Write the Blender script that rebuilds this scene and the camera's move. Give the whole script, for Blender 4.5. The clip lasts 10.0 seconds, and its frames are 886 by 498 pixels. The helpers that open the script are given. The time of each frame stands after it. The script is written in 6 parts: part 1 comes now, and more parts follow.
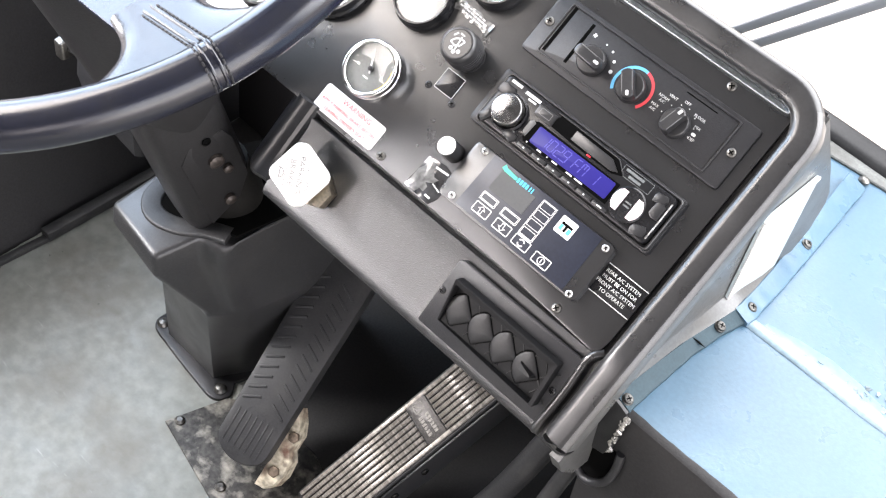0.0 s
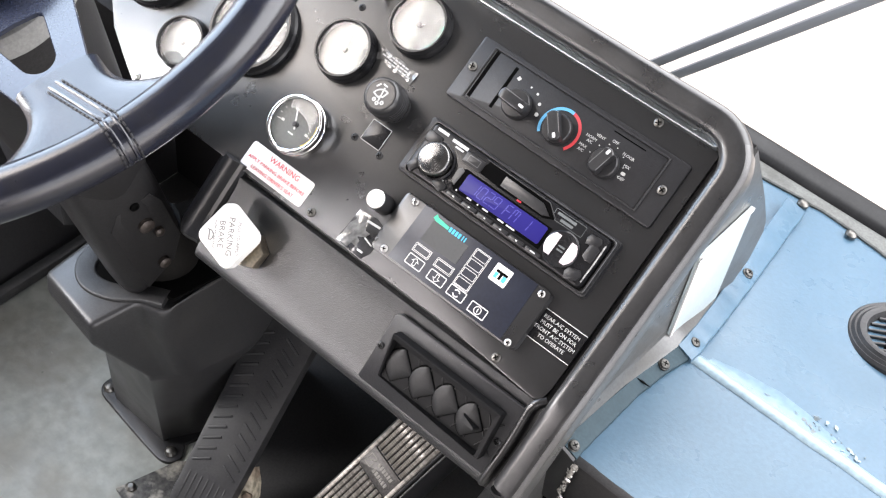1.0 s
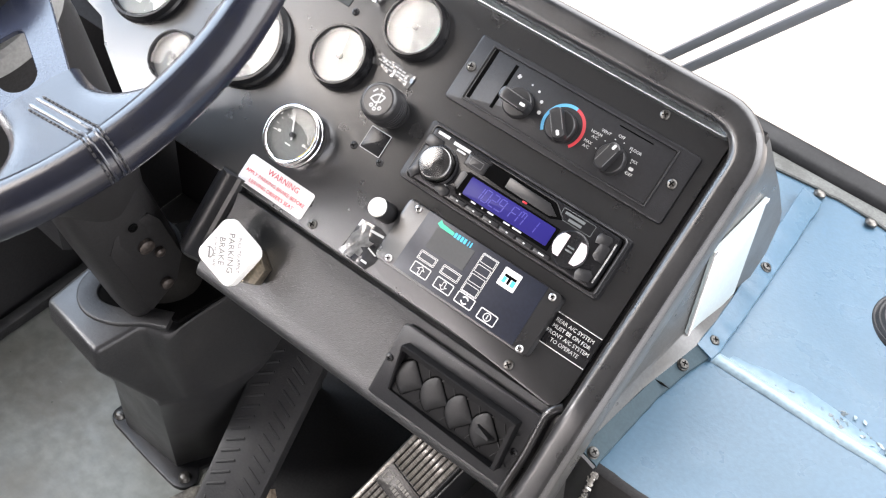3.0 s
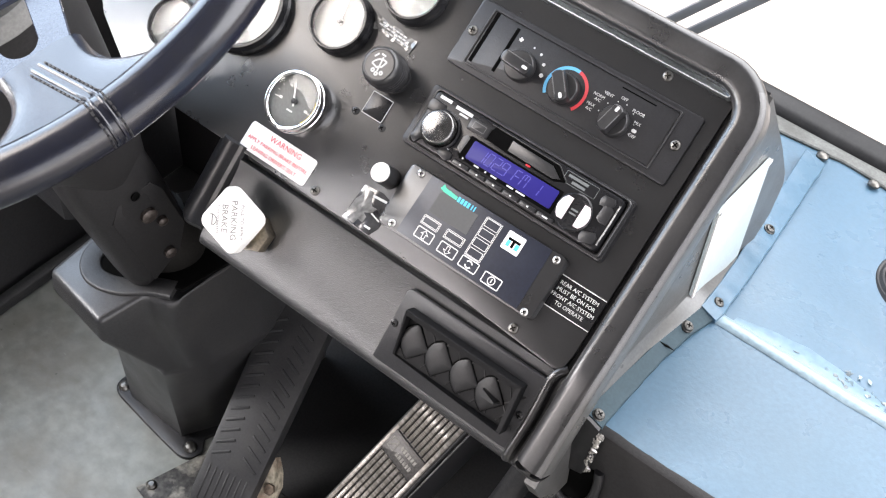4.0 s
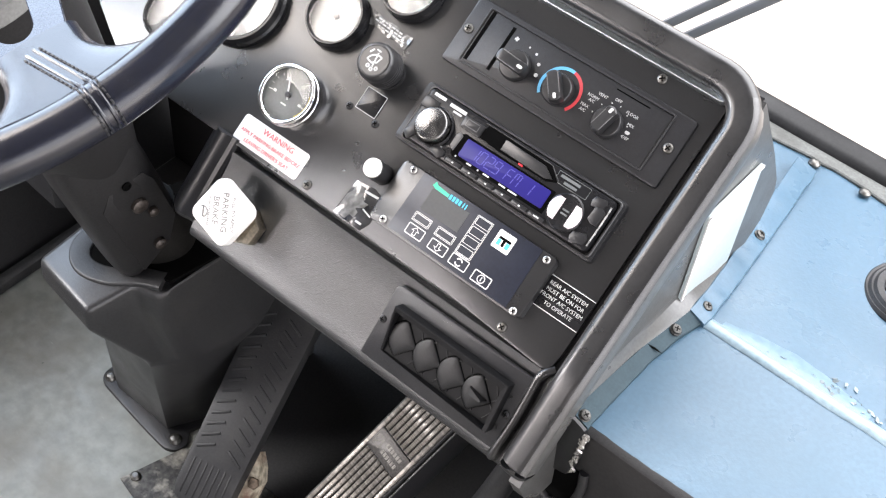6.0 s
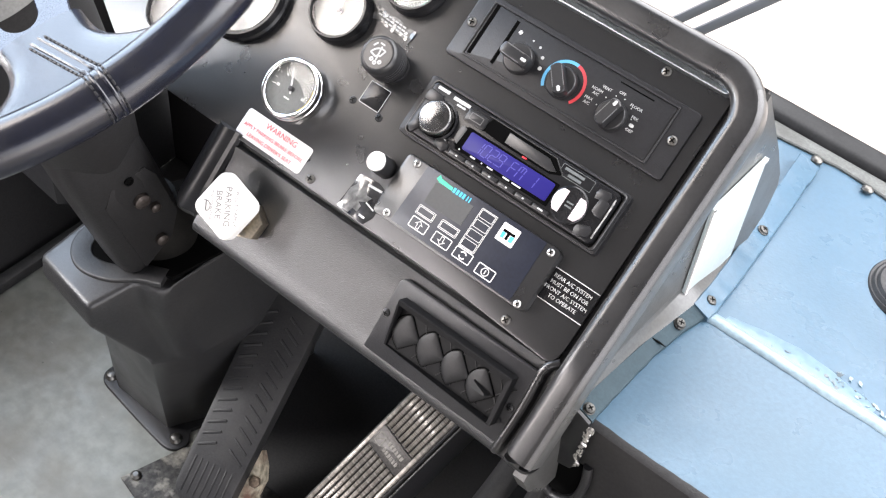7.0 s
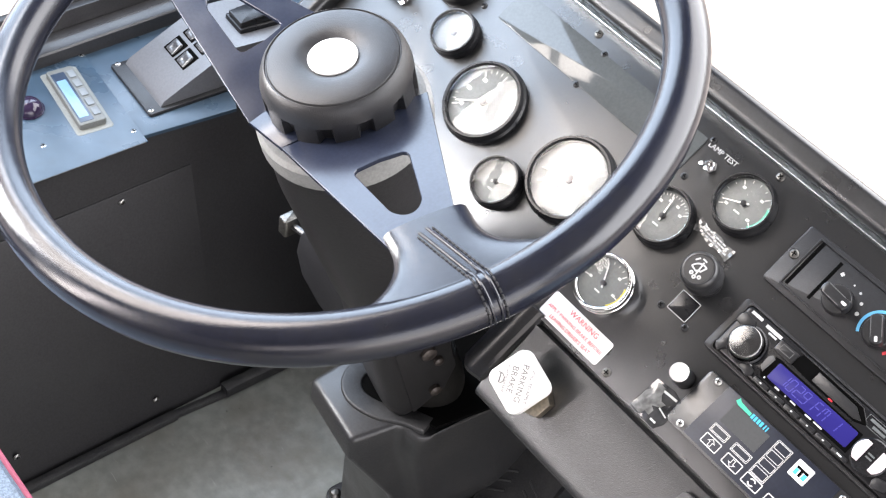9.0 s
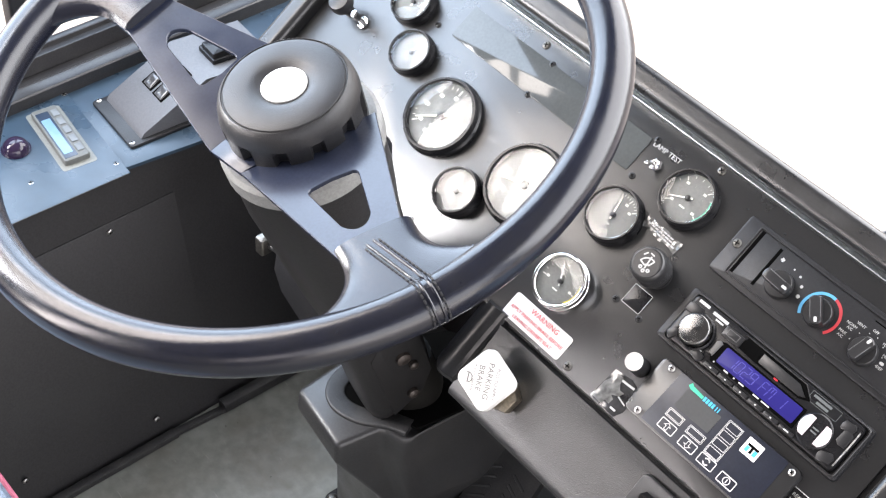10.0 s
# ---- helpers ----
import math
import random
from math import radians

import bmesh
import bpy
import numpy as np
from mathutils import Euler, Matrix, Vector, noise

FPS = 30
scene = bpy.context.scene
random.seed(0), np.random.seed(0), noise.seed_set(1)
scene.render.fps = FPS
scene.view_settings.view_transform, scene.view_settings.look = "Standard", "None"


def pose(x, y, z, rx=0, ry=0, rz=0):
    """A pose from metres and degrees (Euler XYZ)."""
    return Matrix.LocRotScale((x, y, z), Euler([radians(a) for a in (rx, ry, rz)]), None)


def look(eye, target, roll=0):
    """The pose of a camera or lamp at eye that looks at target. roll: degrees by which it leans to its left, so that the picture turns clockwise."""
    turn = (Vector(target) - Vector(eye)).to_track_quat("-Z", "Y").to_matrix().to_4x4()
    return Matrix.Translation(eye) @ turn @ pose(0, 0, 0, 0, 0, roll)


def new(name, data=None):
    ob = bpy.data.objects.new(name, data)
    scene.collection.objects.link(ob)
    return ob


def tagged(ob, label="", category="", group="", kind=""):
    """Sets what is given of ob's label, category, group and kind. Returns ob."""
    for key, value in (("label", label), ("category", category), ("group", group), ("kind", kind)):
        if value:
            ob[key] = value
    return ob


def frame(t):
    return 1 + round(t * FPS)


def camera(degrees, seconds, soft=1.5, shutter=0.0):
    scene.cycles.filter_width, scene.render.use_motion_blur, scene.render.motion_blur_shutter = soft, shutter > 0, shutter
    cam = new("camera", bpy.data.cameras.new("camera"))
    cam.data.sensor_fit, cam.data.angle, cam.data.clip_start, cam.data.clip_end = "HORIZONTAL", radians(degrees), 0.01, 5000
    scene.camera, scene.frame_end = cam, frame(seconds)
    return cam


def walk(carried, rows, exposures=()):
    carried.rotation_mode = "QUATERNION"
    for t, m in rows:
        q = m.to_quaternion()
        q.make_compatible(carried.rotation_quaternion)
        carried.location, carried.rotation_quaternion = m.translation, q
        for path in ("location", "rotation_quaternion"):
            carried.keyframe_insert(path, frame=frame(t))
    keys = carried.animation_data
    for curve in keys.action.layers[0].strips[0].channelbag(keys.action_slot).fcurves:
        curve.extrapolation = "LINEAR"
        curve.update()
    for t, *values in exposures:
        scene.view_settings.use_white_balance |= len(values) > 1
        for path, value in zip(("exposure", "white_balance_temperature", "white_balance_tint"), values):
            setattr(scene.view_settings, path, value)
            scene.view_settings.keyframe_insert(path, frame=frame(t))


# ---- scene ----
# Driver's cab of a city bus: x to the right, y ahead, z up; the cab floor is z = 0.
cam = camera(34.80, 10.0, soft=1.2)
walk(cam, [
    (0, pose(0.4881, -0.6597, 1.3881, 39.391, -5.869, 45.089)),
    (0.5, pose(0.4819, -0.6300, 1.3914, 40.432, -4.533, 41.782)),
    (1, pose(0.4886, -0.6196, 1.3914, 40.716, -4.572, 41.560)),
    (1.5, pose(0.4904, -0.6100, 1.3920, 41.443, -4.344, 41.158)),
    (2, pose(0.4768, -0.6009, 1.3817, 41.538, -3.238, 40.656)),
    (2.5, pose(0.4754, -0.5980, 1.3765, 41.678, -2.709, 40.397)),
    (3, pose(0.4873, -0.5973, 1.3612, 41.424, -2.232, 40.138)),
    (3.2, pose(0.4952, -0.5905, 1.3594, 40.794, -1.783, 40.247)),
    (4.5, pose(0.4816, -0.6095, 1.3540, 40.307, -2.069, 39.359)),
    (5, pose(0.4779, -0.6092, 1.3542, 40.432, -2.646, 39.956)),
    (5.5, pose(0.4848, -0.6049, 1.3535, 40.370, -3.128, 40.514)),
    (6.8, pose(0.4915, -0.6113, 1.3503, 40.799, -3.062, 40.358)),
    (7, pose(0.4918, -0.6161, 1.3419, 40.907, -3.210, 40.387)),
    (7.5, pose(0.4765, -0.6230, 1.3459, 40.552, -4.000, 41.791)),
    (8, pose(0.4479, -0.6332, 1.3683, 40.350, -4.883, 43.398)),
    (8.2, pose(0.4138, -0.6403, 1.3923, 41.113, -4.957, 44.320)),
    (8.5, pose(0.3839, -0.6699, 1.4164, 42.637, -5.988, 48.111)),
    (8.7, pose(0.3698, -0.6884, 1.4132, 43.050, -6.724, 50.304)),
    (9, pose(0.3616, -0.6980, 1.4097, 43.687, -6.556, 51.764)),
    (9.5, pose(0.3795, -0.6819, 1.4014, 44.309, -4.152, 49.953)),
    (10, pose(0.4276, -0.6906, 1.4620, 44.209, -3.536, 49.898)),
], exposures=[(t, stops, 7260, 21) for t, stops in ((0, 1.20), (0.5, 0.95), (1.5, 0.68), (2.0, 0.63), (3.0, 0.68), (5.0, 0.78), (7.5, 0.84), (8.2, 0.92), (9.0, 0.80), (10.0, 0.74))])

# ---- light ----
world = bpy.data.worlds.new("sky")
scene.world = world
world.use_nodes = True
nt = world.node_tree
sky = nt.nodes.new("ShaderNodeTexSky")
sky.sky_type = "NISHITA"
sky.sun_disc = False
sky.sun_elevation = radians(66)
sky.sun_rotation = radians(90)
nt.links.new(sky.outputs["Color"], nt.nodes["Background"].inputs["Color"])
nt.nodes["Background"].inputs["Strength"].default_value = 0.10

sun = new("sun", bpy.data.lights.new("sun", "SUN"))
sun.data.energy, sun.data.angle, sun.data.color = 5.0, radians(0.6), (1.0, 0.97, 0.93)
sun.matrix_basis = look((3.4, 0.0, 7.6), (0, 0, 0))


def window_light(name, eye, target, wide, high, watts, colour):
    """An area lamp standing in for sky light through one of the cab's openings."""
    lamp = bpy.data.lights.new(name, "AREA")
    lamp.shape, lamp.size, lamp.size_y, lamp.energy, lamp.color = "RECTANGLE", wide, high, watts, colour
    ob = new(name, lamp)
    ob.matrix_basis = look(eye, target)
    return ob


window_light("windshield_light", (0.65, 0.95, 1.50), (0.45, 0.0, 0.95), 3.1, 1.45, 80, (0.84, 0.95, 1.0))
window_light("side_window_light", (-0.985, -0.66, 1.68), (0.0, -0.66, 1.68), 0.88, 0.76, 23, (0.97, 1.0, 0.97))
window_light("side_window_light", (-0.985, -0.80, 0.94), (0.0, -0.80, 0.94), 0.42, 0.46, 20, (0.85, 0.95, 1.0))
window_light("side_window_light", (-0.985, -0.01, 1.08), (0.0, -0.01, 1.08), 0.82, 0.82, 14, (0.56, 0.78, 1.0))
# Fill lamps added out of view, where doorway and passenger windows are assumed
window_light("doorway_fill", (1.75, -0.85, 0.98), (0.0, -0.7, 0.80), 1.9, 1.3, 22, (0.86, 0.95, 1.0))
window_light("passenger_side_fill", (-0.985, -2.02, 1.10), (0.0, -2.02, 1.10), 0.82, 1.30, 40, (0.95, 0.98, 1.0))
window_light("passenger_side_fill", (-0.985, -3.10, 1.35), (0.0, -2.60, 1.2), 1.05, 0.85, 6, (0.95, 0.98, 1.0))
window_light("passenger_side_fill", (1.65, -3.0, 1.36), (0.2, -2.4, 1.1), 1.5, 0.85, 8, (0.98, 0.98, 1.0))


# ---- materials ----
def material(name, colour, rough=0.5, metal=0.0, grain=0.0, grain_size=400.0, stain=0.0, stain_size=12.0,
             stain_colour=None, bump=0.0, bump_size=600.0, coat=0.0, spec=0.5, rough_var=0.0):
    m = bpy.data.materials.new(name)
    m.use_nodes = True
    t = m.node_tree
    p = t.nodes["Principled BSDF"]
    p.inputs["Roughness"].default_value = rough
    p.inputs["Metallic"].default_value = metal
    p.inputs["Coat Weight"].default_value = coat
    p.inputs["Specular IOR Level"].default_value = spec
    at = t.nodes.new("ShaderNodeTexCoord")

    def noise_at(size, detail=4.0):
        n = t.nodes.new("ShaderNodeTexNoise")
        n.inputs["Scale"].default_value, n.inputs["Detail"].default_value = size, detail
        t.links.new(at.outputs["Object"], n.inputs["Vector"])
        return n.outputs["Fac"]

    def mixed(fac, a, b, low, high):
        r = t.nodes.new("ShaderNodeMapRange")
        r.inputs["From Min"].default_value, r.inputs["From Max"].default_value = low, high
        t.links.new(fac, r.inputs["Value"])
        x = t.nodes.new("ShaderNodeMix")
        x.data_type = "RGBA"
        t.links.new(r.outputs["Result"], x.inputs["Factor"])
        for value, socket in ((a, x.inputs[6]), (b, x.inputs[7])):
            if isinstance(value, tuple):
                socket.default_value = (*value, 1)
            else:
                t.links.new(value, socket)
        return x.outputs[2]

    out = tuple(colour)
    if grain:
        out = mixed(noise_at(grain_size), tuple(c * (1 - grain) for c in colour), tuple(min(1, c * (1 + grain)) for c in colour), 0.35, 0.65)
    if stain:
        dirty = stain_colour or tuple(c * 0.55 for c in colour)
        r = t.nodes.new("ShaderNodeMapRange")
        r.inputs["From Min"].default_value, r.inputs["From Max"].default_value, r.inputs["To Max"].default_value = 0.48, 0.72, stain
        t.links.new(noise_at(stain_size, 7.0), r.inputs["Value"])
        x = t.nodes.new("ShaderNodeMix")
        x.data_type = "RGBA"
        t.links.new(r.outputs["Result"], x.inputs["Factor"])
        if isinstance(out, tuple):
            x.inputs[6].default_value = (*out, 1)
        else:
            t.links.new(out, x.inputs[6])
        x.inputs[7].default_value = (*dirty, 1)
        out = x.outputs[2]
    if isinstance(out, tuple):
        p.inputs["Base Color"].default_value = (*out, 1)
    else:
        t.links.new(out, p.inputs["Base Color"])
    if rough_var:
        r = t.nodes.new("ShaderNodeMapRange")
        r.inputs["From Min"].default_value, r.inputs["From Max"].default_value = 0.3, 0.7
        r.inputs["To Min"].default_value, r.inputs["To Max"].default_value = max(0.03, rough - rough_var), min(1, rough + rough_var)
        t.links.new(noise_at(28.0, 6.0), r.inputs["Value"])
        t.links.new(r.outputs["Result"], p.inputs["Roughness"])
    if bump:
        b = t.nodes.new("ShaderNodeBump")
        b.inputs["Strength"].default_value, b.inputs["Distance"].default_value = bump, 0.0006
        t.links.new(noise_at(bump_size, 3.0), b.inputs["Height"])
        t.links.new(b.outputs["Normal"], p.inputs["Normal"])
    return m


def glowing(name, colour, power):
    m = material(name, colour, 0.4)
    p = m.node_tree.nodes["Principled BSDF"]
    p.inputs["Emission Color"].default_value = (*colour, 1)
    p.inputs["Emission Strength"].default_value = power
    return m


def glass(name, tint=(1, 1, 1), rough=0.02):
    m = bpy.data.materials.new(name)
    m.use_nodes = True
    t = m.node_tree
    p = t.nodes["Principled BSDF"]
    p.inputs["Base Color"].default_value = (*tint, 1)
    p.inputs["Roughness"].default_value = rough
    p.inputs["IOR"].default_value = 1.45
    p.inputs["Transmission Weight"].default_value = 1.0
    return m


RAIL = material("scuffed_satin_black", (0.013, 0.013, 0.0135), 0.31, spec=0.75, grain=0.2, stain=0.35, stain_size=14, stain_colour=(0.022, 0.022, 0.022), bump=0.08, bump_size=900, rough_var=0.07)
# Black base greyed so that the flank's colour carries its reflected sheen
SIDE = material("black_side_with_sheen", (0.070, 0.070, 0.068), 0.33, spec=0.9, grain=0.2, stain=0.5, stain_size=18, stain_colour=(0.09, 0.088, 0.082), bump=0.1, bump_size=300, rough_var=0.07)
SHROUD = material("dull_black_shroud", (0.016, 0.0155, 0.016), 0.46, grain=0.2, stain=0.3, stain_colour=(0.020, 0.019, 0.018), bump=0.3, bump_size=700, spec=0.25)
BLACK = material("black_moulded_plastic", (0.012, 0.012, 0.0135), 0.42, grain=0.15, stain=0.35, stain_size=9, stain_colour=(0.024, 0.024, 0.024), bump=0.35, bump_size=900, rough_var=0.06)
COVER = material("dusty_black_plastic", (0.024, 0.024, 0.025), 0.36, grain=0.2, stain=0.5, stain_size=16, stain_colour=(0.042, 0.041, 0.039), bump=0.35, bump_size=900, rough_var=0.06)
PANEL = material("black_painted_panel", (0.0115, 0.0115, 0.012), 0.28, spec=0.95, grain=0.12, stain=0.3, stain_size=7, stain_colour=(0.022, 0.0215, 0.021), bump=0.2, bump_size=1500, rough_var=0.01)
LIPEND = material("satin_black_lip_end", (0.011, 0.011, 0.012), 0.33, spec=0.35, grain=0.2, bump=0.2, bump_size=900)
LIPMAT = material("black_leathergrain_vinyl", (0.014, 0.014, 0.015), 0.29, grain=0.2, bump=0.6, bump_size=1300, rough_var=0.012, spec=1.0)
GLOSS = material("glossy_black_plastic", (0.009, 0.009, 0.010), 0.27, spec=0.36, grain=0.1, rough_var=0.05)
RUBBER = material("black_rubber", (0.018, 0.018, 0.019), 0.5, grain=0.25, stain=0.5, stain_size=35, stain_colour=(0.05, 0.048, 0.046), bump=0.4, bump_size=500)
LEATHER = material("black_leather", (0.008, 0.0092, 0.0155), 0.21, grain=0.2, grain_size=300, stain=0.4, stain_size=45, stain_colour=(0.016, 0.016, 0.017), bump=0.13, bump_size=1100, rough_var=0.05)
SPOKE = material("satin_black_steel", (0.018, 0.023, 0.040), 0.21, metal=0.0, grain=0.08, rough_var=0.05)
STEEL = material("worn_steel", (0.15, 0.145, 0.135), 0.40, metal=1.0, grain=0.2, stain=0.4, stain_colour=(0.15, 0.135, 0.115))
DULL_STEEL = material("dull_dirty_steel", (0.085, 0.083, 0.078), 0.42, metal=0.8, grain=0.5, grain_size=500, stain=0.8, stain_size=150, stain_colour=(0.03, 0.028, 0.026))
CHROME = material("chrome", (0.75, 0.75, 0.75), 0.1, metal=1.0)
BLUE = material("blue_painted_steel", (0.066, 0.130, 0.185), 0.30, spec=0.36, grain=0.06, grain_size=260, stain=0.55, stain_size=6, stain_colour=(0.058, 0.108, 0.148), bump=0.2, bump_size=330, rough_var=0.05)
LEDGE = material("dark_blue_painted_steel", (0.026, 0.050, 0.076), 0.31, grain=0.1, grain_size=60, stain=0.5, stain_size=10, stain_colour=(0.050, 0.068, 0.083), rough_var=0.08)
FLOORMAT = material("worn_grey_floor_sheet", (0.190, 0.199, 0.182), 0.45, grain=0.14, grain_size=60, stain=0.85, stain_size=11, stain_colour=(0.13, 0.122, 0.10), bump=0.4, bump_size=160, rough_var=0.12)


def worn_over(m, stretch, turn, scale, low, high, colour, most):
    """Lays streaks or patches of another colour over a material's base colour."""
    t = m.node_tree
    p = t.nodes["Principled BSDF"]
    at, mapping, n, r, x = (t.nodes.new(kind) for kind in ("ShaderNodeTexCoord", "ShaderNodeMapping", "ShaderNodeTexNoise", "ShaderNodeMapRange", "ShaderNodeMix"))
    mapping.inputs["Scale"].default_value, mapping.inputs["Rotation"].default_value = stretch, (0, 0, radians(turn))
    n.inputs["Scale"].default_value, n.inputs["Detail"].default_value, n.inputs["Roughness"].default_value = scale, 6.0, 0.62
    r.inputs["From Min"].default_value, r.inputs["From Max"].default_value, r.inputs["To Max"].default_value = low, high, most
    x.data_type = "RGBA"
    t.links.new(at.outputs["Object"], mapping.inputs["Vector"])
    t.links.new(mapping.outputs["Vector"], n.inputs["Vector"])
    t.links.new(n.outputs["Fac"], r.inputs["Value"])
    t.links.new(r.outputs["Result"], x.inputs["Factor"])
    t.links.new(p.inputs["Base Color"].links[0].from_socket, x.inputs[6])
    x.inputs[7].default_value = (*colour, 1)
    t.links.new(x.outputs[2], p.inputs["Base Color"])


worn_over(FLOORMAT, (1, 1, 1), 0, 5.0, 0.54, 0.70, (0.105, 0.088, 0.062), 0.75)
worn_over(FLOORMAT, (1, 9, 1), 35, 22.0, 0.66, 0.74, (0.36, 0.36, 0.34), 0.6)
worn_over(FLOORMAT, (8, 1, 1), 20, 26.0, 0.68, 0.76, (0.30, 0.30, 0.29), 0.55)
worn_over(FLOORMAT, (1, 1, 1), 0, 75.0, 0.70, 0.74, (0.05, 0.045, 0.04), 0.7)
WALLBLACK = material("black_wall_board", (0.022, 0.021, 0.022), 0.46, grain=0.2, stain=0.4, stain_colour=(0.03, 0.03, 0.03), bump=0.3, bump_size=200)
CREAM = material("grey_interior_panel", (0.20, 0.20, 0.195), 0.6, grain=0.05, stain=0.2)
CONCRETE = material("pale_concrete", (0.55, 0.54, 0.5), 0.8, grain=0.1, grain_size=3, stain=0.4, stain_size=0.6, stain_colour=(0.4, 0.39, 0.36))
WHITE = material("white_plastic", (0.8, 0.79, 0.77), 0.35, grain=0.03, stain=0.2, stain_size=60, stain_colour=(0.6, 0.58, 0.54))
PALE = material("pale_plastic_plate", (0.46, 0.52, 0.52), 0.3, grain=0.05, stain=0.25, stain_size=30)
GASKET = material("windshield_rubber", (0.012, 0.012, 0.0125), 0.5, spec=0.25, grain=0.2, stain=0.4, stain_size=40, stain_colour=(0.03, 0.03, 0.03))


# ---- mesh helpers ----
def mesh_of(bm, name, mat, sharp=35):
    bmesh.ops.recalc_face_normals(bm, faces=bm.faces)
    me = bpy.data.meshes.new(name)
    bm.to_mesh(me)
    bm.free()
    me.polygons.foreach_set("use_smooth", [True] * len(me.polygons))
    me.set_sharp_from_angle(angle=radians(sharp))
    for one in mat if isinstance(mat, (list, tuple)) else [mat]:
        me.materials.append(one)
    return me


def part(name, bm, mat, parent=None, label="", m=None, sharp=35):
    ob = new(name, mesh_of(bm, name, mat, sharp))
    if parent:
        ob.parent = parent
    if m is not None:
        ob.matrix_basis = m
    return tagged(ob, label)


def thing(name, label, category, m=None, group="", kind=""):
    ob = new(name)
    ob.empty_display_size = 0.02
    if m is not None:
        ob.matrix_basis = m
    return tagged(ob, label, category, group, kind)


def again(name, source, parent, m, label=""):
    """Another part on the same mesh."""
    ob = new(name, source.data)
    ob.parent = parent
    ob.matrix_basis = m
    return tagged(ob, label)


def rect(cx, cy, w, h, r=0.0, n=4):
    """Outline of a rectangle with rounded corners, counter-clockwise."""
    if r <= 0:
        return [(cx - w / 2, cy - h / 2), (cx + w / 2, cy - h / 2), (cx + w / 2, cy + h / 2), (cx - w / 2, cy + h / 2)]
    out = []
    for sx, sy, a in ((1, -1, -90), (1, 1, 0), (-1, 1, 90), (-1, -1, 180)):
        for k in range(n + 1):
            b = radians(a + 90 * k / n)
            out.append((cx + sx * (w / 2 - r) + r * math.cos(b), cy + sy * (h / 2 - r) + r * math.sin(b)))
    return out


def disc(cx, cy, r, n=32, a0=0.0):
    return [(cx + r * math.cos(a0 + 2 * math.pi * k / n), cy + r * math.sin(a0 + 2 * math.pi * k / n)) for k in range(n)]


def inset(outline, d):
    """The outline moved inwards by d."""
    n, out = len(outline), []
    for k in range(n):
        p, q, s = Vector(outline[k - 1]), Vector(outline[k]), Vector(outline[(k + 1) % n])
        a, b = (q - p), (s - q)
        a, b = (a.normalized() if a.length > 1e-9 else b.normalized()), (b.normalized() if b.length > 1e-9 else a.normalized())
        na, nb = Vector((-a.y, a.x)), Vector((-b.y, b.x))
        mid = na + nb
        mid = mid / max(mid.length_squared, 0.3) * 2
        out.append(tuple(q + mid * d))
    return out


def slab(bm, outline, z0, z1, ch=0.0, m=None, mi=0):
    """A plate from an outline, z0 to z1, with a chamfered upper edge."""
    rings = [[(x, y, z0) for x, y in outline]]
    if ch > 0:
        rings.append([(x, y, z1 - ch) for x, y in outline])
        rings.append([(x, y, z1 - ch * 0.3) for x, y in inset(outline, ch * 0.3)])
        rings.append([(x, y, z1) for x, y in inset(outline, ch)])
    else:
        rings.append([(x, y, z1) for x, y in outline])
    return loft(bm, rings, True, True, m, mi)


def loft(bm, rings, cap0=False, cap1=False, m=None, mi=0, closed=True):
    """Skins a row of rings of the same number of points."""
    rows = [[bm.verts.new(m @ Vector(p) if m is not None else p) for p in ring] for ring in rings]
    n = len(rows[0])
    faces = []
    for a, b in zip(rows, rows[1:]):
        for k in range(n if closed else n - 1):
            faces.append(bm.faces.new((a[k], a[(k + 1) % n], b[(k + 1) % n], b[k])))
    if cap0:
        faces.append(bm.faces.new(rows[0][::-1]))
    if cap1:
        faces.append(bm.faces.new(rows[-1]))
    for f in faces:
        f.material_index = mi
    return rows


def lathe(bm, profile, n=40, m=None, mi=0, cap0=False, cap1=False):
    """Turns a profile of (radius, height) round z."""
    rings = [[(r * math.cos(2 * math.pi * k / n), r * math.sin(2 * math.pi * k / n), z) for k in range(n)] for r, z in profile]
    return loft(bm, rings, cap0, cap1, m, mi)


def sweep(bm, path, section, closed=False, up=(0, 0, 1), mi=0, caps=True):
    """Carries a section (points across, above) along a path; above stays near up."""
    rings = []
    pts = [Vector(p) for p in path]
    for k, p in enumerate(pts):
        a = pts[k - 1] if (k or closed) else p
        b = pts[(k + 1) % len(pts)] if (k + 1 < len(pts) or closed) else p
        t = (b - a).normalized()
        side = t.cross(Vector(up)).normalized()
        over = side.cross(t)
        rings.append([tuple(p + side * x + over * y) for x, y in section])
    if closed:
        rings.append(rings[0])
        rows = loft(bm, rings, False, False, None, mi)
        bmesh.ops.remove_doubles(bm, verts=rows[0] + rows[-1], dist=1e-6)
        return rows
    return loft(bm, rings, caps, caps, None, mi)


def smooth_path(points, n=8):
    """A rounded line through the points."""
    p = [Vector(q) for q in points]
    p = [2 * p[0] - p[1], *p, 2 * p[-1] - p[-2]]
    out = []
    for a, b, c, d in zip(p, p[1:], p[2:], p[3:]):
        for k in range(n):
            t = k / n
            out.append(0.5 * (2 * b + (c - a) * t + (2 * a - 5 * b + 4 * c - d) * t * t + (3 * b - a - 3 * c + d) * t ** 3))
    return out + [p[-2]]


def box(bm, x0, x1, y0, y1, z0, z1, ch=0.0, m=None, mi=0):
    return slab(bm, rect((x0 + x1) / 2, (y0 + y1) / 2, x1 - x0, y1 - y0), z0, z1, ch, m, mi)


def structure(name, bm, mat, label, category):
    ob = part(name, bm, mat, label=label)
    return tagged(ob, category=category, kind="structure")


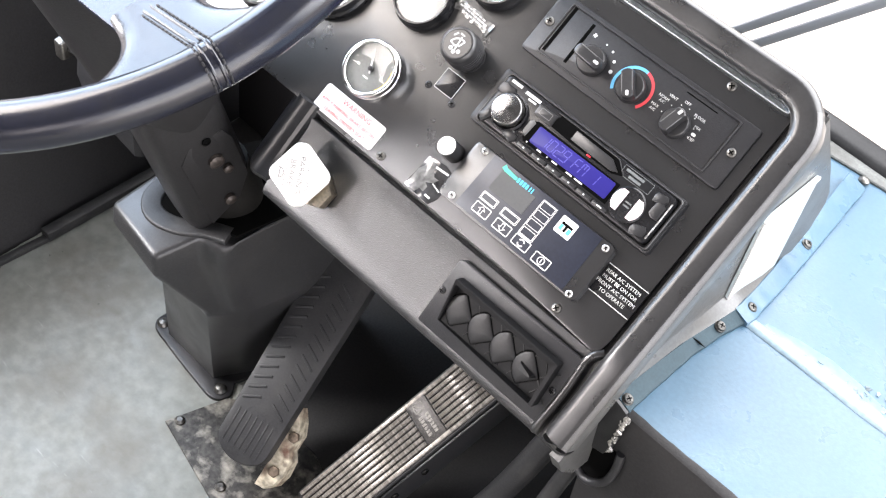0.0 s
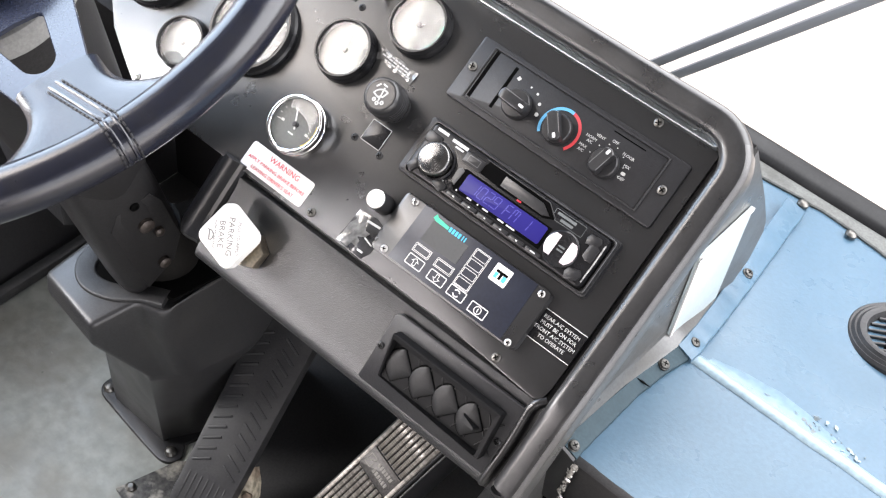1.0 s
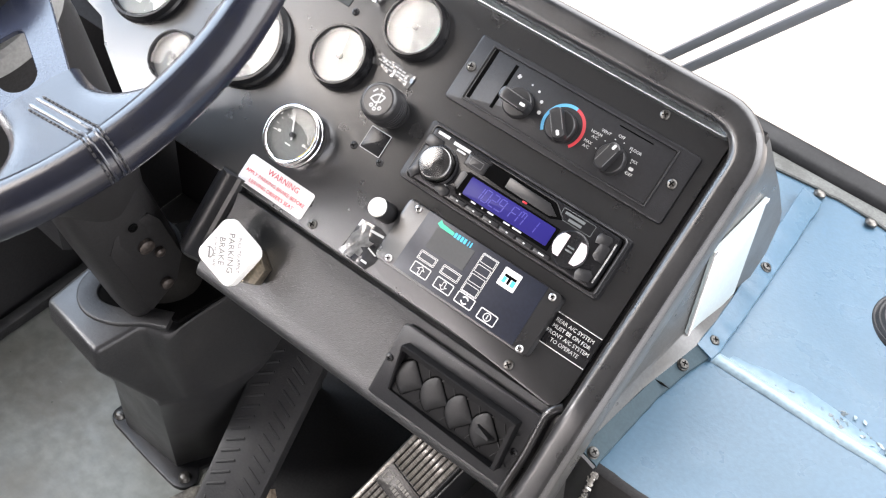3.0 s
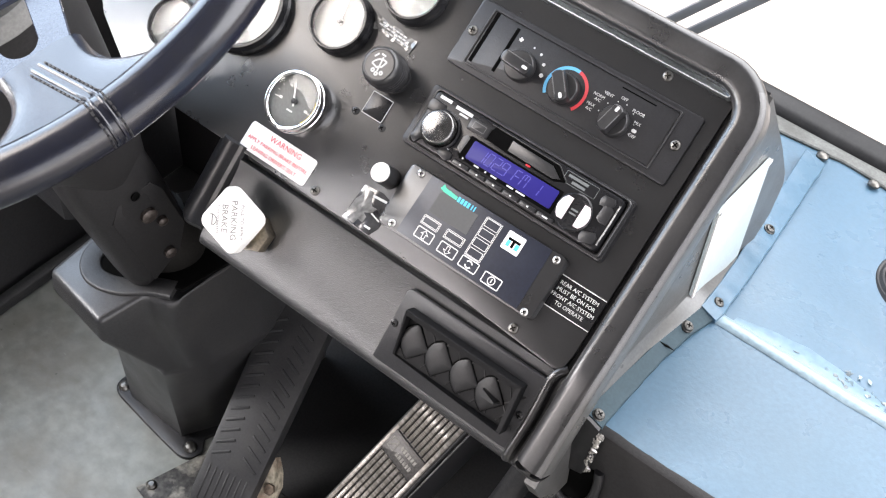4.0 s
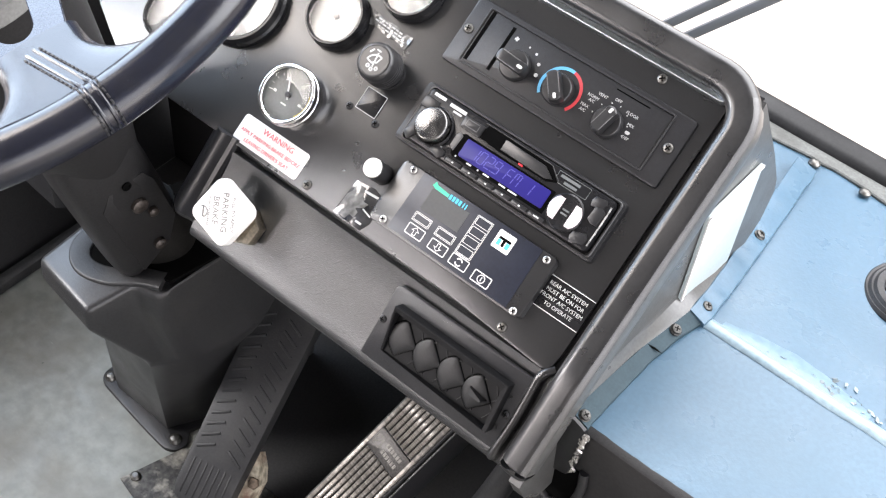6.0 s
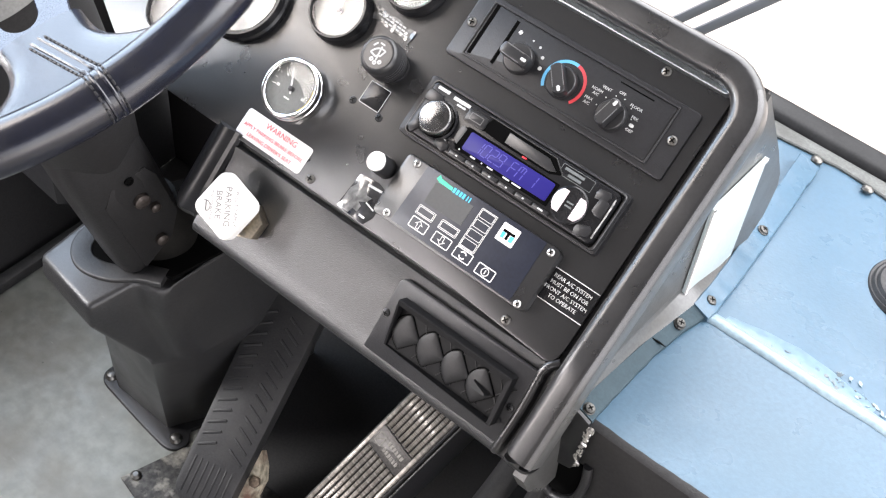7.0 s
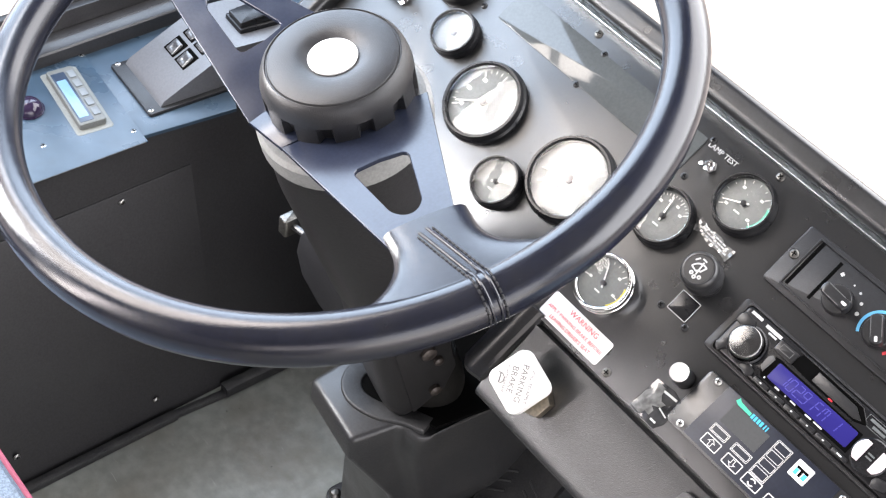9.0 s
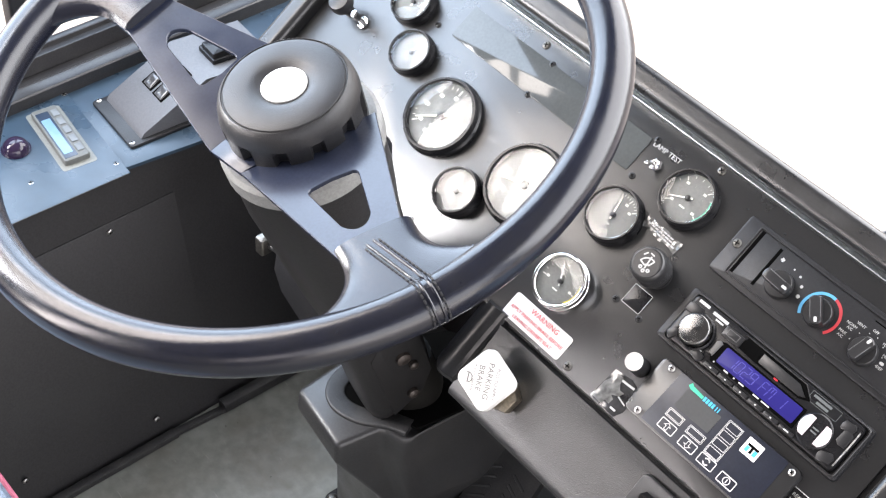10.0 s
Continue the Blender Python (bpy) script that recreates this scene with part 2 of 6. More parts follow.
ORIGIN = Vector((0, 0, 0.536))
FACE = Matrix.Translation(ORIGIN) @ pose(0, 0, 0, 36)          # the instrument panel: x right, y up its slope, z out of it
LIP = FACE @ pose(0, -0.066, 0) @ pose(0, 0, 0, 22)            # the lower lip, steeper by 22 degrees


def on_face(u, v, n=0.0, turn=0.0):
    return FACE @ pose(u, v, n, 0, 0, turn)


def on_lip(u, v, n=0.0, turn=0.0):
    return LIP @ pose(u, v, n, 0, 0, turn)


# ---- the cab ----
bm = bmesh.new()
box(bm, -0.60, 1.6, -4.0, 0.46, -0.06, 0.0)
structure("floor", bm, FLOORMAT, "worn grey-green sheet floor with scuffs and stains", "floor")

bm = bmesh.new()
box(bm, -60, 60, -60, 60, -0.95, -0.9)
structure("ground", bm, CONCRETE, "sunlit pale concrete yard outside the bus", "ground")

# left side below the window: black board, then the ledge, then the window wall
bm = bmesh.new()
lean = [(-0.566, 0.0), (-0.640, 0.384), (-0.665, 0.384), (-0.60, 0.0)]
loft(bm, [[(x, y, z) for x, z in lean] for y in (-1.2, -0.5, 0.0, 0.30)], True, True)
structure("wall_left", bm, WALLBLACK, "black board closing the cab's left side below the ledge", "wall")
bm = bmesh.new()
loft(bm, [[(x, y, z) for x, z in ((-0.5800, 0.085), (-0.6264, 0.3265), (-0.6274, 0.3280), (-0.6340, 0.328), (-0.587, 0.085))] for y in (-1.0, -0.115)], True, True)
structure("wall_left_panel", bm, WALLBLACK, "black access panel in the side board", "wall panel")
bm = bmesh.new()
slab(bm, [(-0.832, -1.2), (-0.69, -1.2), (-0.650, -0.30), (-0.622, -0.06), (-0.640, -0.05), (-0.640, 0.42), (-0.832, 0.42)], 0.3845, 0.389, 0.0012)
structure("window_ledge", bm, LEDGE, "dark blue painted metal ledge below the driver's window", "ledge")

# unseen bus shell round and behind the camera, added to shape light and reflections
bm = bmesh.new()
box(bm, -0.98, -0.90, -4.0, -1.45, -0.4, 0.43)
box(bm, -0.98, -0.90, -1.45, 0.46, -0.4, 0.27)
# unseen header, added to keep window light off the left spoke
box(bm, -0.98, -0.90, -0.24, 0.40, 1.53, 2.17)
box(bm, -0.98, -0.90, -4.0, 0.46, 2.17, 2.35)
box(bm, -0.98, -0.90, -4.0, -2.45, 0.43, 0.92)
box(bm, -0.98, -0.90, -1.60, -1.45, 0.92, 2.22)
box(bm, -0.98, -0.90, -2.55, -2.45, 0.92, 2.22)
box(bm, -0.98, -0.90, -4.0, -3.65, 0.92, 2.22)
box(bm, -0.98, -0.90, 0.40, 0.46, 0.43, 2.22)
box(bm, -0.98, -0.93, -1.45, 0.40, 1.50, 1.53)
structure("wall_window", bm, BLACK, "black bus side wall, its unseen parts shaping the window light", "wall")
bm = bmesh.new()
box(bm, 1.52, 1.6, -4.0, -1.95, -0.06, 0.92)
box(bm, 1.52, 1.6, -4.0, -1.95, 1.80, 2.35)
box(bm, 1.52, 1.6, -2.55, -2.45, 0.92, 1.80)
box(bm, 1.52, 1.6, -4.0, -3.6, 0.92, 1.80)
box(bm, 1.52, 1.6, -1.95, 0.46, 2.0, 2.35)
structure("wall_right", bm, CREAM, "unseen pale bus side wall, left open for the doorway lamp", "wall")
bm = bmesh.new()
box(bm, -0.98, 1.6, -4.08, -4.0, -0.06, 2.35)
structure("wall_rear", bm, CREAM, "unseen pale wall closing the bus behind", "wall")
bm = bmesh.new()
box(bm, -0.98, 1.6, -4.08, 0.60, 2.35, 2.41)
structure("ceiling", bm, material("dark_grey_ceiling", (0.075, 0.075, 0.078), 0.6, grain=0.08, stain=0.2), "unseen dark grey bus ceiling, toned for its reflections", "ceiling")
bm = bmesh.new()
box(bm, -0.98, 1.6, 0.46, 0.52, -0.5, 0.02)
box(bm, -0.98, 1.6, 0.46, 0.52, 2.20, 2.35)
structure("wall_front", bm, BLACK, "black bus front below the windshield", "wall")
bm = bmesh.new()
box(bm, -0.98, 1.6, 0.525, 0.70, -0.4, 0.11, 0.03)
structure("front_cowl", bm, WHITE, "white painted bus front outside below the windshield", "body panel")

# windshield rubber
bm = bmesh.new()
sweep(bm, [(x, 0.407, 0.386) for x in np.linspace(-0.9, 1.52, 30)], rect(0, 0, 0.036, 0.040, 0.012, 5))
structure("windshield_gasket", bm, GASKET, "black rubber gasket along the windshield's base", "gasket")

# blue front shelf to the right of the console: level at the rear, falling ahead of its ridge
bm = bmesh.new()
prof = [(-0.055, 0.40), (-0.055, 0.4565), (-0.052, 0.460), (0.085, 0.4585), (0.094, 0.4575), (0.103, 0.4545), (0.41, 0.392), (0.41, 0.38), (0.1, 0.44), (-0.04, 0.446), (-0.04, 0.40)]
loft(bm, [[(x, y, z) for y, z in prof] for x in (0.08, 0.6, 1.0, 1.5)], True, True)
structure("front_shelf", bm, BLUE, "pale blue painted steel shelf below the windshield", "shelf")
bm = bmesh.new()
box(bm, 0.24, 1.5, -0.035, -0.02, 0.0, 0.44)
rows_ = []
for k in range(181):
    x = 0.2055 + 1.2945 * k / 180
    back = -0.0520 + 0.0011 * noise.noise((x * 90, 0, 0)) + 0.0016 * noise.noise((x * 14, 5, 0))
    rows_.append([(x, -0.061, 0.30), (x, -0.061, 0.4575), (x, -0.0600, 0.4600), (x, -0.0575, 0.4608), (x, back, 0.4606), (x, back, 0.4590), (x, -0.0556, 0.4560), (x, -0.0556, 0.30)])
loft(bm, rows_, True, True)
structure("wall_front_shelf", bm, SHROUD, "black board below the blue shelf", "wall")
bm = bmesh.new()
box(bm, -0.57, 0.082, 0.188, 0.40, 0.392, 0.400)
structure("wall_dash_back", bm, WALLBLACK, "black board closing the gap behind the dashboard", "wall")
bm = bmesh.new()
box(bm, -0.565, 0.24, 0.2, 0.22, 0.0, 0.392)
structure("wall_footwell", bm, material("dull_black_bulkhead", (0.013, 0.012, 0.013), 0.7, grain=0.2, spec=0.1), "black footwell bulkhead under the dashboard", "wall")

# ---- dashboard console ----
dash = thing("dashboard", "black moulded bus dashboard with painted steel instrument panel", "dashboard", FACE)


def face_profile(lipped):
    """Body of the console in the panel's own y and z, behind the plate."""
    s, c = math.sin(radians(22)), math.cos(radians(22))
    top = [(0.188, -0.004), (0.179, -0.04), (0.169, -0.103), (0.156, -0.165), (0.100, -0.195)]
    if lipped:
        return [(-0.066, -0.0080), *top, (0.03, -0.19), (-0.100, -0.10), (-0.066 - 0.080 * c, -0.004 - 0.080 * s - 0.016), *[(-0.066 - d * c - n * s, -0.004 - d * s + n * c) for d, n in ((0.0950, -0.0135), (0.0968, -0.0100), (0.0968, -0.0060), (0.0955, -0.0022), (0.0930, 0.0004), (0.0895, 0.0016), (0.0850, 0.0016), (0.0780, 0.0006), (0.0700, 0.0), *[(d, 0.0034 * (1 - d / 0.036) ** 2) for d in (0.036, 0.030, 0.024, 0.018, 0.013, 0.008, 0.0045)], (0.0038, 0.0012), (0.0034, -0.0040))]]
    return [(-0.02, -0.004), *top, (0.10, -0.2), (0.02, -0.12), (-0.0, -0.06)]


bm = bmesh.new()
loft(bm, [[(u, y, z) for y, z in face_profile(True)] for u in (-0.165, 0.0, 0.1, 0.205)], True, True)
part("body", bm, LIPMAT, dash, sharp=20)
# Left end: the shade that falls here is darkened into its base colour
bm = bmesh.new()
loft(bm, [[(u, y, z) for y, z in face_profile(False)] for u in (-0.57, -0.36, -0.166)], True, True)
part("under_body", bm, material("black_underside_with_shade", (0.009, 0.009, 0.010), 0.7, grain=0.2, spec=0.1), dash, "dull black left end of the body, shade in its colour")
bm = bmesh.new()
plate = [(-0.555, -0.005), (-0.40, -0.004), (-0.372, -0.010), (-0.352, -0.030), (-0.325, -0.046), (-0.300, -0.060), (-0.28, -0.0645), (0.08, -0.0650), (0.172, -0.0705), (0.178, -0.0708), (0.1825, -0.0690), (0.1855, -0.0640), (0.187, -0.055), (0.187, 0.168), (-0.555, 0.168)]
slab(bm, plate, -0.003, 0.0, 0.0008)
part("instrument_panel", bm, PANEL, dash, "black painted steel instrument panel")
# raised rim: left, top, right, and down along the lip
s22, c22 = math.sin(radians(22)), math.cos(radians(22))
LEAN = 0.0075                                                   # the rail leans in by this much down the lip
on_rail = lambda d, n: (0.2065 - LEAN * d / 0.085, -0.066 - d * c22 - n * s22, -d * s22 + n * c22)
rim = [(-0.568, -0.02, 0.004), (-0.568, 0.17, 0.004), (-0.564, 0.180, 0.004), (-0.55, 0.1856, 0.004), *[(0.1705 + 0.036 * math.sin(a), 0.1496 + 0.036 * math.cos(a), 0.003) for a in np.radians(np.linspace(0, 90, 9))],
       (0.2065, -0.055, 0.003), (0.2065, -0.064, 0.0025), on_rail(0.010, 0.002), on_rail(0.080, 0.003)]
bm = bmesh.new()
sec = rect(0, 0.0, 0.026, 0.026, 0.0085, 8)
path = []
for a, b in zip(rim, rim[1:]):
    k = max(1, int((Vector(b) - Vector(a)).length / 0.02))
    path += [tuple(Vector(a).lerp(Vector(b), j / k)) for j in range(k)]
path.append(rim[-1])
tail = Vector(on_rail(0.080, 0.003)) - Vector(on_rail(0.070, 0.003))
across, above = Vector((1, 0, 0)), Vector((0, -s22, c22))
rows = sweep(bm, path, sec, caps=False)
last = rows[-1]
for go, small, dip in ((0.004, 0.985, 0.0004), (0.007, 0.94, 0.0018), (0.0095, 0.85, 0.0045), (0.0112, 0.70, 0.0085), (0.0118, 0.50, 0.0135)):
    ring = [bm.verts.new(Vector(path[-1]) + tail.normalized() * go + across * (x * small) + above * (y * small - dip)) for x, y in sec]
    for k in range(len(ring)):
        bm.faces.new((last[k], last[(k + 1) % len(ring)], ring[(k + 1) % len(ring)], ring[k]))
    last = ring
bm.faces.new(last)
rim_part = part("rim", bm, RAIL, dash, "rounded black moulded rim")
# Pale strip on the outer shoulder: scuffs, with the edge highlight painted in
bm = bmesh.new()
shell = [(-0.0045 - q * math.cos(a), 0.0045 + q * math.sin(a)) for q, ends in ((0.0088, (26, 64)), (0.0078, (64, 26))) for a in np.radians(np.linspace(*ends, 6))]
right_run = [p for p in path if p[0] > 0.192]
sweep(bm, right_run, shell)
part("pale_edge", bm, material("worn_edge_highlight", (0.052, 0.051, 0.051), 0.30, grain=0.35, grain_size=1400, stain=0.6, stain_size=22, stain_colour=(0.024, 0.024, 0.024), bump=0.5, bump_size=1600, spec=0.9), rim_part, "pale scuffs and painted highlight along the outer edge")
# Outer face in the flank's colour, sheen included
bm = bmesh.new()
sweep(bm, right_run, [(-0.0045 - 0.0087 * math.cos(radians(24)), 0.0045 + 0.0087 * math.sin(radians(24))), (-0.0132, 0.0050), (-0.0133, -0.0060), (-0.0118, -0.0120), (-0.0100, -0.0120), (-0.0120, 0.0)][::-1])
part("outer_face", bm, SIDE, rim_part, "scuffed outer face, greyed for its sheen")
bm = bmesh.new()
bead = [(-0.157, -0.002), (-0.160, 0.0004), (-0.164, 0.0008), (-0.167, 0.0026), (-0.171, 0.0040), (-0.175, 0.0040), (-0.179, 0.0028), (-0.182, 0.0002), (-0.187, -0.0050), (-0.1925, -0.0120), (-0.1950, -0.0200), (-0.1950, -0.0360), (-0.157, -0.0320)]
rows = []
for v, drop in ((0.006, 0.0), (-0.02, 0.0), (-0.05, 0.0), (-0.074, 0.0), (-0.081, 0.0012), (-0.085, 0.0045), (-0.0865, 0.010)):
    slant = 0.0075 + 0.175 * v
    rows.append([(u + slant, v, n - drop) for u, n in bead])
loft(bm, rows, True, True)
part("lip_edge", bm, LIPEND, dash, "rounded glossy end of the lip", pose(0, -0.066, 0) @ pose(0, 0, 0, 22), 25)
bm = bmesh.new()
ridge_section = [(-0.0052, -0.007), (-0.0044, 0.0000), (-0.0036, 0.0012), *[(-0.0002 + 0.0036 * math.cos(a), -0.0008 + 0.0032 * math.sin(a)) for a in np.radians(np.linspace(148, 8, 9))], (0.0034, -0.007)]
ridge_line = smooth_path([(0.1890, -0.0005, 0.0045), (0.1838, -0.0058, 0.0008), (0.1808, -0.0125, 0), (0.1803, -0.0207, 0), (0.1792, -0.050, 0), (0.1752, -0.0870, 0), (0.1747, -0.0925, 0.0040)], 5)
sweep(bm, [(p.x, p.y, 0.0026 - p.z) for p in ridge_line], ridge_section)
part("lip_ridge", bm, RAIL, dash, "rounded ridge where the lip meets the rim", pose(0, -0.066, 0) @ pose(0, 0, 0, 22))
bm = bmesh.new()
loft(bm, [[(u, 0.1668 + d, -0.003), (u, 0.1668 + d, 0.0078), (u, 0.1674 + d, 0.0086), (u, 0.1682 + d, 0.0086), (u, 0.1770, 0.0018), (u, 0.1774, -0.003)] for u, d in ((-0.55, 0.0), (0.1815, 0.0), (0.1836, 0.0012))], True, True)
part("trim_strip", bm, material("brushed_aluminium", (0.70, 0.75, 0.77), 0.34, metal=1.0, grain=0.12, stain=0.3, stain_size=30), dash, "bright metal strip")
# right flank
bm = bmesh.new()
flank = [(-0.058, 0.462), (0.09, 0.461), (0.170, 0.4435), (0.196, 0.4470), (0.216, 0.4620), (0.226, 0.490), (0.222, 0.508), (0.199, 0.554), (0.169, 0.607), (0.146, 0.648), (0.12, 0.62), (-0.058, 0.49), (-0.112, 0.424), (-0.102, 0.398), (-0.082, 0.374), (-0.0625, 0.372)]
inv = FACE.inverted()
loft(bm, [[tuple(inv @ Vector((x, y, z))) for y, z in flank] for x in (0.200, 0.2105)], True, True)
skirt = [(-0.058, 0.4625, 0.2135), (0.02, 0.4615, 0.2165), (0.088, 0.4600, 0.2245), (0.105, 0.4570, 0.2225), (0.16, 0.4455, 0.2145)]
loft(bm, [[tuple(inv @ Vector(p)) for p in ((0.2100, y, z + 0.024), (0.2115, y, z + 0.017), (x - 0.0005, y, z + 0.0095), (x - 0.003, y, z + 0.001), (0.2100, y, z + 0.001))] for y, z, x in skirt], True, True)
part("side_panel", bm, SIDE, dash, "scuffed black side panel, greyed for its sheen")

# ---- steering wheel ----
WHEEL = Matrix.Translation((-0.2829, -0.1937, 0.7553)) @ pose(0, 0, 0, 13.93, -3.68, 0)
wheel = thing("steering_wheel", "black leather-wrapped bus steering wheel with two cut-out steel spokes", "steering wheel", WHEEL)
R, r, HUB = 0.2525, 0.0172, 0.0580
bm = bmesh.new()
sweep(bm, [(R * math.cos(a), R * math.sin(a), 0) for a in np.linspace(0, 2 * math.pi, 120, endpoint=False)], disc(0, 0, r, 20), closed=True)
part("rim", bm, LEATHER, wheel)


def spoke_mesh(turn, drop):
    """Tapering steel plate from the hub to the rim, with one cut-out."""
    b = bmesh.new()
    tm = pose(0.0050, 0.001 - drop, 0, 0, 0, turn)
    steps = sorted({round(v, 6) for v in [*np.linspace(0.03, 0.195, 45), *(0.084 + 0.0504 + 0.0126 * math.sin(a) for a in np.linspace(0, math.pi / 2, 14)), 0.0841, 0.0846]})
    n = len(steps) - 1
    for side in (-1, 1):
        inner, outer = [], []
        for s in steps:
            q = (s - 0.03) / 0.165
            half = 0.0580 - 0.235 * (min(s, 0.172) - 0.03)
            hole = 0.0
            if 0.084 < s < 0.147:
                w = (s - 0.084) / 0.063
                hole = (0.0215 - 0.0115 * w) * math.sqrt(max(0.0, 1 - max(0, (w - 0.80) / 0.20) ** 2)) * min(1, 0.80 + 4 * w)
            z = -0.033 + 0.026 * q
            inner.append((s, side * hole, z))
            outer.append((s, side * half, z))
        rows = []
        for dz in (0, -0.004):
            rows.append(([b.verts.new(tm @ Vector((x, y, z + dz))) for x, y, z in inner], [b.verts.new(tm @ Vector((x, y, z + dz))) for x, y, z in outer]))
        (it, ot), (il, ol) = rows
        for k in range(n):
            b.faces.new((it[k], it[k + 1], ot[k + 1], ot[k]))
            b.faces.new((il[k], ol[k], ol[k + 1], il[k + 1]))
            b.faces.new((ot[k], ot[k + 1], ol[k + 1], ol[k]))
            if inner[k][1] or inner[k + 1][1]:
                b.faces.new((it[k], il[k], il[k + 1], it[k + 1]))
    bmesh.ops.remove_doubles(b, verts=b.verts, dist=1e-6)
    bmesh.ops.recalc_face_normals(b, faces=b.faces)
    edges = [e for e in b.edges if len(e.link_faces) == 2 and e.calc_face_angle(0) > 1.2 and e.verts[0].co.length > 0.06]
    bmesh.ops.bevel(b, geom=edges, offset=0.0006, segments=1, affect="EDGES", clamp_overlap=True)
    return b


def pad_top(s, y, edge=1.0):
    """Height of the leather pad, s out from the hub and y across; edge -1 gives its underside."""
    q = max(0.0, min(1.0, (s - 0.172) / 0.070))
    half = 0.030 + 0.052 * max(0, (q - 0.20) / 0.80) ** 2.4
    return -0.006 + 0.006 * q + edge * (0.006 + 0.005 * q) * math.sqrt(max(0.0, 1 - min(1.0, abs(y) / half) ** 3)), half


def pad_mesh(turn):
    """Leather pad where a spoke runs into the rim."""
    b = bmesh.new()
    tm = pose(0, 0, 0, 0, 0, turn)
    rings = []
    for q in np.linspace(0, 1, 14):
        s = 0.172 + 0.070 * q
        half = pad_top(s, 0)[1]
        bend = lambda y: s - (R - math.sqrt(R * R - y * y)) * q
        ring = [(bend(y * half), y * half, pad_top(s, y * half)[0]) for y in np.linspace(-1, 1, 19)]
        ring += [(bend(y * half), y * half, pad_top(s, y * half, -1)[0]) for y in np.linspace(1, -1, 19)[1:-1]]
        rings.append([tuple(tm @ Vector(p)) for p in ring])
    loft(b, rings, True, True)
    return b


for turn, drop, pad in ((-16.0, 0.008, -16.5), (184.1, 0.0152, 187.5)):
    part("spoke", spoke_mesh(turn, drop), SPOKE, wheel, "black steel spoke with a cut-out", sharp=25)
    part("spoke_pad", pad_mesh(pad), LEATHER, wheel, "stitched leather pad")
bm = bmesh.new()
slab(bm, [(-0.0208, -0.0738), (0.0176, -0.0712), (0.0240, -0.0300), (-0.0240, -0.0300)], -0.0368, -0.0332, 0.0004)
part("hub_plate", bm, SPOKE, wheel, "steel plate joining the two spokes")
# hub cap: finger notches sunk into its skirt
bm = bmesh.new()
skirt_profile = [(0.02, -0.052, 0), (0.0545, -0.052, 0), (HUB, -0.047, 0), (HUB, -0.0405, 0), (HUB, -0.0395, 1), (HUB, -0.0310, 1), (HUB, -0.0200, 0.55), (HUB, -0.0160, 0), (0.0566, -0.0090, 0), (0.0545, -0.0035, 0),
                 (0.0520, -0.0004, 0), (0.0512, 0.0002, 0), (0.0506, -0.0008, 0), (0.0498, -0.0008, 0), (0.0490, 0.0006, 0), (0.0450, 0.0018, 0), (0.0300, 0.0024, 0), (0.0235, 0.0012, 0), (0.0195, -0.0010, 0)]
count = 144
rings = []
for rad, z, deep in skirt_profile:
    ring = []
    for k in range(count):
        in_notch = 0 < (k % 12) < 5
        rr = rad - (0.0062 * deep if in_notch else 0.0)
        ring.append((rr * math.cos(2 * math.pi * k / count), rr * math.sin(2 * math.pi * k / count), z))
    rings.append(ring)
loft(bm, rings, False, True, pose(-0.0003, -0.0040, 0, 0, 0, 9))
part("hub", bm, BLACK, wheel, "round black hub cap with finger notches", sharp=28)
bm = bmesh.new()
lathe(bm, [(0.0188, -0.0012), (0.0188, 0.0004), (0.0175, 0.001), (0.006, 0.0014)], 32, pose(-0.0003, -0.0040, 0), cap1=True)
part("horn_button", bm, WHITE, wheel, "white round horn button")
bm = bmesh.new()
outline_pts = [(-0.004, -0.0022), (0.003, -0.0026), (0.0042, 0.0004), (0.0012, 0.0024), (-0.0030, 0.0018)]
loft(bm, [[(x, y, 0) for x, y in outline_pts], [(x * 0.95, y * 0.95, 0.0005) for x, y in outline_pts], [(x * 0.6, y * 0.6, 0.0001) for x, y in outline_pts]], False, True, pose(0.009, -0.040, 0.0013, 0, 0, -25))
part("moulded_mark", bm, BLACK, wheel, "small moulded mark on the cap")

# ---- steering column and its floor cover ----
top, low = Vector((-0.289, -0.180, 0.695)), Vector((-0.266, -0.062, 0.27))
COLUMN = Matrix.Translation(low) @ (top - low).to_track_quat("Z", "Y").to_matrix().to_4x4()
column = thing("steering_column", "black steering column with bolted lower shroud", "steering column", COLUMN)
L = (top - low).length
bm = bmesh.new()
lathe(bm, [(0.030, L * 0.30), (0.040, L * 0.40), (0.051, L * 0.52), (0.066, L * 0.86), (0.066, L * 0.96)], 40, cap0=True)
part("upper_shroud", bm, SHROUD, column)
bm = bmesh.new()
lathe(bm, [(0.0665, L * 0.950), (0.0695, L * 0.957), (0.0695, L * 0.992), (0.066, L * 1.0), (0.050, L * 1.005)], 48, cap1=True)
part("collar", bm, material("pale_grey_plastic_collar", (0.20, 0.20, 0.195), 0.45, grain=0.1, stain=0.5, stain_size=40, stain_colour=(0.09, 0.088, 0.085)), column, "pale grey collar below the wheel")
bm = bmesh.new()
hull = [(-0.046, -0.030), (-0.037, -0.044), (0.024, -0.046), (0.042, -0.032), (0.0430, 0.036), (-0.046, 0.039)]
hull = [(*p, up) for p, up in zip(hull, (0.0, 0.0, 0.0, 0.004, 0.045, 0.025))]
for _ in range(3):
    hull = [tuple(p + (q - p) * w for p, q in zip(a, b)) for a, b in zip(hull, hull[1:] + hull[:1]) for w in (0.22, 0.78)]
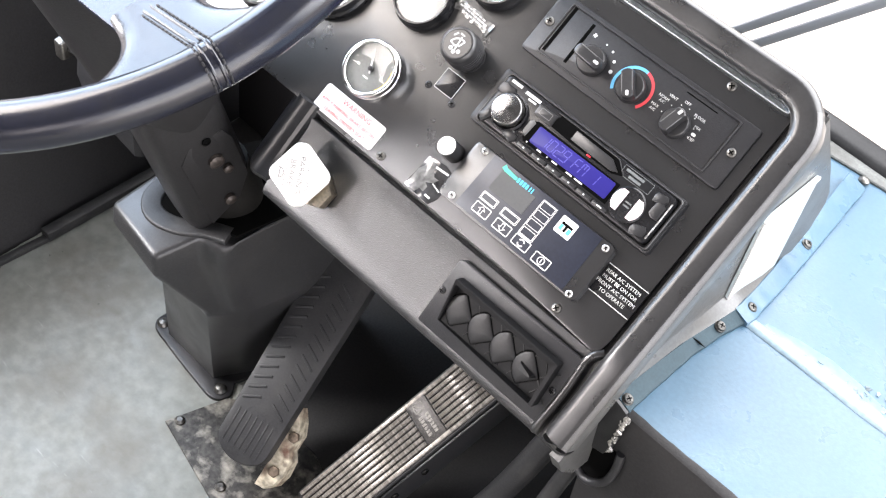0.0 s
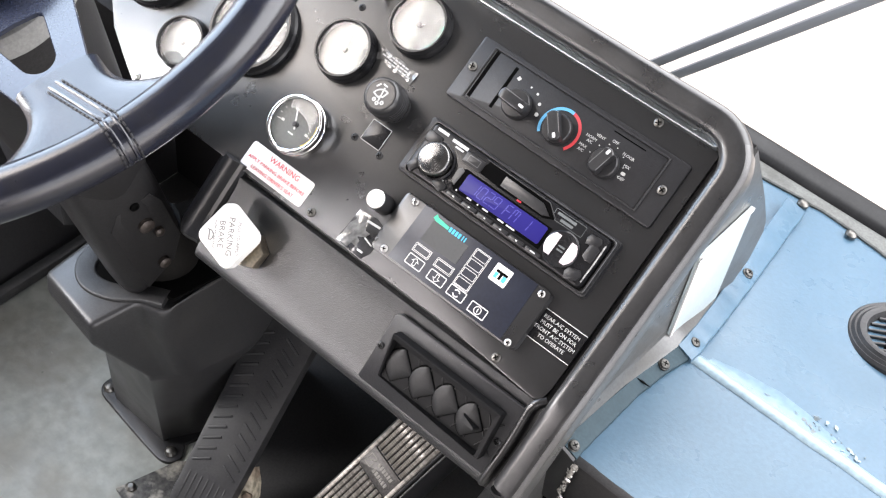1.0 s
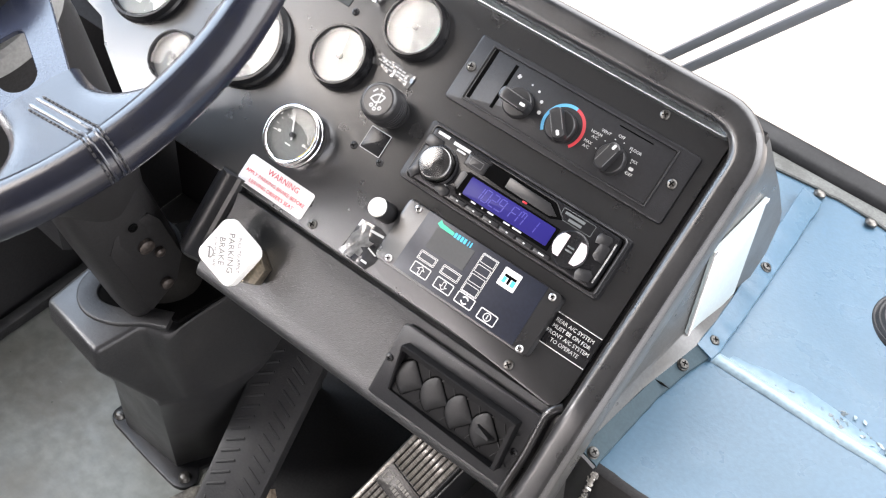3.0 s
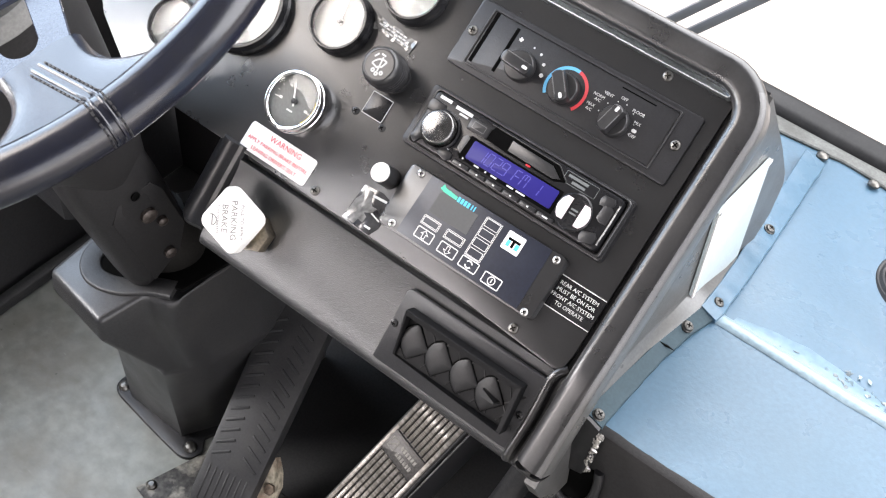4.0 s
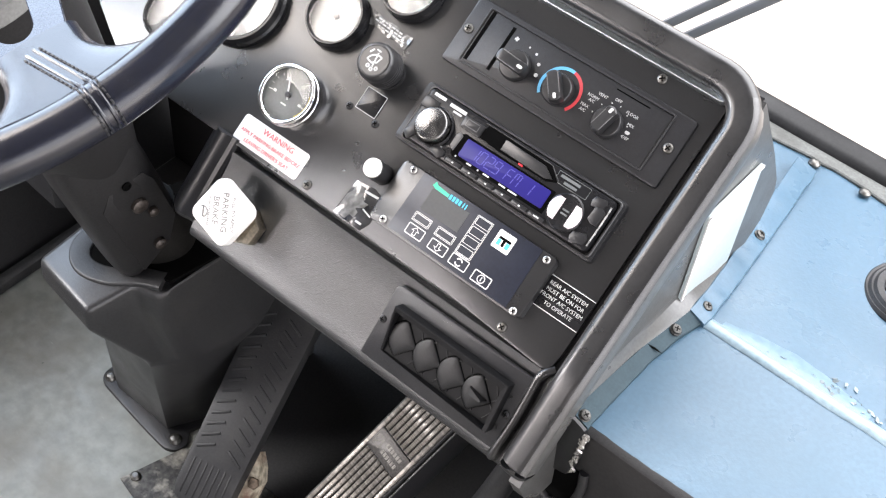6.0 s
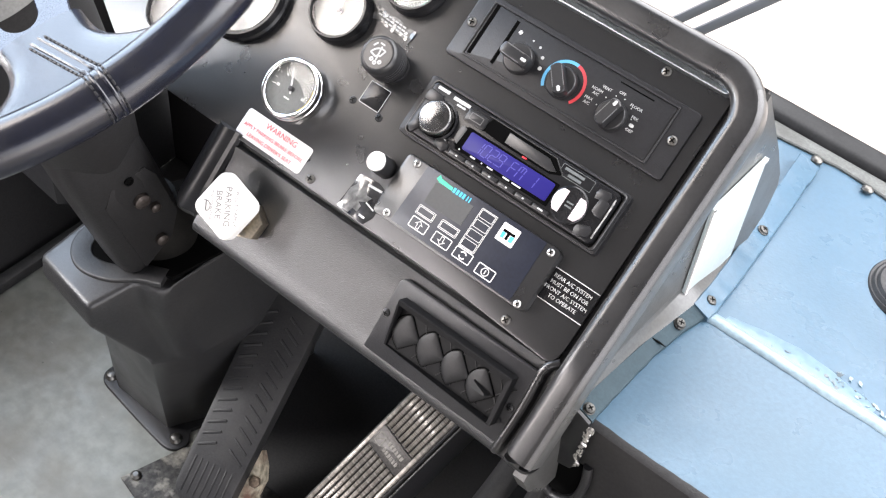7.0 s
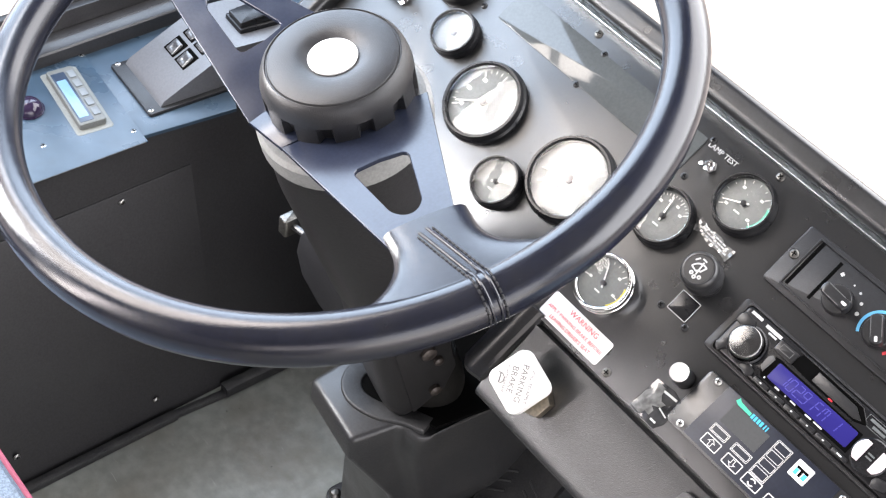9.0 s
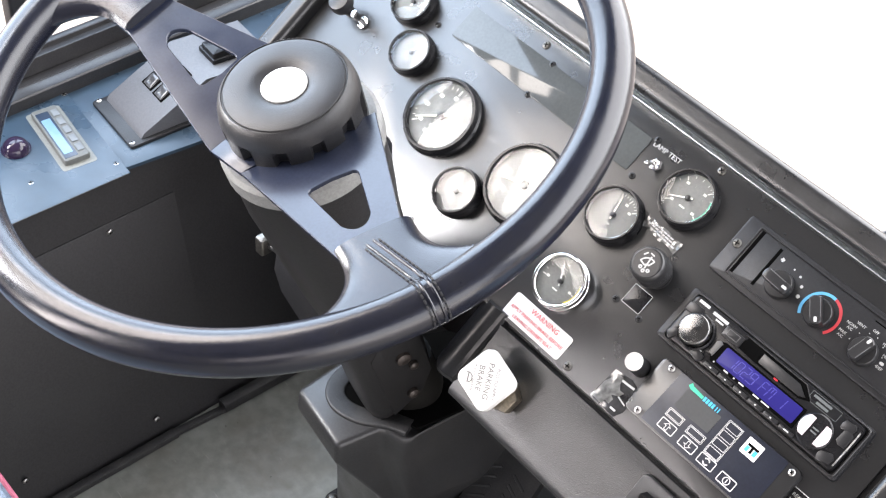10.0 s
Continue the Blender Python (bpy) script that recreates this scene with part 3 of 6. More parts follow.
loft(bm, [[(x * q, y * q, z + up * lift) for x, y, up in hull] for z, q, lift in ((0.036, 0.86, 1), (0.039, 0.93, 1), (0.046, 0.985, 1), (0.060, 1.01, 0.9), (L * 0.36, 1.03, 0), (L * 0.44, 1.01, 0), (L * 0.52, 0.94, 0), (L * 0.60, 0.80, 0))], True, True)
part("lower_shroud", bm, SHROUD, column)
bm = bmesh.new()
slab(bm, [(-0.024, 0.018), (0.012, 0.034), (0.028, 0.060), (0.028, 0.120), (0.022, 0.136), (-0.014, 0.136), (-0.026, 0.120)], -0.001, 0.0006, 0.0003, Matrix(((0, 0, 1, 0.0426), (1, 0, 0, 0), (0, 1, 0, 0.035), (0, 0, 0, 1))))
part("bolt_plate", bm, SHROUD, column, "black plate with three bolts")

cover = thing("column_cover", "black moulded plastic cover round the foot of the steering column", "column cover")
bm = bmesh.new()
feet = [(-0.340, -0.094), (-0.257, -0.094), (-0.250, -0.080), (-0.243, -0.068), (-0.235, -0.054), (-0.222, -0.010), (-0.210, 0.09), (-0.330, -0.01)]
neck = [(-0.322, -0.115), (-0.228, -0.122), (-0.215, -0.105), (-0.207, -0.094), (-0.199, -0.080), (-0.186, -0.020), (-0.184, 0.09), (-0.328, -0.02)]
brow = [(-0.336, -0.156), (-0.248, -0.169), (-0.234, -0.120), (-0.212, -0.114), (-0.206, -0.100), (-0.198, -0.030), (-0.190, 0.09), (-0.345, -0.02)]
tops = (0.290, 0.291, 0.300, 0.288, 0.301, 0.301, 0.300, 0.290)
loft(bm, [[(x, y, 0.0) for x, y in feet], [(x, y, 0.18) for x, y in neck], [(x, y, 0.262) for x, y in brow], [(x, y, z) for (x, y), z in zip(inset(brow, 0.002), tops)]], True, False)
upper = [v for v in bm.verts if v.co.z > 0.275]
for ids in ((0, 1, 2, 7), (2, 3, 4, 5), (2, 5, 6, 7)):
    bm.faces.new([upper[k] for k in ids])
bmesh.ops.recalc_face_normals(bm, faces=bm.faces)
bmesh.ops.bevel(bm, geom=[e for e in bm.edges if min(v.co.z for v in e.verts) > 0.001 and e.calc_face_angle(0) > 0.3], offset=0.006, segments=3, profile=0.5, affect="EDGES", clamp_overlap=True)
part("body", bm, COVER, cover, sharp=50)

# ---- pedals: corners of the two pads ----
brake = thing("brake_pedal", "long black rubber brake pedal with chevron tread", "pedal")
BRAKE_A, BRAKE_B, BRAKE_D = Vector((-0.168, -0.172, 0.050)), Vector((-0.104, -0.160, 0.050)), Vector((-0.178, 0.040, 0.215))
gas = thing("accelerator_pedal", "ribbed accelerator pedal worn bright along its ribs", "pedal")
GAS_A, GAS_B, GAS_D = Vector((-0.073, -0.128, 0.020)), Vector((-0.012, -0.144, 0.017)), Vector((-0.012, 0.060, 0.178))


# ---- instruments: shared materials ----
INK = material("white_print", (0.55, 0.55, 0.54), 0.5)
FAINT = material("grey_scale_print", (0.5, 0.5, 0.48), 0.5)
REDINK = material("red_print", (0.65, 0.05, 0.07), 0.5)
BLUEINK = material("blue_print", (0.08, 0.38, 0.62), 0.45)
GREENINK = material("green_print", (0.02, 0.5, 0.3), 0.45)
CYANINK = material("cyan_print", (0.03, 0.42, 0.62), 0.45)
REDBAND = material("red_band", (0.55, 0.05, 0.06), 0.45)
# Black dial lifted to grey, painting the haze of the glass
DIAL = material("black_dial_with_haze", (0.088, 0.095, 0.092), 0.45, grain=0.1)
LABEL = material("white_label", (0.78, 0.76, 0.74), 0.4, grain=0.03, stain=0.25, stain_size=80, stain_colour=(0.65, 0.6, 0.55))
OVERLAY = material("navy_black_overlay", (0.010, 0.0125, 0.022), 0.36, grain=0.15, stain=0.35, stain_size=30, stain_colour=(0.02, 0.024, 0.036), bump=0.15, bump_size=200)
LCDGREY = material("unlit_lcd", (0.045, 0.047, 0.048), 0.4, grain=0.05)
LCDBLUE = glowing("blue_lit_display", (0.012, 0.010, 0.095), 0.66)
LCDBLUE.node_tree.nodes["Principled BSDF"].inputs["Specular IOR Level"].default_value = 0.2
DIGIT = glowing("display_digits", (0.032, 0.031, 0.19), 0.7)
SATIN = material("satin_black", (0.02, 0.02, 0.021), 0.3, grain=0.1)
# Flat black for painted recess shade, and for black print and plugs
DEEP = material("flat_black_and_recess_shade", (0.004, 0.004, 0.004), 0.8, spec=0.0)
NICKEL = material("turned_nickel", (0.15, 0.148, 0.145), 0.26, metal=1.0, grain=0.12, grain_size=900)
turned = NICKEL.node_tree.nodes.new("ShaderNodeTangent")
turned.direction_type, turned.axis = "RADIAL", "Z"
NICKEL.node_tree.links.new(turned.outputs["Tangent"], NICKEL.node_tree.nodes["Principled BSDF"].inputs["Tangent"])
NICKEL.node_tree.nodes["Principled BSDF"].inputs["Anisotropic"].default_value = 0.85
BRIGHTCAP = material("bright_turned_cap", (0.62, 0.61, 0.59), 0.36, metal=0.85, grain=0.1, grain_size=900)
KEYCAP = material("black_keys", (0.014, 0.014, 0.015), 0.34, grain=0.1)
TAPE = material("crumpled_clear_tape", (0.16, 0.158, 0.15), 0.14, grain=0.4, grain_size=200, spec=0.9)
GLAZE = glass("gauge_glass", (1, 1, 1), 0.0)
GLAZE.node_tree.nodes["Principled BSDF"].inputs["IOR"].default_value = 1.30


def text_mesh(body, size, align="CENTER"):
    """A line of raised print in Blender's own font, lying on z = 0."""
    cu = bpy.data.curves.new("print", "FONT")
    cu.body, cu.size, cu.align_x, cu.align_y, cu.extrude, cu.resolution_u = body, size, align, "CENTER", 0.00012, 2
    ob = new("print", cu)
    me = bpy.data.meshes.new_from_object(ob.evaluated_get(bpy.context.evaluated_depsgraph_get()))
    bpy.data.objects.remove(ob)
    return me


def printed(name, body, size, mat, parent, m, align="CENTER"):
    me = text_mesh(body, size, align)
    me.materials.clear()
    me.materials.append(mat)
    ob = new(name, me)
    ob.parent = parent
    ob.matrix_basis = m
    return ob


def ring_flat(bm, r0, r1, a0, a1, z, n=24, mi=0, thick=0.0003):
    """A flat arc-shaped band."""
    A = [radians(a0 + (a1 - a0) * k / n) for k in range(n + 1)]
    o = [(r1 * math.cos(a), r1 * math.sin(a)) for a in A] + [(r0 * math.cos(a), r0 * math.sin(a)) for a in A[::-1]]
    top = [bm.verts.new((x, y, z + thick)) for x, y in o]
    for k in range(n):
        f = bm.faces.new((top[k], top[k + 1], top[2 * n - k], top[2 * n + 1 - k]))
        f.material_index = mi


def outline_frame(bm, cx, cy, w, h, line, z, r=0.001):
    """A thin rectangular outline."""
    o = rect(cx, cy, w, h, r, 2)
    i = inset(o, line)
    a = [bm.verts.new((x, y, z)) for x, y in o]
    b = [bm.verts.new((x, y, z)) for x, y in i]
    n = len(a)
    for k in range(n):
        bm.faces.new((a[k], a[(k + 1) % n], b[(k + 1) % n], b[k]))


def screw_mesh(r, mat):
    bm = bmesh.new()
    lathe(bm, [(r, -0.0005), (r, 0.0004), (r * 0.9, 0.001), (r * 0.6, 0.0015), (r * 0.25, 0.0017)], 16, cap1=True)
    for w, h in ((r * 1.15, r * 0.24), (r * 0.24, r * 1.15)):
        slab(bm, rect(0, 0, w, h), 0.0015, 0.00185, 0, None, 1)
    return mesh_of(bm, "screw", [mat, DEEP])


SCREW_STEEL, SCREW_BLACK, SCREW_SMALL = screw_mesh(0.0042, STEEL), screw_mesh(0.0034, SATIN), screw_mesh(0.0033, material("bright_screw", (0.55, 0.54, 0.52), 0.3, metal=1.0, grain=0.1))


def screw(parent, mesh, m, label=""):
    ob = new("screw", mesh)
    ob.parent = parent
    ob.matrix_basis = m
    return tagged(ob, label)


for u, v, mesh in ((0.1314, 0.1619, SCREW_STEEL), (0.1353, -0.0623, SCREW_STEEL), (-0.073, -0.058, SCREW_STEEL), (-0.0844, 0.1616, SCREW_STEEL), (-0.3098, 0.1589, SCREW_STEEL), (-0.298, -0.054, SCREW_SMALL)):
    screw(dash, mesh, pose(u, v, 0.0002, 0, 0, 37 * u * 100), "steel screw")
for u, v in ((-0.1484, 0.110), (-0.2896, 0.1103), (-0.2901, 0.1475), (-0.152, 0.1498), (-0.4235, 0.1107), (-0.0808, 0.0151), (-0.0517, 0.0141)):
    screw(dash, SCREW_BLACK, pose(u, v, 0.0002, 0, 0, 31 * v * 100), "black screw")

# dark tell-tale window, with the lamp-test switch beside it
bm = bmesh.new()
slab(bm, rect(-0.2795, 0.1293, 0.246, 0.0375, 0.002), 0.0, 0.0012, 0.0003)
# Smoked base paled: part of the reflections is put into the colour
part("telltale_window", bm, material("smoked_acrylic_with_glare", (0.080, 0.086, 0.086), 0.07, spec=0.42, grain=0.06, stain=0.3, stain_size=25, stain_colour=(0.11, 0.12, 0.115)), dash, "glossy smoked tell-tale window, pale reflections in its colour")
switch = thing("toggle_switch", "small chrome lamp-test toggle switch on the panel", "switch", on_face(-0.1364, 0.1305))
bm = bmesh.new()
slab(bm, disc(0, 0, 0.0062, 6), 0, 0.003, 0.0006)
lathe(bm, [(0.0042, 0.003), (0.0042, 0.006), (0.0036, 0.0065), (0.002, 0.0065)], 20)
part("nut", bm, CHROME, switch)
bm = bmesh.new()
lathe(bm, [(0.0014, 0), (0.0016, 0.008), (0.0022, 0.012), (0.0012, 0.0135)], 14, pose(0, 0, 0.005, 25, -12, 0), cap1=True)
part("lever", bm, CHROME, switch)
printed("printing", "LAMP TEST", 0.0068, INK, dash, pose(-0.1365, 0.1455, 0.0002))


# ---- gauges ----
def gauge(u, v, r, label, needle, sweep_deg, style):
    """A round panel gauge: bezel, dial, marks, needle and glass."""
    g = thing("gauge", label, "gauge", on_face(u, v), "gauges on the instrument panel")
    b = bmesh.new()
    h = 0.0135 if style != "chrome" else 0.021
    if style == "chrome":
        lathe(b, [(r * 0.9, 0), (r * 0.93, h * 0.45)] + [(r * 0.95 + r * 0.065 * math.cos(a), h * 0.60 + r * 0.065 * math.sin(a)) for a in np.radians(np.linspace(-60, 60, 7))] + [(r * 0.925 + r * 0.075 * math.cos(a), h * 0.92 + r * 0.075 * math.sin(a)) for a in np.radians(np.linspace(-20, 180, 12))] + [(r * 0.85, h - 0.006)], 64)
        part("bezel", b, CHROME, g, "polished chrome bezel")
    else:
        lathe(b, [(r, 0), (r, h * 0.35), (r * 0.965, h * 0.5), (r * 0.955, h * 0.55), (r * 0.955, h * 0.85), (r * 0.93, h), (r * 0.88, h), (r * 0.85, h * 0.8), (r * 0.84, h * 0.3)], 64)
        part("bezel", b, GLOSS, g)
    f = r * 0.85
    zd = h - (0.006 if style == "chrome" else 0.0075)
    b = bmesh.new()
    slab(b, disc(0, 0, f, 48), zd - 0.001, zd)
    part("dial", b, DIAL, g)
    b = bmesh.new()
    count = 25 if r > 0.035 else 13
    for k in range(count):
        a = radians(90 + sweep_deg / 2 - sweep_deg * k / (count - 1))
        major = k % 4 == 0
        slab(b, rect(f * (0.82 if major else 0.87), 0, f * (0.17 if major else 0.09), f * (0.040 if major else 0.024)), zd, zd + 0.0002, 0, pose(0, 0, 0, 0, 0, math.degrees(a)))
    for k in range(0, count, 4):
        a = radians(90 + sweep_deg / 2 - sweep_deg * k / (count - 1))
        slab(b, rect(f * 0.63 * math.cos(a), f * 0.63 * math.sin(a), f * 0.14, f * 0.10), zd, zd + 0.0002)
    slab(b, rect(0, -f * 0.38, f * 0.26, f * 0.06), zd, zd + 0.0002)
    if r > 0.035:
        slab(b, rect(0, -f * 0.58, f * 0.34, f * 0.10), zd, zd + 0.0002)
    part("scale", b, FAINT, g, "white printed scale")
    if style in ("band", "chrome"):
        b = bmesh.new()
        ring_flat(b, f * 0.86, f * 0.97, -40, 25, zd + 0.0002)
        part("band", b, GREENINK if style == "band" else material("yellow_band", (0.55, 0.45, 0.05), 0.5), g, "coloured band on the scale")
    b = bmesh.new()
    slab(b, [(-f * 0.2, -f * 0.03), (f * 0.78, -f * 0.012), (f * 0.78, f * 0.012), (-f * 0.2, f * 0.03)], zd + 0.0018, zd + 0.0026, 0, pose(0, 0, 0, 0, 0, needle))
    part("needle", b, material("needle_white", (0.7, 0.66, 0.6), 0.5) if style != "chrome" else INK, g)
    b = bmesh.new()
    lathe(b, [(f * 0.11, zd), (f * 0.11, zd + 0.003), (f * 0.06, zd + 0.0036)], 20, cap1=True)
    part("pivot", b, SATIN, g)
    b = bmesh.new()
    zg = h - 0.0016
    lathe(b, [(f * 0.99, zg - 0.001), (f * 0.99, zg), *([(f * q, zg + r * 0.02 * (1 - q * q)) for q in (0.9, 0.75, 0.6, 0.4, 0.2)] if style == "chrome" else [(f * 0.6, zg + r * 0.012), (f * 0.2, zg + r * 0.016)])], 40, cap0=True, cap1=True)
    pane = part("glass", b, GLAZE, g, "clear flat glass")
    pane.visible_shadow = False
    return g


gauge(-0.0885, 0.1235, 0.0280, "round black air-pressure gauge at the panel's top edge", 205, 250, "band")
gauge(-0.1338, 0.0710, 0.0280, "round black gauge beside the wiper knob", 100, 100, "plain")
gauge(-0.2225, 0.0412, 0.0425, "large black tachometer on the instrument panel", 195, 260, "plain")
gauge(-0.2745, -0.0048, 0.0250, "small black gauge below the two large dials", 30, 120, "plain")
gauge(-0.3440, 0.0413, 0.0415, "large black speedometer on the instrument panel", 215, 260, "plain")
gauge(-0.4215, 0.0716, 0.0245, "small black gauge above the speedometer", 60, 120, "plain")
gauge(-0.4605, 0.1125, 0.0245, "small black gauge near the panel's top", 120, 120, "plain")
gauge(-0.1250, -0.0055, 0.0262, "round gauge in a thick polished chrome bezel", 118, 200, "chrome")

# ---- knobs on the panel ----
knob = thing("wiper_control", "black mushroom knob with a white wiper symbol", "control", on_face(-0.0655, 0.0550))
bm = bmesh.new()
lathe(bm, [(0.0135, 0.0), (0.0135, 0.003), (0.008, 0.004), (0.008, 0.010)], 28)
part("stem", bm, SATIN, knob)
bm = bmesh.new()
prof = [(0.010, 0.008), (0.0155, 0.010), (0.0168, 0.014)] + [(0.0168 - 0.0006 * (k % 2), 0.015 + 0.0016 * k) for k in range(8)] + [(0.0165, 0.030), (0.0155, 0.0335), (0.0140, 0.035), (0.0128, 0.0352), (0.0124, 0.0346), (0.004, 0.0346)]
lathe(bm, prof, 40, cap1=True)
cap = part("cap", bm, SATIN, knob)
bm = bmesh.new()
zt = 0.0347
strokes = [[(0.0085 * math.sin(a), 0.0085 * math.cos(a) - 0.0040) for a in np.radians(np.linspace(-48, 48, 9))], [(0.0026 * math.sin(a), 0.0026 * math.cos(a) - 0.0040) for a in np.radians(np.linspace(-48, 48, 5))],
           [(-0.0063, 0.0017), (-0.0020, -0.0022)], [(0.0063, 0.0017), (0.0020, -0.0022)], [(0.0030, 0.0058), (-0.0012, -0.0050)],
           [(-0.0046, 0.0072), (-0.0010, 0.0092)], [(0.0016, 0.0090), (0.0050, 0.0068)],
           [(-0.0052 + 0.0013 * math.cos(a), -0.0040 + 0.0013 * math.sin(a)) for a in np.linspace(0, 6.28, 8)], [(-0.0022 + 0.0013 * math.cos(a), -0.0072 + 0.0013 * math.sin(a)) for a in np.linspace(0, 6.28, 8)], [(0.0022 + 0.0013 * math.cos(a), -0.0070 + 0.0013 * math.sin(a)) for a in np.linspace(0, 6.28, 8)]]
for stroke in strokes:
    for p, q in zip(stroke, stroke[1:]):
        p, q = Vector(p), Vector(q)
        mid, ang = (p + q) / 2, math.degrees(math.atan2(q.y - p.y, q.x - p.x))
        slab(bm, rect(0, 0, (q - p).length + 0.0004, 0.0013), 0, 0.0003, 0, pose(0, 0, zt, 0, 0, 28) @ pose(mid.x, mid.y, 0, 0, 0, ang))
part("wiper_symbol", bm, INK, cap, "white wiper symbol")

tape = thing("label_tape", "crumpled clear label tape with white print above the wiper knob", "label", on_face(-0.0875, 0.0850, 0.0003) @ pose(0, 0, 0, 0, 0, -4))
bm = bmesh.new()
rng = random.Random(11)
grid = [[bm.verts.new((-0.0215 + 0.043 * i / 14 + rng.uniform(-0.0006, 0.0006), (-0.0062 + 0.0124 * j / 5) * (0.86 + 0.14 * math.cos(i * 0.9)) + rng.uniform(-0.0005, 0.0005), 0.0004 + rng.uniform(0, 0.0011))) for j in range(6)] for i in range(15)]
for i in range(14):
    for j in range(5):
        bm.faces.new((grid[i][j], grid[i + 1][j], grid[i + 1][j + 1], grid[i][j + 1]))
part("film", bm, TAPE, tape, sharp=5)
bm = bmesh.new()
for y, x0, x1 in ((0.0030, -0.015, 0.012), (0.0004, -0.017, 0.016), (-0.0024, -0.012, 0.014)):
    x = x0
    while x < x1:
        w = rng.uniform(0.0018, 0.0042)
        slab(bm, rect(x + w / 2, y, w, 0.0013), 0.0012, 0.0017)
        x += w + 0.0010
tagged(part("print_bars", bm, INK, tape, "white printed bars"), kind="stuff")

knob = thing("air_control", "small black knob with a turned metal cap", "control", on_face(-0.0203, -0.0165))
bm = bmesh.new()
lathe(bm, [(0.0088, 0.0)] + [(0.0086 - 0.0004 * (k % 2), 0.001 + 0.0017 * k) for k in range(12)] + [(0.0084, 0.021), (0.0078, 0.022)], 36, cap1=True)
part("skirt", bm, SATIN, knob)
bm = bmesh.new()
lathe(bm, [(0.0082, 0.0215), (0.0082, 0.0226), (0.0075, 0.0232), (0.001, 0.0230)], 36, cap1=True)
part("metal_cap", bm, BRIGHTCAP, knob, "turned metal cap")

tag = thing("knob_label", "clear crinkled label with white marks below the small knob", "label", on_face(-0.0225, -0.0480))
bm = bmesh.new()
slab(bm, [(-0.017, -0.0150), (0.012, -0.0165), (0.0165, -0.008), (0.0160, 0.0150), (0.004, 0.0185), (-0.0145, 0.0165)], 0.0001, 0.0006, 0.0002)
part("sheet", bm, material("clear_label_sheet", (0.035, 0.035, 0.036), 0.10, grain=0.5, grain_size=70, bump=0.35, bump_size=75, spec=0.9), tag)
bm = bmesh.new()
for x, y, w, h, a in ((0.004, 0.0130, 0.014, 0.0020, 4), (0.009, -0.0015, 0.010, 0.0012, -14), (0.0075, -0.0115, 0.006, 0.0018, 0)):
    slab(bm, rect(0, 0, w, h), 0.0006, 0.0008, 0, pose(x, y, 0, 0, 0, a))
part("marks", bm, INK, tag)
bm = bmesh.new()
slab(bm, [(-0.0160, -0.0140), (-0.0050, -0.0150), (-0.0035, -0.0100), (0.0015, -0.0105), (0.0020, -0.0050), (-0.0020, -0.0030), (0.0045, 0.0005), (0.0065, 0.0050), (0.0015, 0.0048), (-0.0020, 0.0090), (-0.0035, 0.0150), (-0.0130, 0.0150), (-0.0120, 0.0080), (-0.0150, 0.0030)], 0.0006, 0.0009, 0.0001)
part("torn_backing", bm, material("glossy_backing", (0.16, 0.16, 0.155), 0.14, grain=0.4, grain_size=150, bump=0.5, bump_size=120, spec=1.0), tag, "torn whitish backing")

# square switch blank
blank = thing("switch_blank", "small square black switch window with a pale outline", "switch blank", on_face(-0.0650, 0.0270))
bm = bmesh.new()
slab(bm, rect(0, 0, 0.0215, 0.0205, 0.001), 0.0001, 0.0010, 0.0003)
part("window", bm, GLOSS, blank)
bm = bmesh.new()
outline_frame(bm, 0, 0, 0.0215, 0.0205, 0.0007, 0.0012, 0.001)
part("outline", bm, material("grey_line", (0.4, 0.4, 0.4), 0.5), blank)

# warning label
tag = thing("warning_label", "white warning label with red lettering about the parking brake", "label", on_face(-0.1215, -0.0490))
bm = bmesh.new()
slab(bm, rect(0, 0, 0.0735, 0.0245, 0.003), 0.0001, 0.0006, 0.0001)
part("sheet", bm, LABEL, tag)
printed("printing", "WARNING", 0.0072, REDINK, tag, pose(0.004, 0.0068, 0.0007))
printed("printing", "APPLY PARKING BRAKE BEFORE", 0.0047, REDINK, tag, pose(0, -0.0012, 0.0007))
printed("printing", "LEAVING DRIVER'S SEAT", 0.0047, REDINK, tag, pose(0, -0.0078, 0.0007))

# air-conditioning label
tag = thing("air_conditioning_label", "black label with white lettering between two white lines", "label", on_face(0.1655, -0.0205))
bm = bmesh.new()
slab(bm, rect(0, 0, 0.0425, 0.0275), 0.0001, 0.0006)
part("sheet", bm, GLOSS, tag)
for k, line in enumerate(("REAR A/C SYSTEM", "MUST BE ON FOR", "FRONT A/C SYSTEM", "TO OPERATE")):
    printed("printing", line, 0.0044, INK, tag, pose(-0.0005, 0.0078 - 0.0052 * k, 0.0007))
for y in (0.0132, -0.0132):
    bm = bmesh.new()
    slab(bm, rect(0, y, 0.0425, 0.0007), 0.0006, 0.0008)
    part("line", bm, INK, tag)

# ---- radio ----
radio = thing("car_radio", "black cassette car radio with a lit blue display", "radio", on_face(0.0712, 0.0420))
bm = bmesh.new()
slab(bm, rect(-0.0025, -0.0010, 0.1965, 0.0535, 0.004), 0.0, 0.0060, 0.002)
part("surround", bm, BLACK, radio)
bm = bmesh.new()
o, i = rect(0.0, -0.0010, 0.1880, 0.0500, 0.004), rect(0.0, -0.0010, 0.1840, 0.0465, 0.003)
loft(bm, [[(x, y, 0.005) for x, y in o], [(x, y, 0.0098) for x, y in o], [(x, y, 0.0105) for x, y in inset(o, 0.0007)], [(x, y, 0.0105) for x, y in inset(i, -0.0004)], [(x, y, 0.0065) for x, y in i]])
part("bezel", bm, SATIN, radio, "thin raised bezel")
bm = bmesh.new()
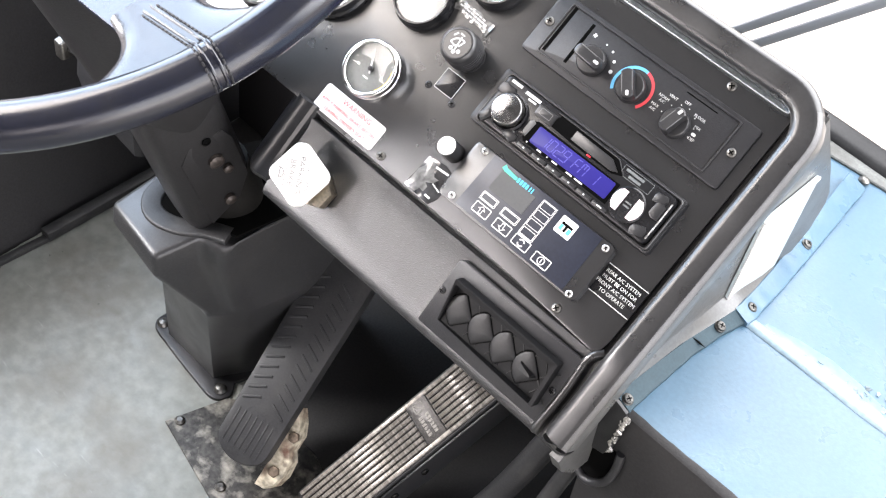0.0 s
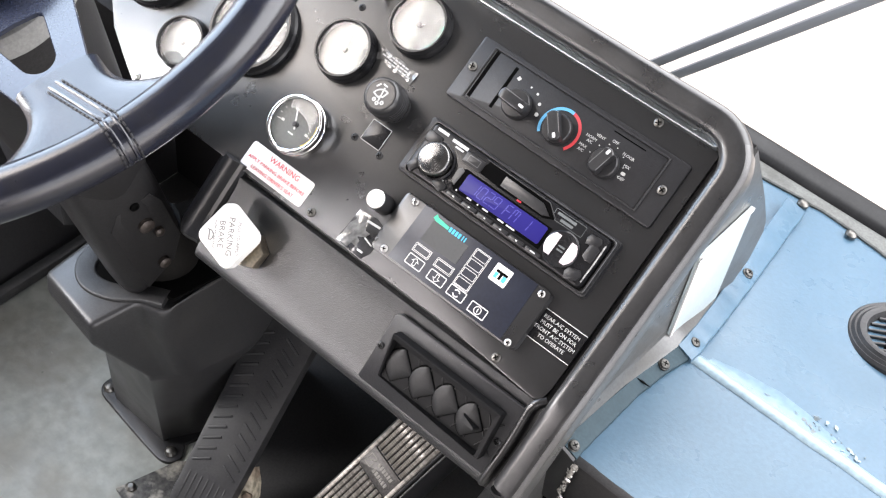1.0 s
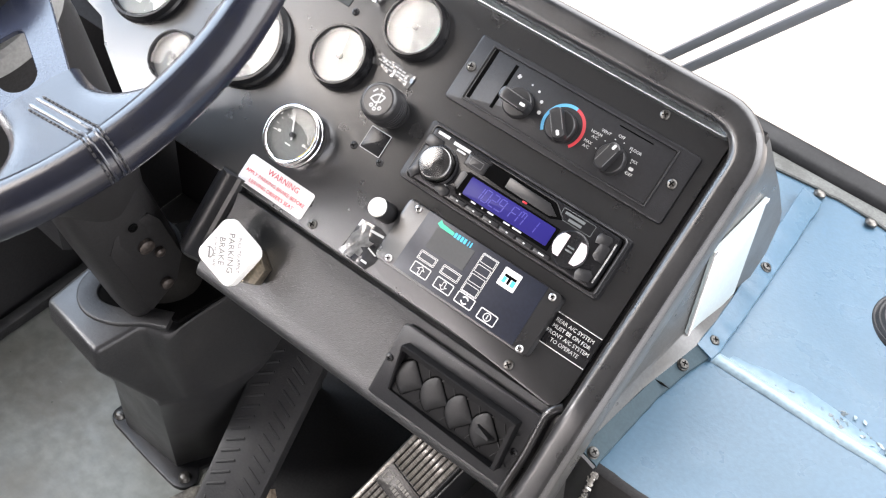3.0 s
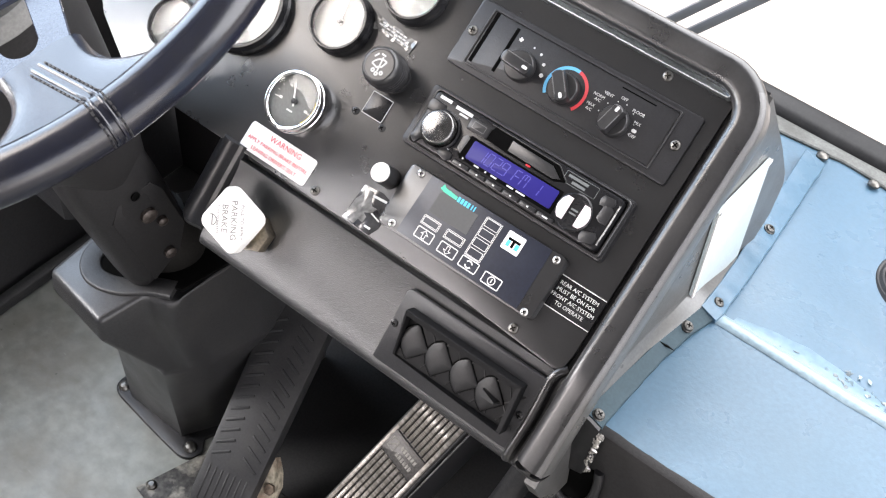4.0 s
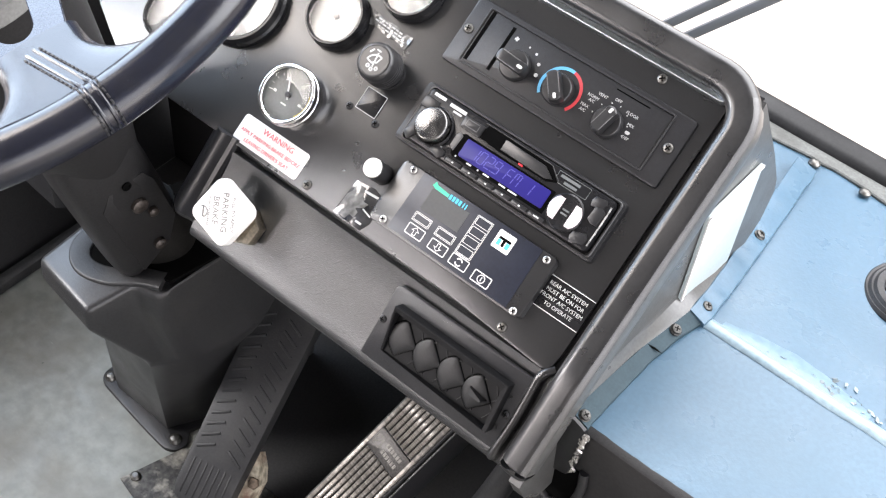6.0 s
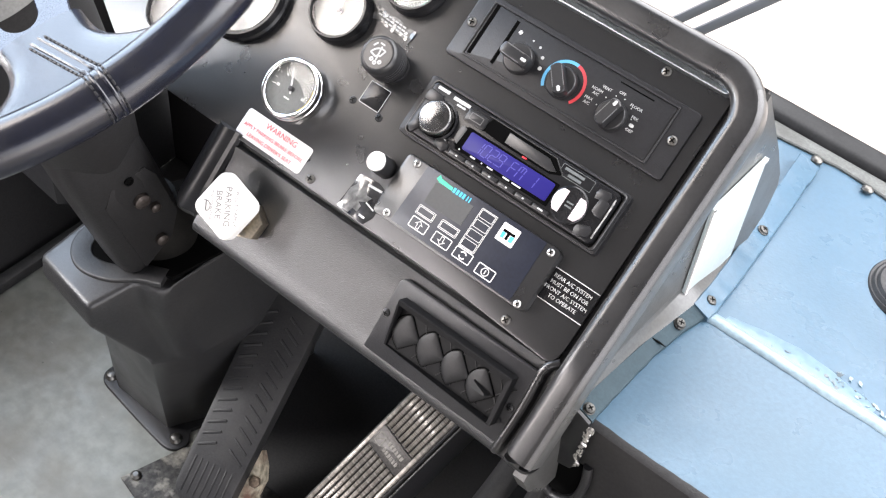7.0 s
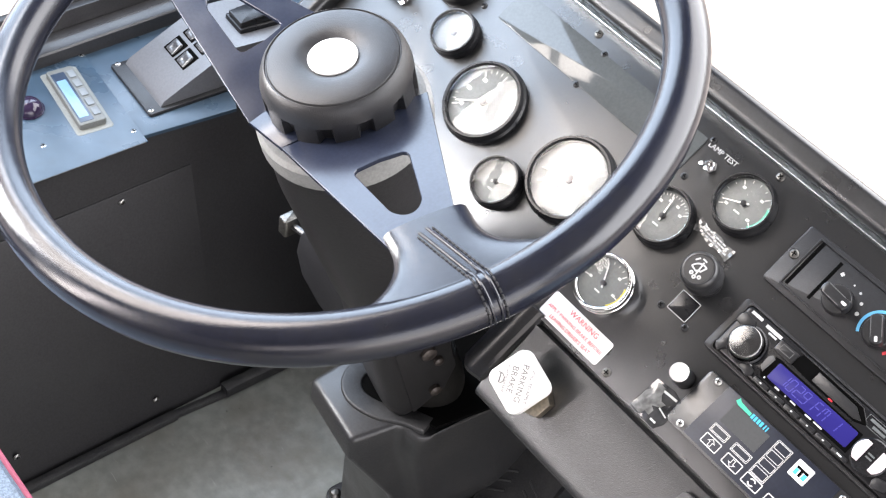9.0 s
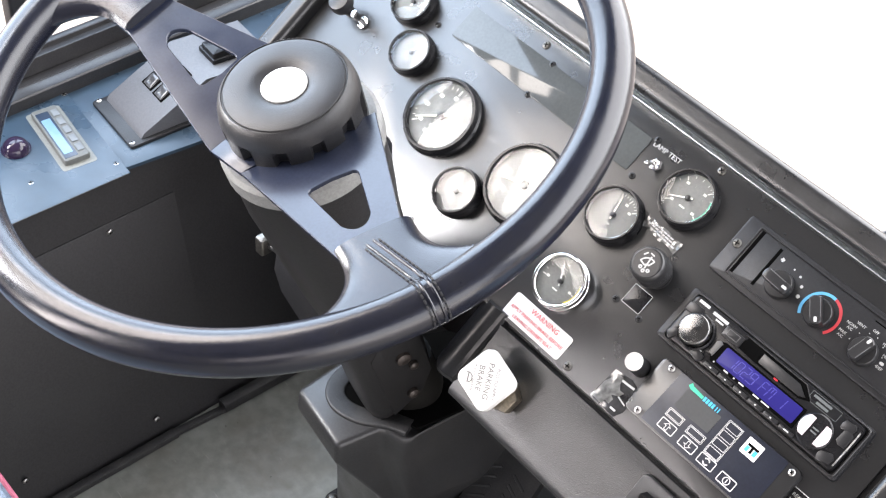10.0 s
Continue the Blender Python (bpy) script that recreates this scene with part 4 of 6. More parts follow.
slab(bm, rect(-0.0005, -0.0008, 0.1815, 0.0450, 0.0045), 0.0055, 0.0142, 0.0022)
part("faceplate", bm, GLOSS, radio)
# tape slot, its shade a flat black sheet, with its swung-in flap
bm = bmesh.new()
slab(bm, [(-0.0345, 0.0075), (-0.0130, 0.0062), (0.0330, 0.0062), (0.0420, 0.0100), (0.0300, 0.0190), (-0.0310, 0.0200)], 0.0141, 0.0145, 0.0001)
part("cassette_slot_shade", bm, DEEP, radio)
bm = bmesh.new()
slab(bm, [(-0.0120, 0.0092), (0.0310, 0.0086), (0.0370, 0.0110), (0.0270, 0.0172), (-0.0120, 0.0180)], 0.0144, 0.0149, 0.0002, pose(0, 0, 0, 4, 0, 0))
part("cassette_flap", bm, SATIN, radio, "black tape flap")
bm = bmesh.new()
sweep(bm, [(-0.0345, 0.0198, 0.0146), (0.0310, 0.0192, 0.0146), (0.0420, 0.0110, 0.0146)], rect(0, 0, 0.0008, 0.0008, 0.0002, 1))
part("slot_edge", bm, SATIN, radio)
bm = bmesh.new()
lathe(bm, [(0.0165, 0.014), (0.0165, 0.0158), (0.0152, 0.0166)], 40)
part("knob_seat", bm, GLOSS, radio, "", pose(-0.0700, -0.0046, 0))
bm = bmesh.new()
lathe(bm, [(0.0145, 0.0145)] + [(0.0143 - 0.0003 * (k % 2), 0.0152 + 0.0009 * k) for k in range(9)] + [(0.0138, 0.0236), (0.0128, 0.0246), (0.0120, 0.0248), (0.0010, 0.0262)], 48, cap1=True)
part("volume_knob", bm, NICKEL, radio, "turned metal volume knob", pose(-0.0700, -0.0046, 0))
bm = bmesh.new()
slab(bm, [(-0.0470, -0.0135), (-0.0440, -0.0162), (0.0450, -0.0162), (0.0450, 0.0035), (-0.0440, 0.0042), (-0.0480, 0.0010)], 0.0142, 0.0146, 0.0002)
part("display_bezel", bm, DEEP, radio, "black surround of the display")
bm = bmesh.new()
slab(bm, rect(0.0010, -0.0057, 0.0820, 0.0156, 0.0015), 0.0144, 0.0149, 0.0002)
part("display", bm, LCDBLUE, radio, "lit blue display")
SEGMENTS = {"0": "abcdef", "1": "bc", "2": "abged", "9": "abcdfg", "F": "aefg", "M": "abcefm"}


def segment_text(body, x, h):
    """Slanted display characters made of bars."""
    b = bmesh.new()
    w, t = h * 0.52, h * 0.075
    for ch in body:
        if ch == " ":
            x += w * 0.9
            continue
        if ch == ".":
            slab(b, rect(x - w * 0.22, -h / 2, t * 1.2, t * 1.2), 0, 0.0002)
            continue
        for s in SEGMENTS[ch]:
            cx, cy, lx, ly = {"a": (w / 2, h / 2, w * 0.8, t), "g": (w / 2, 0, w * 0.8, t), "d": (w / 2, -h / 2, w * 0.8, t), "b": (w, h / 4, t, h * 0.42), "c": (w, -h / 4, t, h * 0.42), "f": (0, h / 4, t, h * 0.42), "e": (0, -h / 4, t, h * 0.42), "m": (w / 2, h / 4, t, h * 0.4)}[s]
            slab(b, [(x + px + 0.12 * py, py) for px, py in rect(cx, cy, lx, ly)], 0, 0.0002)
        x += w * 1.40
    return b


tagged(part("digits", segment_text("102.9 FM 1", -0.0305, 0.0100), DIGIT, radio, "faint display characters", pose(0, -0.0052, 0.0149)), kind="stuff")
bm = bmesh.new()
slab(bm, [(-0.0500, -0.0095), (-0.0455, -0.0125), (-0.0445, 0.0015), (-0.0480, 0.0028), (-0.0505, 0.0000)], 0.0143, 0.0160, 0.0008)
part("display_button", bm, material("grey_button", (0.1, 0.1, 0.1), 0.4), radio, "grey button beside the display")
bm = bmesh.new()
slab(bm, rect(0, 0, 0.0042, 0.0013, 0.0005, 2), 0.0146, 0.0154, 0.0003)
part("indicator", bm, glowing("red_indicator", (0.5, 0.02, 0.03), 0.5), radio, "red indicator", pose(0.0087, 0.0064, 0))
# six preset keys under the display
bm = bmesh.new()
slab(bm, rect(0, 0, 0.0148, 0.0036, 0.0008), 0.0141, 0.0158, 0.0007)
key = part("button", bm, KEYCAP, radio, "", pose(-0.0395, -0.0204, 0))
for k in range(1, 6):
    again("button", key, radio, pose(-0.0395 + 0.0165 * k, -0.0204, 0))
bm = bmesh.new()
slab(bm, [(-0.0075, -0.0052), (0.0050, -0.0052), (0.0080, 0.0000), (0.0060, 0.0046), (-0.0055, 0.0052), (-0.0080, 0.0010)], 0.0141, 0.0160, 0.0009)
side_key = part("button", bm, KEYCAP, radio, "", pose(-0.0835, 0.0095, 0))
for x, y, a, q in ((-0.0850, -0.0170, 60, 0.8), (-0.0560, -0.0192, -14, 0.8), (0.0790, 0.0140, 10, 0.8), (0.0822, 0.0050, 90, 0.95), (0.0800, -0.0165, 20, 0.9)):
    again("button", side_key, radio, pose(x, y, 0, 0, 0, a) @ Matrix.Diagonal((q, q, 1, 1)))
bm = bmesh.new()
slab(bm, rect(0, 0, 0.0195, 0.0100, 0.0012), 0.0141, 0.0158, 0.0010)
eject = part("eject_button", bm, KEYCAP, radio, "square black eject button", pose(-0.0425, 0.0118, 0))
bm = bmesh.new()
outline_frame(bm, 0, 0.0004, 0.0120, 0.0060, 0.0005, 0.0160, 0.0006)
part("edge_mark", bm, material("pale_edge", (0.12, 0.12, 0.12), 0.35), eject)
bm = bmesh.new()
lathe(bm, [(0.0150, 0.0141), (0.0150, 0.0160), (0.0138, 0.0168), (0.0110, 0.0164), (0.002, 0.0160)], 40, cap1=True)
dial = part("control_dial", bm, GLOSS, radio, "", pose(0.0605, -0.0058, 0))
PINK = material("pale_pink_plastic", (0.74, 0.62, 0.64), 0.35)
for sx in (-1, 1):
    bm = bmesh.new()
    pts = [(sx * 0.0052, -0.0092), *[(sx * 0.0140 * math.cos(a), 0.0128 * math.sin(a)) for a in np.linspace(-0.80, 0.80, 9)], (sx * 0.0052, 0.0092)]
    slab(bm, pts if sx > 0 else pts[::-1], 0.0160, 0.0178, 0.0007)
    part("rocker_pad", bm, PINK, dial, "pale pink rocker pad")
bm = bmesh.new()
for y in (0.0016, -0.0016):
    slab(bm, rect(0, y, 0.0060, 0.0014), 0.0160, 0.0164)
part("dial_marks", bm, material("faint_grey_print", (0.12, 0.13, 0.13), 0.4), dial)
bm = bmesh.new()
for x, y, w, h in ((-0.0802, 0.0182, 0.0115, 0.0026), (-0.0612, 0.0172, 0.0165, 0.0028), (-0.0598, 0.0138, 0.0085, 0.0016), (-0.0800, 0.0040, 0.0050, 0.0014), (-0.0575, -0.0150, 0.0050, 0.0013)):
    slab(bm, rect(x, y, w, h), 0.0141, 0.0145)
tagged(part("marks", bm, INK, radio, "small white printed bars"), kind="stuff")
bm = bmesh.new()
for x, w in ((-0.0410, 0.0012), (-0.0275, 0.0046), (-0.0185, 0.0012), (-0.0105, 0.0056), (0.0055, 0.0062), (0.0155, 0.0085)):
    slab(bm, rect(x, -0.0148, w, 0.0012), 0.0144, 0.0148)
for k in range(6):
    slab(bm, rect(-0.0395 + 0.0165 * k, -0.0204, 0.0016 if k < 5 else 0.0050, 0.0012), 0.0157, 0.0160)
tagged(part("key_marks", bm, INK, radio, "tiny white key markings"), kind="stuff")
bm = bmesh.new()
outline_frame(bm, 0.0530, 0.0148, 0.0300, 0.0095, 0.0004, 0.0144, 0.0008)
slab(bm, rect(0.0500, 0.0166, 0.0180, 0.0022), 0.0141, 0.0145)
slab(bm, rect(0.0520, 0.0128, 0.0120, 0.0022), 0.0141, 0.0145)
part("badge", bm, bpy.data.materials["faint_grey_print"], radio)
bm = bmesh.new()
sweep(bm, smooth_path([(0.0885, 0.0160, 0.0140), (0.0888, 0.0000, 0.0140), (0.0885, -0.0180, 0.0140)], 4), disc(0, 0, 0.0007, 6))
part("worn_corner", bm, material("worn_bright_edge", (0.35, 0.35, 0.34), 0.3, grain=0.5, grain_size=300), radio, "bright worn edge")

# ---- heating and ventilation controls ----
hvac = thing("heater_control", "black heater control plate with three rotary knobs", "heater control", on_face(0.0708, 0.1208))
bm = bmesh.new()
slab(bm, rect(0.0, -0.0035, 0.2100, 0.0590, 0.003), 0.0, 0.0036, 0.0012)
part("plate", bm, BLACK, hvac)
bm = bmesh.new()
o, i = rect(-0.0015, -0.0028, 0.1790, 0.0505, 0.0015, 3), rect(-0.0015, -0.0028, 0.1755, 0.0470, 0.001, 3)
loft(bm, [[(x, y, 0.0034) for x, y in o], [(x, y, 0.0046) for x, y in o], [(x, y, 0.0050) for x, y in inset(o, 0.0004)], [(x, y, 0.0050) for x, y in inset(i, -0.0004)], [(x, y, 0.0038) for x, y in i]])
part("frame", bm, BLACK, hvac, "raised frame round the control face")
bm = bmesh.new()
slab(bm, rect(-0.0015, -0.0028, 0.1750, 0.0465, 0.001), 0.0030, 0.0041, 0.0002)
part("control_face", bm, BLACK, hvac, "matt black control face")
bm = bmesh.new()
slab(bm, rect(0, 0, 0.0034, 0.0450), 0.0040, 0.0043)
slot = part("slot", bm, DEEP, hvac, "", pose(-0.0860, -0.0020, 0, 0, 0, 0))
again("slot", slot, hvac, pose(-0.0640, -0.0025, 0) @ Matrix.Diagonal((0.9, 0.88, 1, 1)))
bm = bmesh.new()
slab(bm, rect(0.0515, 0.0166, 0.0310, 0.0010), 0.0040, 0.0043)
part("groove", bm, DEEP, hvac)
for u, v in ((-0.0985, -0.0019), (0.0960, -0.0022)):
    screw(hvac, SCREW_STEEL, pose(u, v, 0.0037, 0, 0, 40 + 300 * u), "steel screw")


def rotary(x, y, r, turn, grip):
    """A round knob with a raised bar grip across it."""
    b = bmesh.new()
    lathe(b, [(r, 0.0040), (r, 0.0085), (r * 0.97, 0.0098), (r * 0.90, 0.0106), (r * 0.60, 0.0108)], 44, cap1=True)
    k = part("knob", b, SATIN, hvac, "", pose(x, y, 0, 0, 0, turn))
    b = bmesh.new()
    ring = lambda s, z: [(grip * math.cos(a) * s, max(-r * 0.40, min(r * 0.40, grip * 0.75 * math.sin(a))) * s, z) for a in np.linspace(0, 2 * math.pi, 44, endpoint=False)]
    loft(b, [ring(1.0, 0.0100), ring(0.99, 0.0170), ring(0.96, 0.0185), ring(0.88, 0.0192)], False, True)
    part("grip", b, SATIN, k)
    b = bmesh.new()
    slab(b, rect(grip * 0.68, 0, grip * 0.36, r * 0.20, r * 0.08), 0.0191, 0.0196)
    part("pointer", b, INK, k, "white pointer")
    # A thin paler bar along each side of the grip
    for side in (-1, 1):
        b = bmesh.new()
        slab(b, rect(-grip * 0.1, side * r * 0.335, grip * 1.25, r * 0.05), 0.0187, 0.0193)
        part("edge", b, bpy.data.materials["pale_edge"], k)
    return k


rotary(-0.0450, -0.0085, 0.0125, -4, 0.0140)
rotary(-0.0035, -0.0075, 0.0128, -50, 0.0128)
rotary(0.0455, -0.0098, 0.0122, 76, 0.0120)
for a0, a1, mat, word in ((80, 218, BLUEINK, "blue cool band"), (-42, 80, REDBAND, "red warm band")):
    bm = bmesh.new()
    ring_flat(bm, 0.0158, 0.0184, a0, a1, 0.0040, 24)
    part("temperature_band", bm, mat, hvac, word, pose(-0.0030, -0.0062, 0.0001))
bm = bmesh.new()
for k, (x, y) in enumerate(((-0.0438, 0.0098), (-0.0358, 0.0079), (-0.0295, 0.0019), (-0.0265, -0.0064))):
    slab(bm, disc(x, y, 0.0008 + 0.00030 * k, 12), 0.0040, 0.0044)
for a in (0, 90):
    slab(bm, rect(0, 0, 0.0036, 0.0016), 0.0040, 0.0044, 0, pose(-0.0572, 0.0105, 0, 0, 0, a + 20))
for a in (176, 142, 112, 84, 50, 18, -12):
    slab(bm, disc(0.0450 + 0.0155 * math.cos(radians(a)), -0.0090 + 0.0155 * math.sin(radians(a)), 0.0005, 8), 0.0040, 0.0044)
slab(bm, rect(0.0626, -0.0082, 0.0040, 0.0026, 0.0010, 2), 0.0040, 0.0044)
tagged(part("marks", bm, INK, hvac, "white printed dots"), kind="stuff")
for word, x, y, size in (("MAX", 0.0212, -0.0066, 0.0034), ("A/C", 0.0216, -0.0104, 0.0034), ("NORM", 0.0235, 0.0024, 0.0034), ("A/C", 0.0241, -0.0010, 0.0034), ("VENT", 0.0298, 0.0068, 0.0034), ("OFF", 0.0425, 0.0094, 0.0034), ("FLOOR", 0.0582, 0.0052, 0.0034), ("MIX", 0.0617, -0.0022, 0.0034), ("DEF", 0.0633, -0.0124, 0.0034)):
    printed("printing", word, size, INK, hvac, pose(x, y, 0.0042))

# ---- air-conditioning controller ----
unit = thing("climate_controller", "black climate controller with membrane keys and an unlit screen", "climate controller", on_face(0.0036, -0.0003))
bm = bmesh.new()
slab(bm, rect(0.0655, -0.0225, 0.1530, 0.0550, 0.005), 0.0, 0.0085, 0.0015)
part("housing", bm, PANEL, unit)
bm = bmesh.new()
slab(bm, [(0.0085, -0.0480), (0.1285, -0.0480), (0.1280, 0.0040), (0.0100, 0.0040)], 0.0080, 0.0092, 0.0003)
part("overlay", bm, OVERLAY, unit, "navy-black keypad overlay")
bm = bmesh.new()
slab(bm, rect(0.0425, -0.0125, 0.0375, 0.0180), 0.0090, 0.0095)
part("screen", bm, LCDGREY, unit, "unlit grey screen")
for x, y in ((0.0005, 0.0005), (0.002, -0.0452), (0.1345, -0.0005), (0.135, -0.0468)):
    screw(unit, SCREW_SMALL, pose(x, y, 0.0086, 0, 0, 900 * x + 20), "small steel screw")
bm = bmesh.new()
slab(bm, [(0.022, -0.0010), (0.0235, 0.0030), (0.026, 0.0012), (0.0385, 0.0000), (0.0385, -0.0028), (0.0255, -0.0024)], 0.0091, 0.0096)
part("logo_bar", bm, GREENINK, unit, "green logo stroke")
bm = bmesh.new()
for x in (0.0405, 0.0437, 0.0469, 0.0500, 0.0535, 0.0560):
    slab(bm, rect(x, -0.0012, 0.0022 if x < 0.053 else 0.001, 0.0042), 0.0091, 0.0096)
part("logo_bars", bm, CYANINK, unit, "cyan logo strokes")


def key_outline(x, y, w, h, line=0.0007):
    b = bmesh.new()
    outline_frame(b, 0, 0, w, h, line, 0.0096, 0.0012)
    return part("key", b, INK, unit, "white outlined key", pose(x, y, 0))


def hatched_strip(x0, x1, y0, y1, across, cells):
    """A printed strip of lamp windows with a hatched border."""
    b = bmesh.new()
    outline_frame(b, (x0 + x1) / 2, (y0 + y1) / 2, x1 - x0, y1 - y0, 0.0004, 0.0095, 0.0012)
    for k in range(cells):
        lo, hi = k / cells, (k + 1) / cells
        if across:
            cx, cy, w, h = x0 + (x1 - x0) * (lo + hi) / 2, (y0 + y1) / 2, (x1 - x0) / cells - 0.0024, y1 - y0 - 0.0024
        else:
            cx, cy, w, h = (x0 + x1) / 2, y0 + (y1 - y0) * (lo + hi) / 2, x1 - x0 - 0.0024, (y1 - y0) / cells - 0.0018
        outline_frame(b, cx, cy, w, h, 0.0005, 0.0096, 0.0008)
    count = int((x1 - x0) / 0.0014)
    for k in range(count):
        x = x0 + (x1 - x0) * (k + 0.5) / count
        for y in (y0 + 0.0006, y1 - 0.0006):
            slab(b, rect(0, 0, 0.0016, 0.0003), 0.0091, 0.0095, 0, pose(x, y, 0, 0, 0, 45))
    count = int((y1 - y0) / 0.0014)
    for k in range(count):
        y = y0 + (y1 - y0) * (k + 0.5) / count
        for x in (x0 + 0.0006, x1 - 0.0006):
            slab(b, rect(0, 0, 0.0016, 0.0003), 0.0091, 0.0095, 0, pose(x, y, 0, 0, 0, 45))
    return tagged(part("lamp_strip", b, INK, unit, "white hatched strip of lamp windows"), kind="stuff")


hatched_strip(0.0225, 0.0395, -0.0325, -0.0245, True, 1)
hatched_strip(0.0455, 0.0635, -0.0325, -0.0245, True, 1)
hatched_strip(0.0682, 0.0836, -0.0345, -0.0002, False, 4)
keys = [key_outline(x, y, 0.0170, 0.0095, 0.0009) for x, y in ((0.0315, -0.0392), (0.0550, -0.0394), (0.0765, -0.0396), (0.0995, -0.0406))]
for k, key in enumerate(keys):
    b = bmesh.new()
    if k < 2:
        up = 1 if k == 0 else -1
        o = [(-0.0016, -0.0034 * up), (0.0016, -0.0034 * up), (0.0016, 0.0002 * up), (0.0040, 0.0002 * up), (0, 0.0036 * up), (-0.0040, 0.0002 * up), (-0.0016, 0.0002 * up)]
        o = o if up > 0 else o[::-1]
        hollow = inset(o, 0.0006)
        outer_v, inner_v = [b.verts.new((x, y, 0.0096)) for x, y in o], [b.verts.new((x, y, 0.0096)) for x, y in hollow]
        for q in range(len(o)):
            b.faces.new((outer_v[q], outer_v[(q + 1) % len(o)], inner_v[(q + 1) % len(o)], inner_v[q]))
    elif k == 2:
        for a in (20, 200):
            ring_flat(b, 0.0022, 0.0034, a, a + 130, 0.0094)
    else:
        ring_flat(b, 0.0027, 0.0035, 0, 360, 0.0094, 28)
        slab(b, rect(0, 0, 0.0008, 0.0034), 0.0093, 0.0097)
    part("symbol", b, INK, key)
bm = bmesh.new()
slab(bm, rect(0.0982, -0.0073, 0.0160, 0.0150, 0.001), 0.0091, 0.0096)
logo = part("logo_square", bm, WHITE, unit, "white square badge")
bm = bmesh.new()
slab(bm, rect(0.0985, -0.0055, 0.0110, 0.0022), 0.0096, 0.0098)
slab(bm, rect(0.0985, -0.0090, 0.0024, 0.0050), 0.0096, 0.0098)
part("badge_bar", bm, DEEP, logo)
bm = bmesh.new()
slab(bm, rect(0.0945, -0.0092, 0.0030, 0.0048), 0.0096, 0.0098)
slab(bm, rect(0.1025, -0.0092, 0.0034, 0.0048), 0.0096, 0.0098)
part("badge_block", bm, CYANINK, logo)

# ---- vent and parking-brake valve on the lip ----
vent = thing("dash_vent", "black dash air vent with four round barrels", "air vent", on_lip(0.1135, -0.0535))
bm = bmesh.new()
slab(bm, [(-0.0775, -0.0300), (-0.0745, -0.0310), (0.0600, -0.0310), (0.0612, -0.0290), (0.0660, 0.0340), (0.0660, 0.0385), (0.0655, 0.0390), (-0.0655, 0.0390), (-0.0690, 0.0375), (-0.0710, 0.0345)], 0.0, 0.0032, 0.001)
part("plate", bm, BLACK, vent)
for x, y in ((-0.0705, 0.0055), (0.0580, 0.0010)):
    screw(vent, SCREW_BLACK, pose(x, y, 0.0033), "black screw")
# Black deepened to hold the shade on the frame's outer walls
FRAMEBLACK = material("black_frame_with_shade", (0.0065, 0.0065, 0.007), 0.55, grain=0.2, spec=0.15)
# frame: its upper wall stands proud, the lower one is flush
bm = bmesh.new()
o, i = rect(-0.0035, 0.0045, 0.1140, 0.0440, 0.001, 4), rect(-0.0045, 0.0025, 0.1080, 0.0385, 0.001, 4)
rise = lambda x, y, h: h * (0.25 + 0.75 * max(0.0, min(1.0, max((y + 0.016) / 0.040, (x - 0.036) / 0.012))))
loft(bm, [[(x, y, 0.002) for x, y in o], [(x, y, 0.0032 + rise(x, y, 0.0098)) for x, y in o], [(x, y, 0.0037 + rise(x, y, 0.0098)) for x, y in inset(o, 0.0006)], [(x, y, 0.0034 + rise(x, y, 0.0096)) for x, y in i], [(x, y, 0.0010) for x, y in i]])
part("frame", bm, FRAMEBLACK, vent, "raised black frame of the vent")
bm = bmesh.new()
slab(bm, rect(-0.0035, 0.0030, 0.1095, 0.0390), 0.0031, 0.0040)
part("grille", bm, FRAMEBLACK, vent)
BARREL = material("dark_vent_plastic", (0.012, 0.012, 0.0125), 0.45, grain=0.2, spec=0.3)
# each barrel shows as a domed sector: round on one side, running to a point on the other
arc = [(0.0205 * math.cos(a) + 0.0020, 0.0176 * math.sin(a)) for a in np.radians(np.linspace(116, 244, 18))]
sector = arc + [(0.0066, -0.0016), (0.0076, 0.0), (0.0066, 0.0016)]
bm = bmesh.new()
loft(bm, [[(x, y, 0.0) for x, y in sector], [(x, y, 0.0006) for x, y in sector], *[[(-0.006 + (x + 0.006) * q, y * q, h) for x, y in sector] for q, h in ((0.975, 0.0009), (0.90, 0.0013), (0.7, 0.0019), (0.45, 0.0023), (0.2, 0.0024))]], False, True)
barrel = part("barrel", bm, BARREL, vent, "", pose(-0.0405, 0.0016, 0.0046), 60)
# Black sheet under each barrel paints the shade in its gap
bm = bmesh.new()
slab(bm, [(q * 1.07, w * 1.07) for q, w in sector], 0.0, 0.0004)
seat_mesh = part("barrel_gap_shade", bm, DEEP, vent, "", pose(-0.0405, 0.0016, 0.0041))
bm = bmesh.new()
slab(bm, [(0.0004, 0.0008), (0.0142, 0.0150), (0.0133, 0.0156), (-0.0004, 0.0016)], 0.0, 0.0006, 0.0003)
rib = part("rib", bm, BARREL, vent, "", pose(-0.0405 + 0.0080, 0.0016, 0.0040))
bm = bmesh.new()
slab(bm, [(0.0004, -0.0008), (-0.0004, -0.0016), (0.0133, -0.0156), (0.0142, -0.0150)], 0.0, 0.0006, 0.0003)
low_rib = part("rib", bm, BARREL, vent, "", pose(-0.0405 + 0.0080, 0.0016, 0.0040))
flip = Matrix.Diagonal((-0.6, 1, 1, 1))
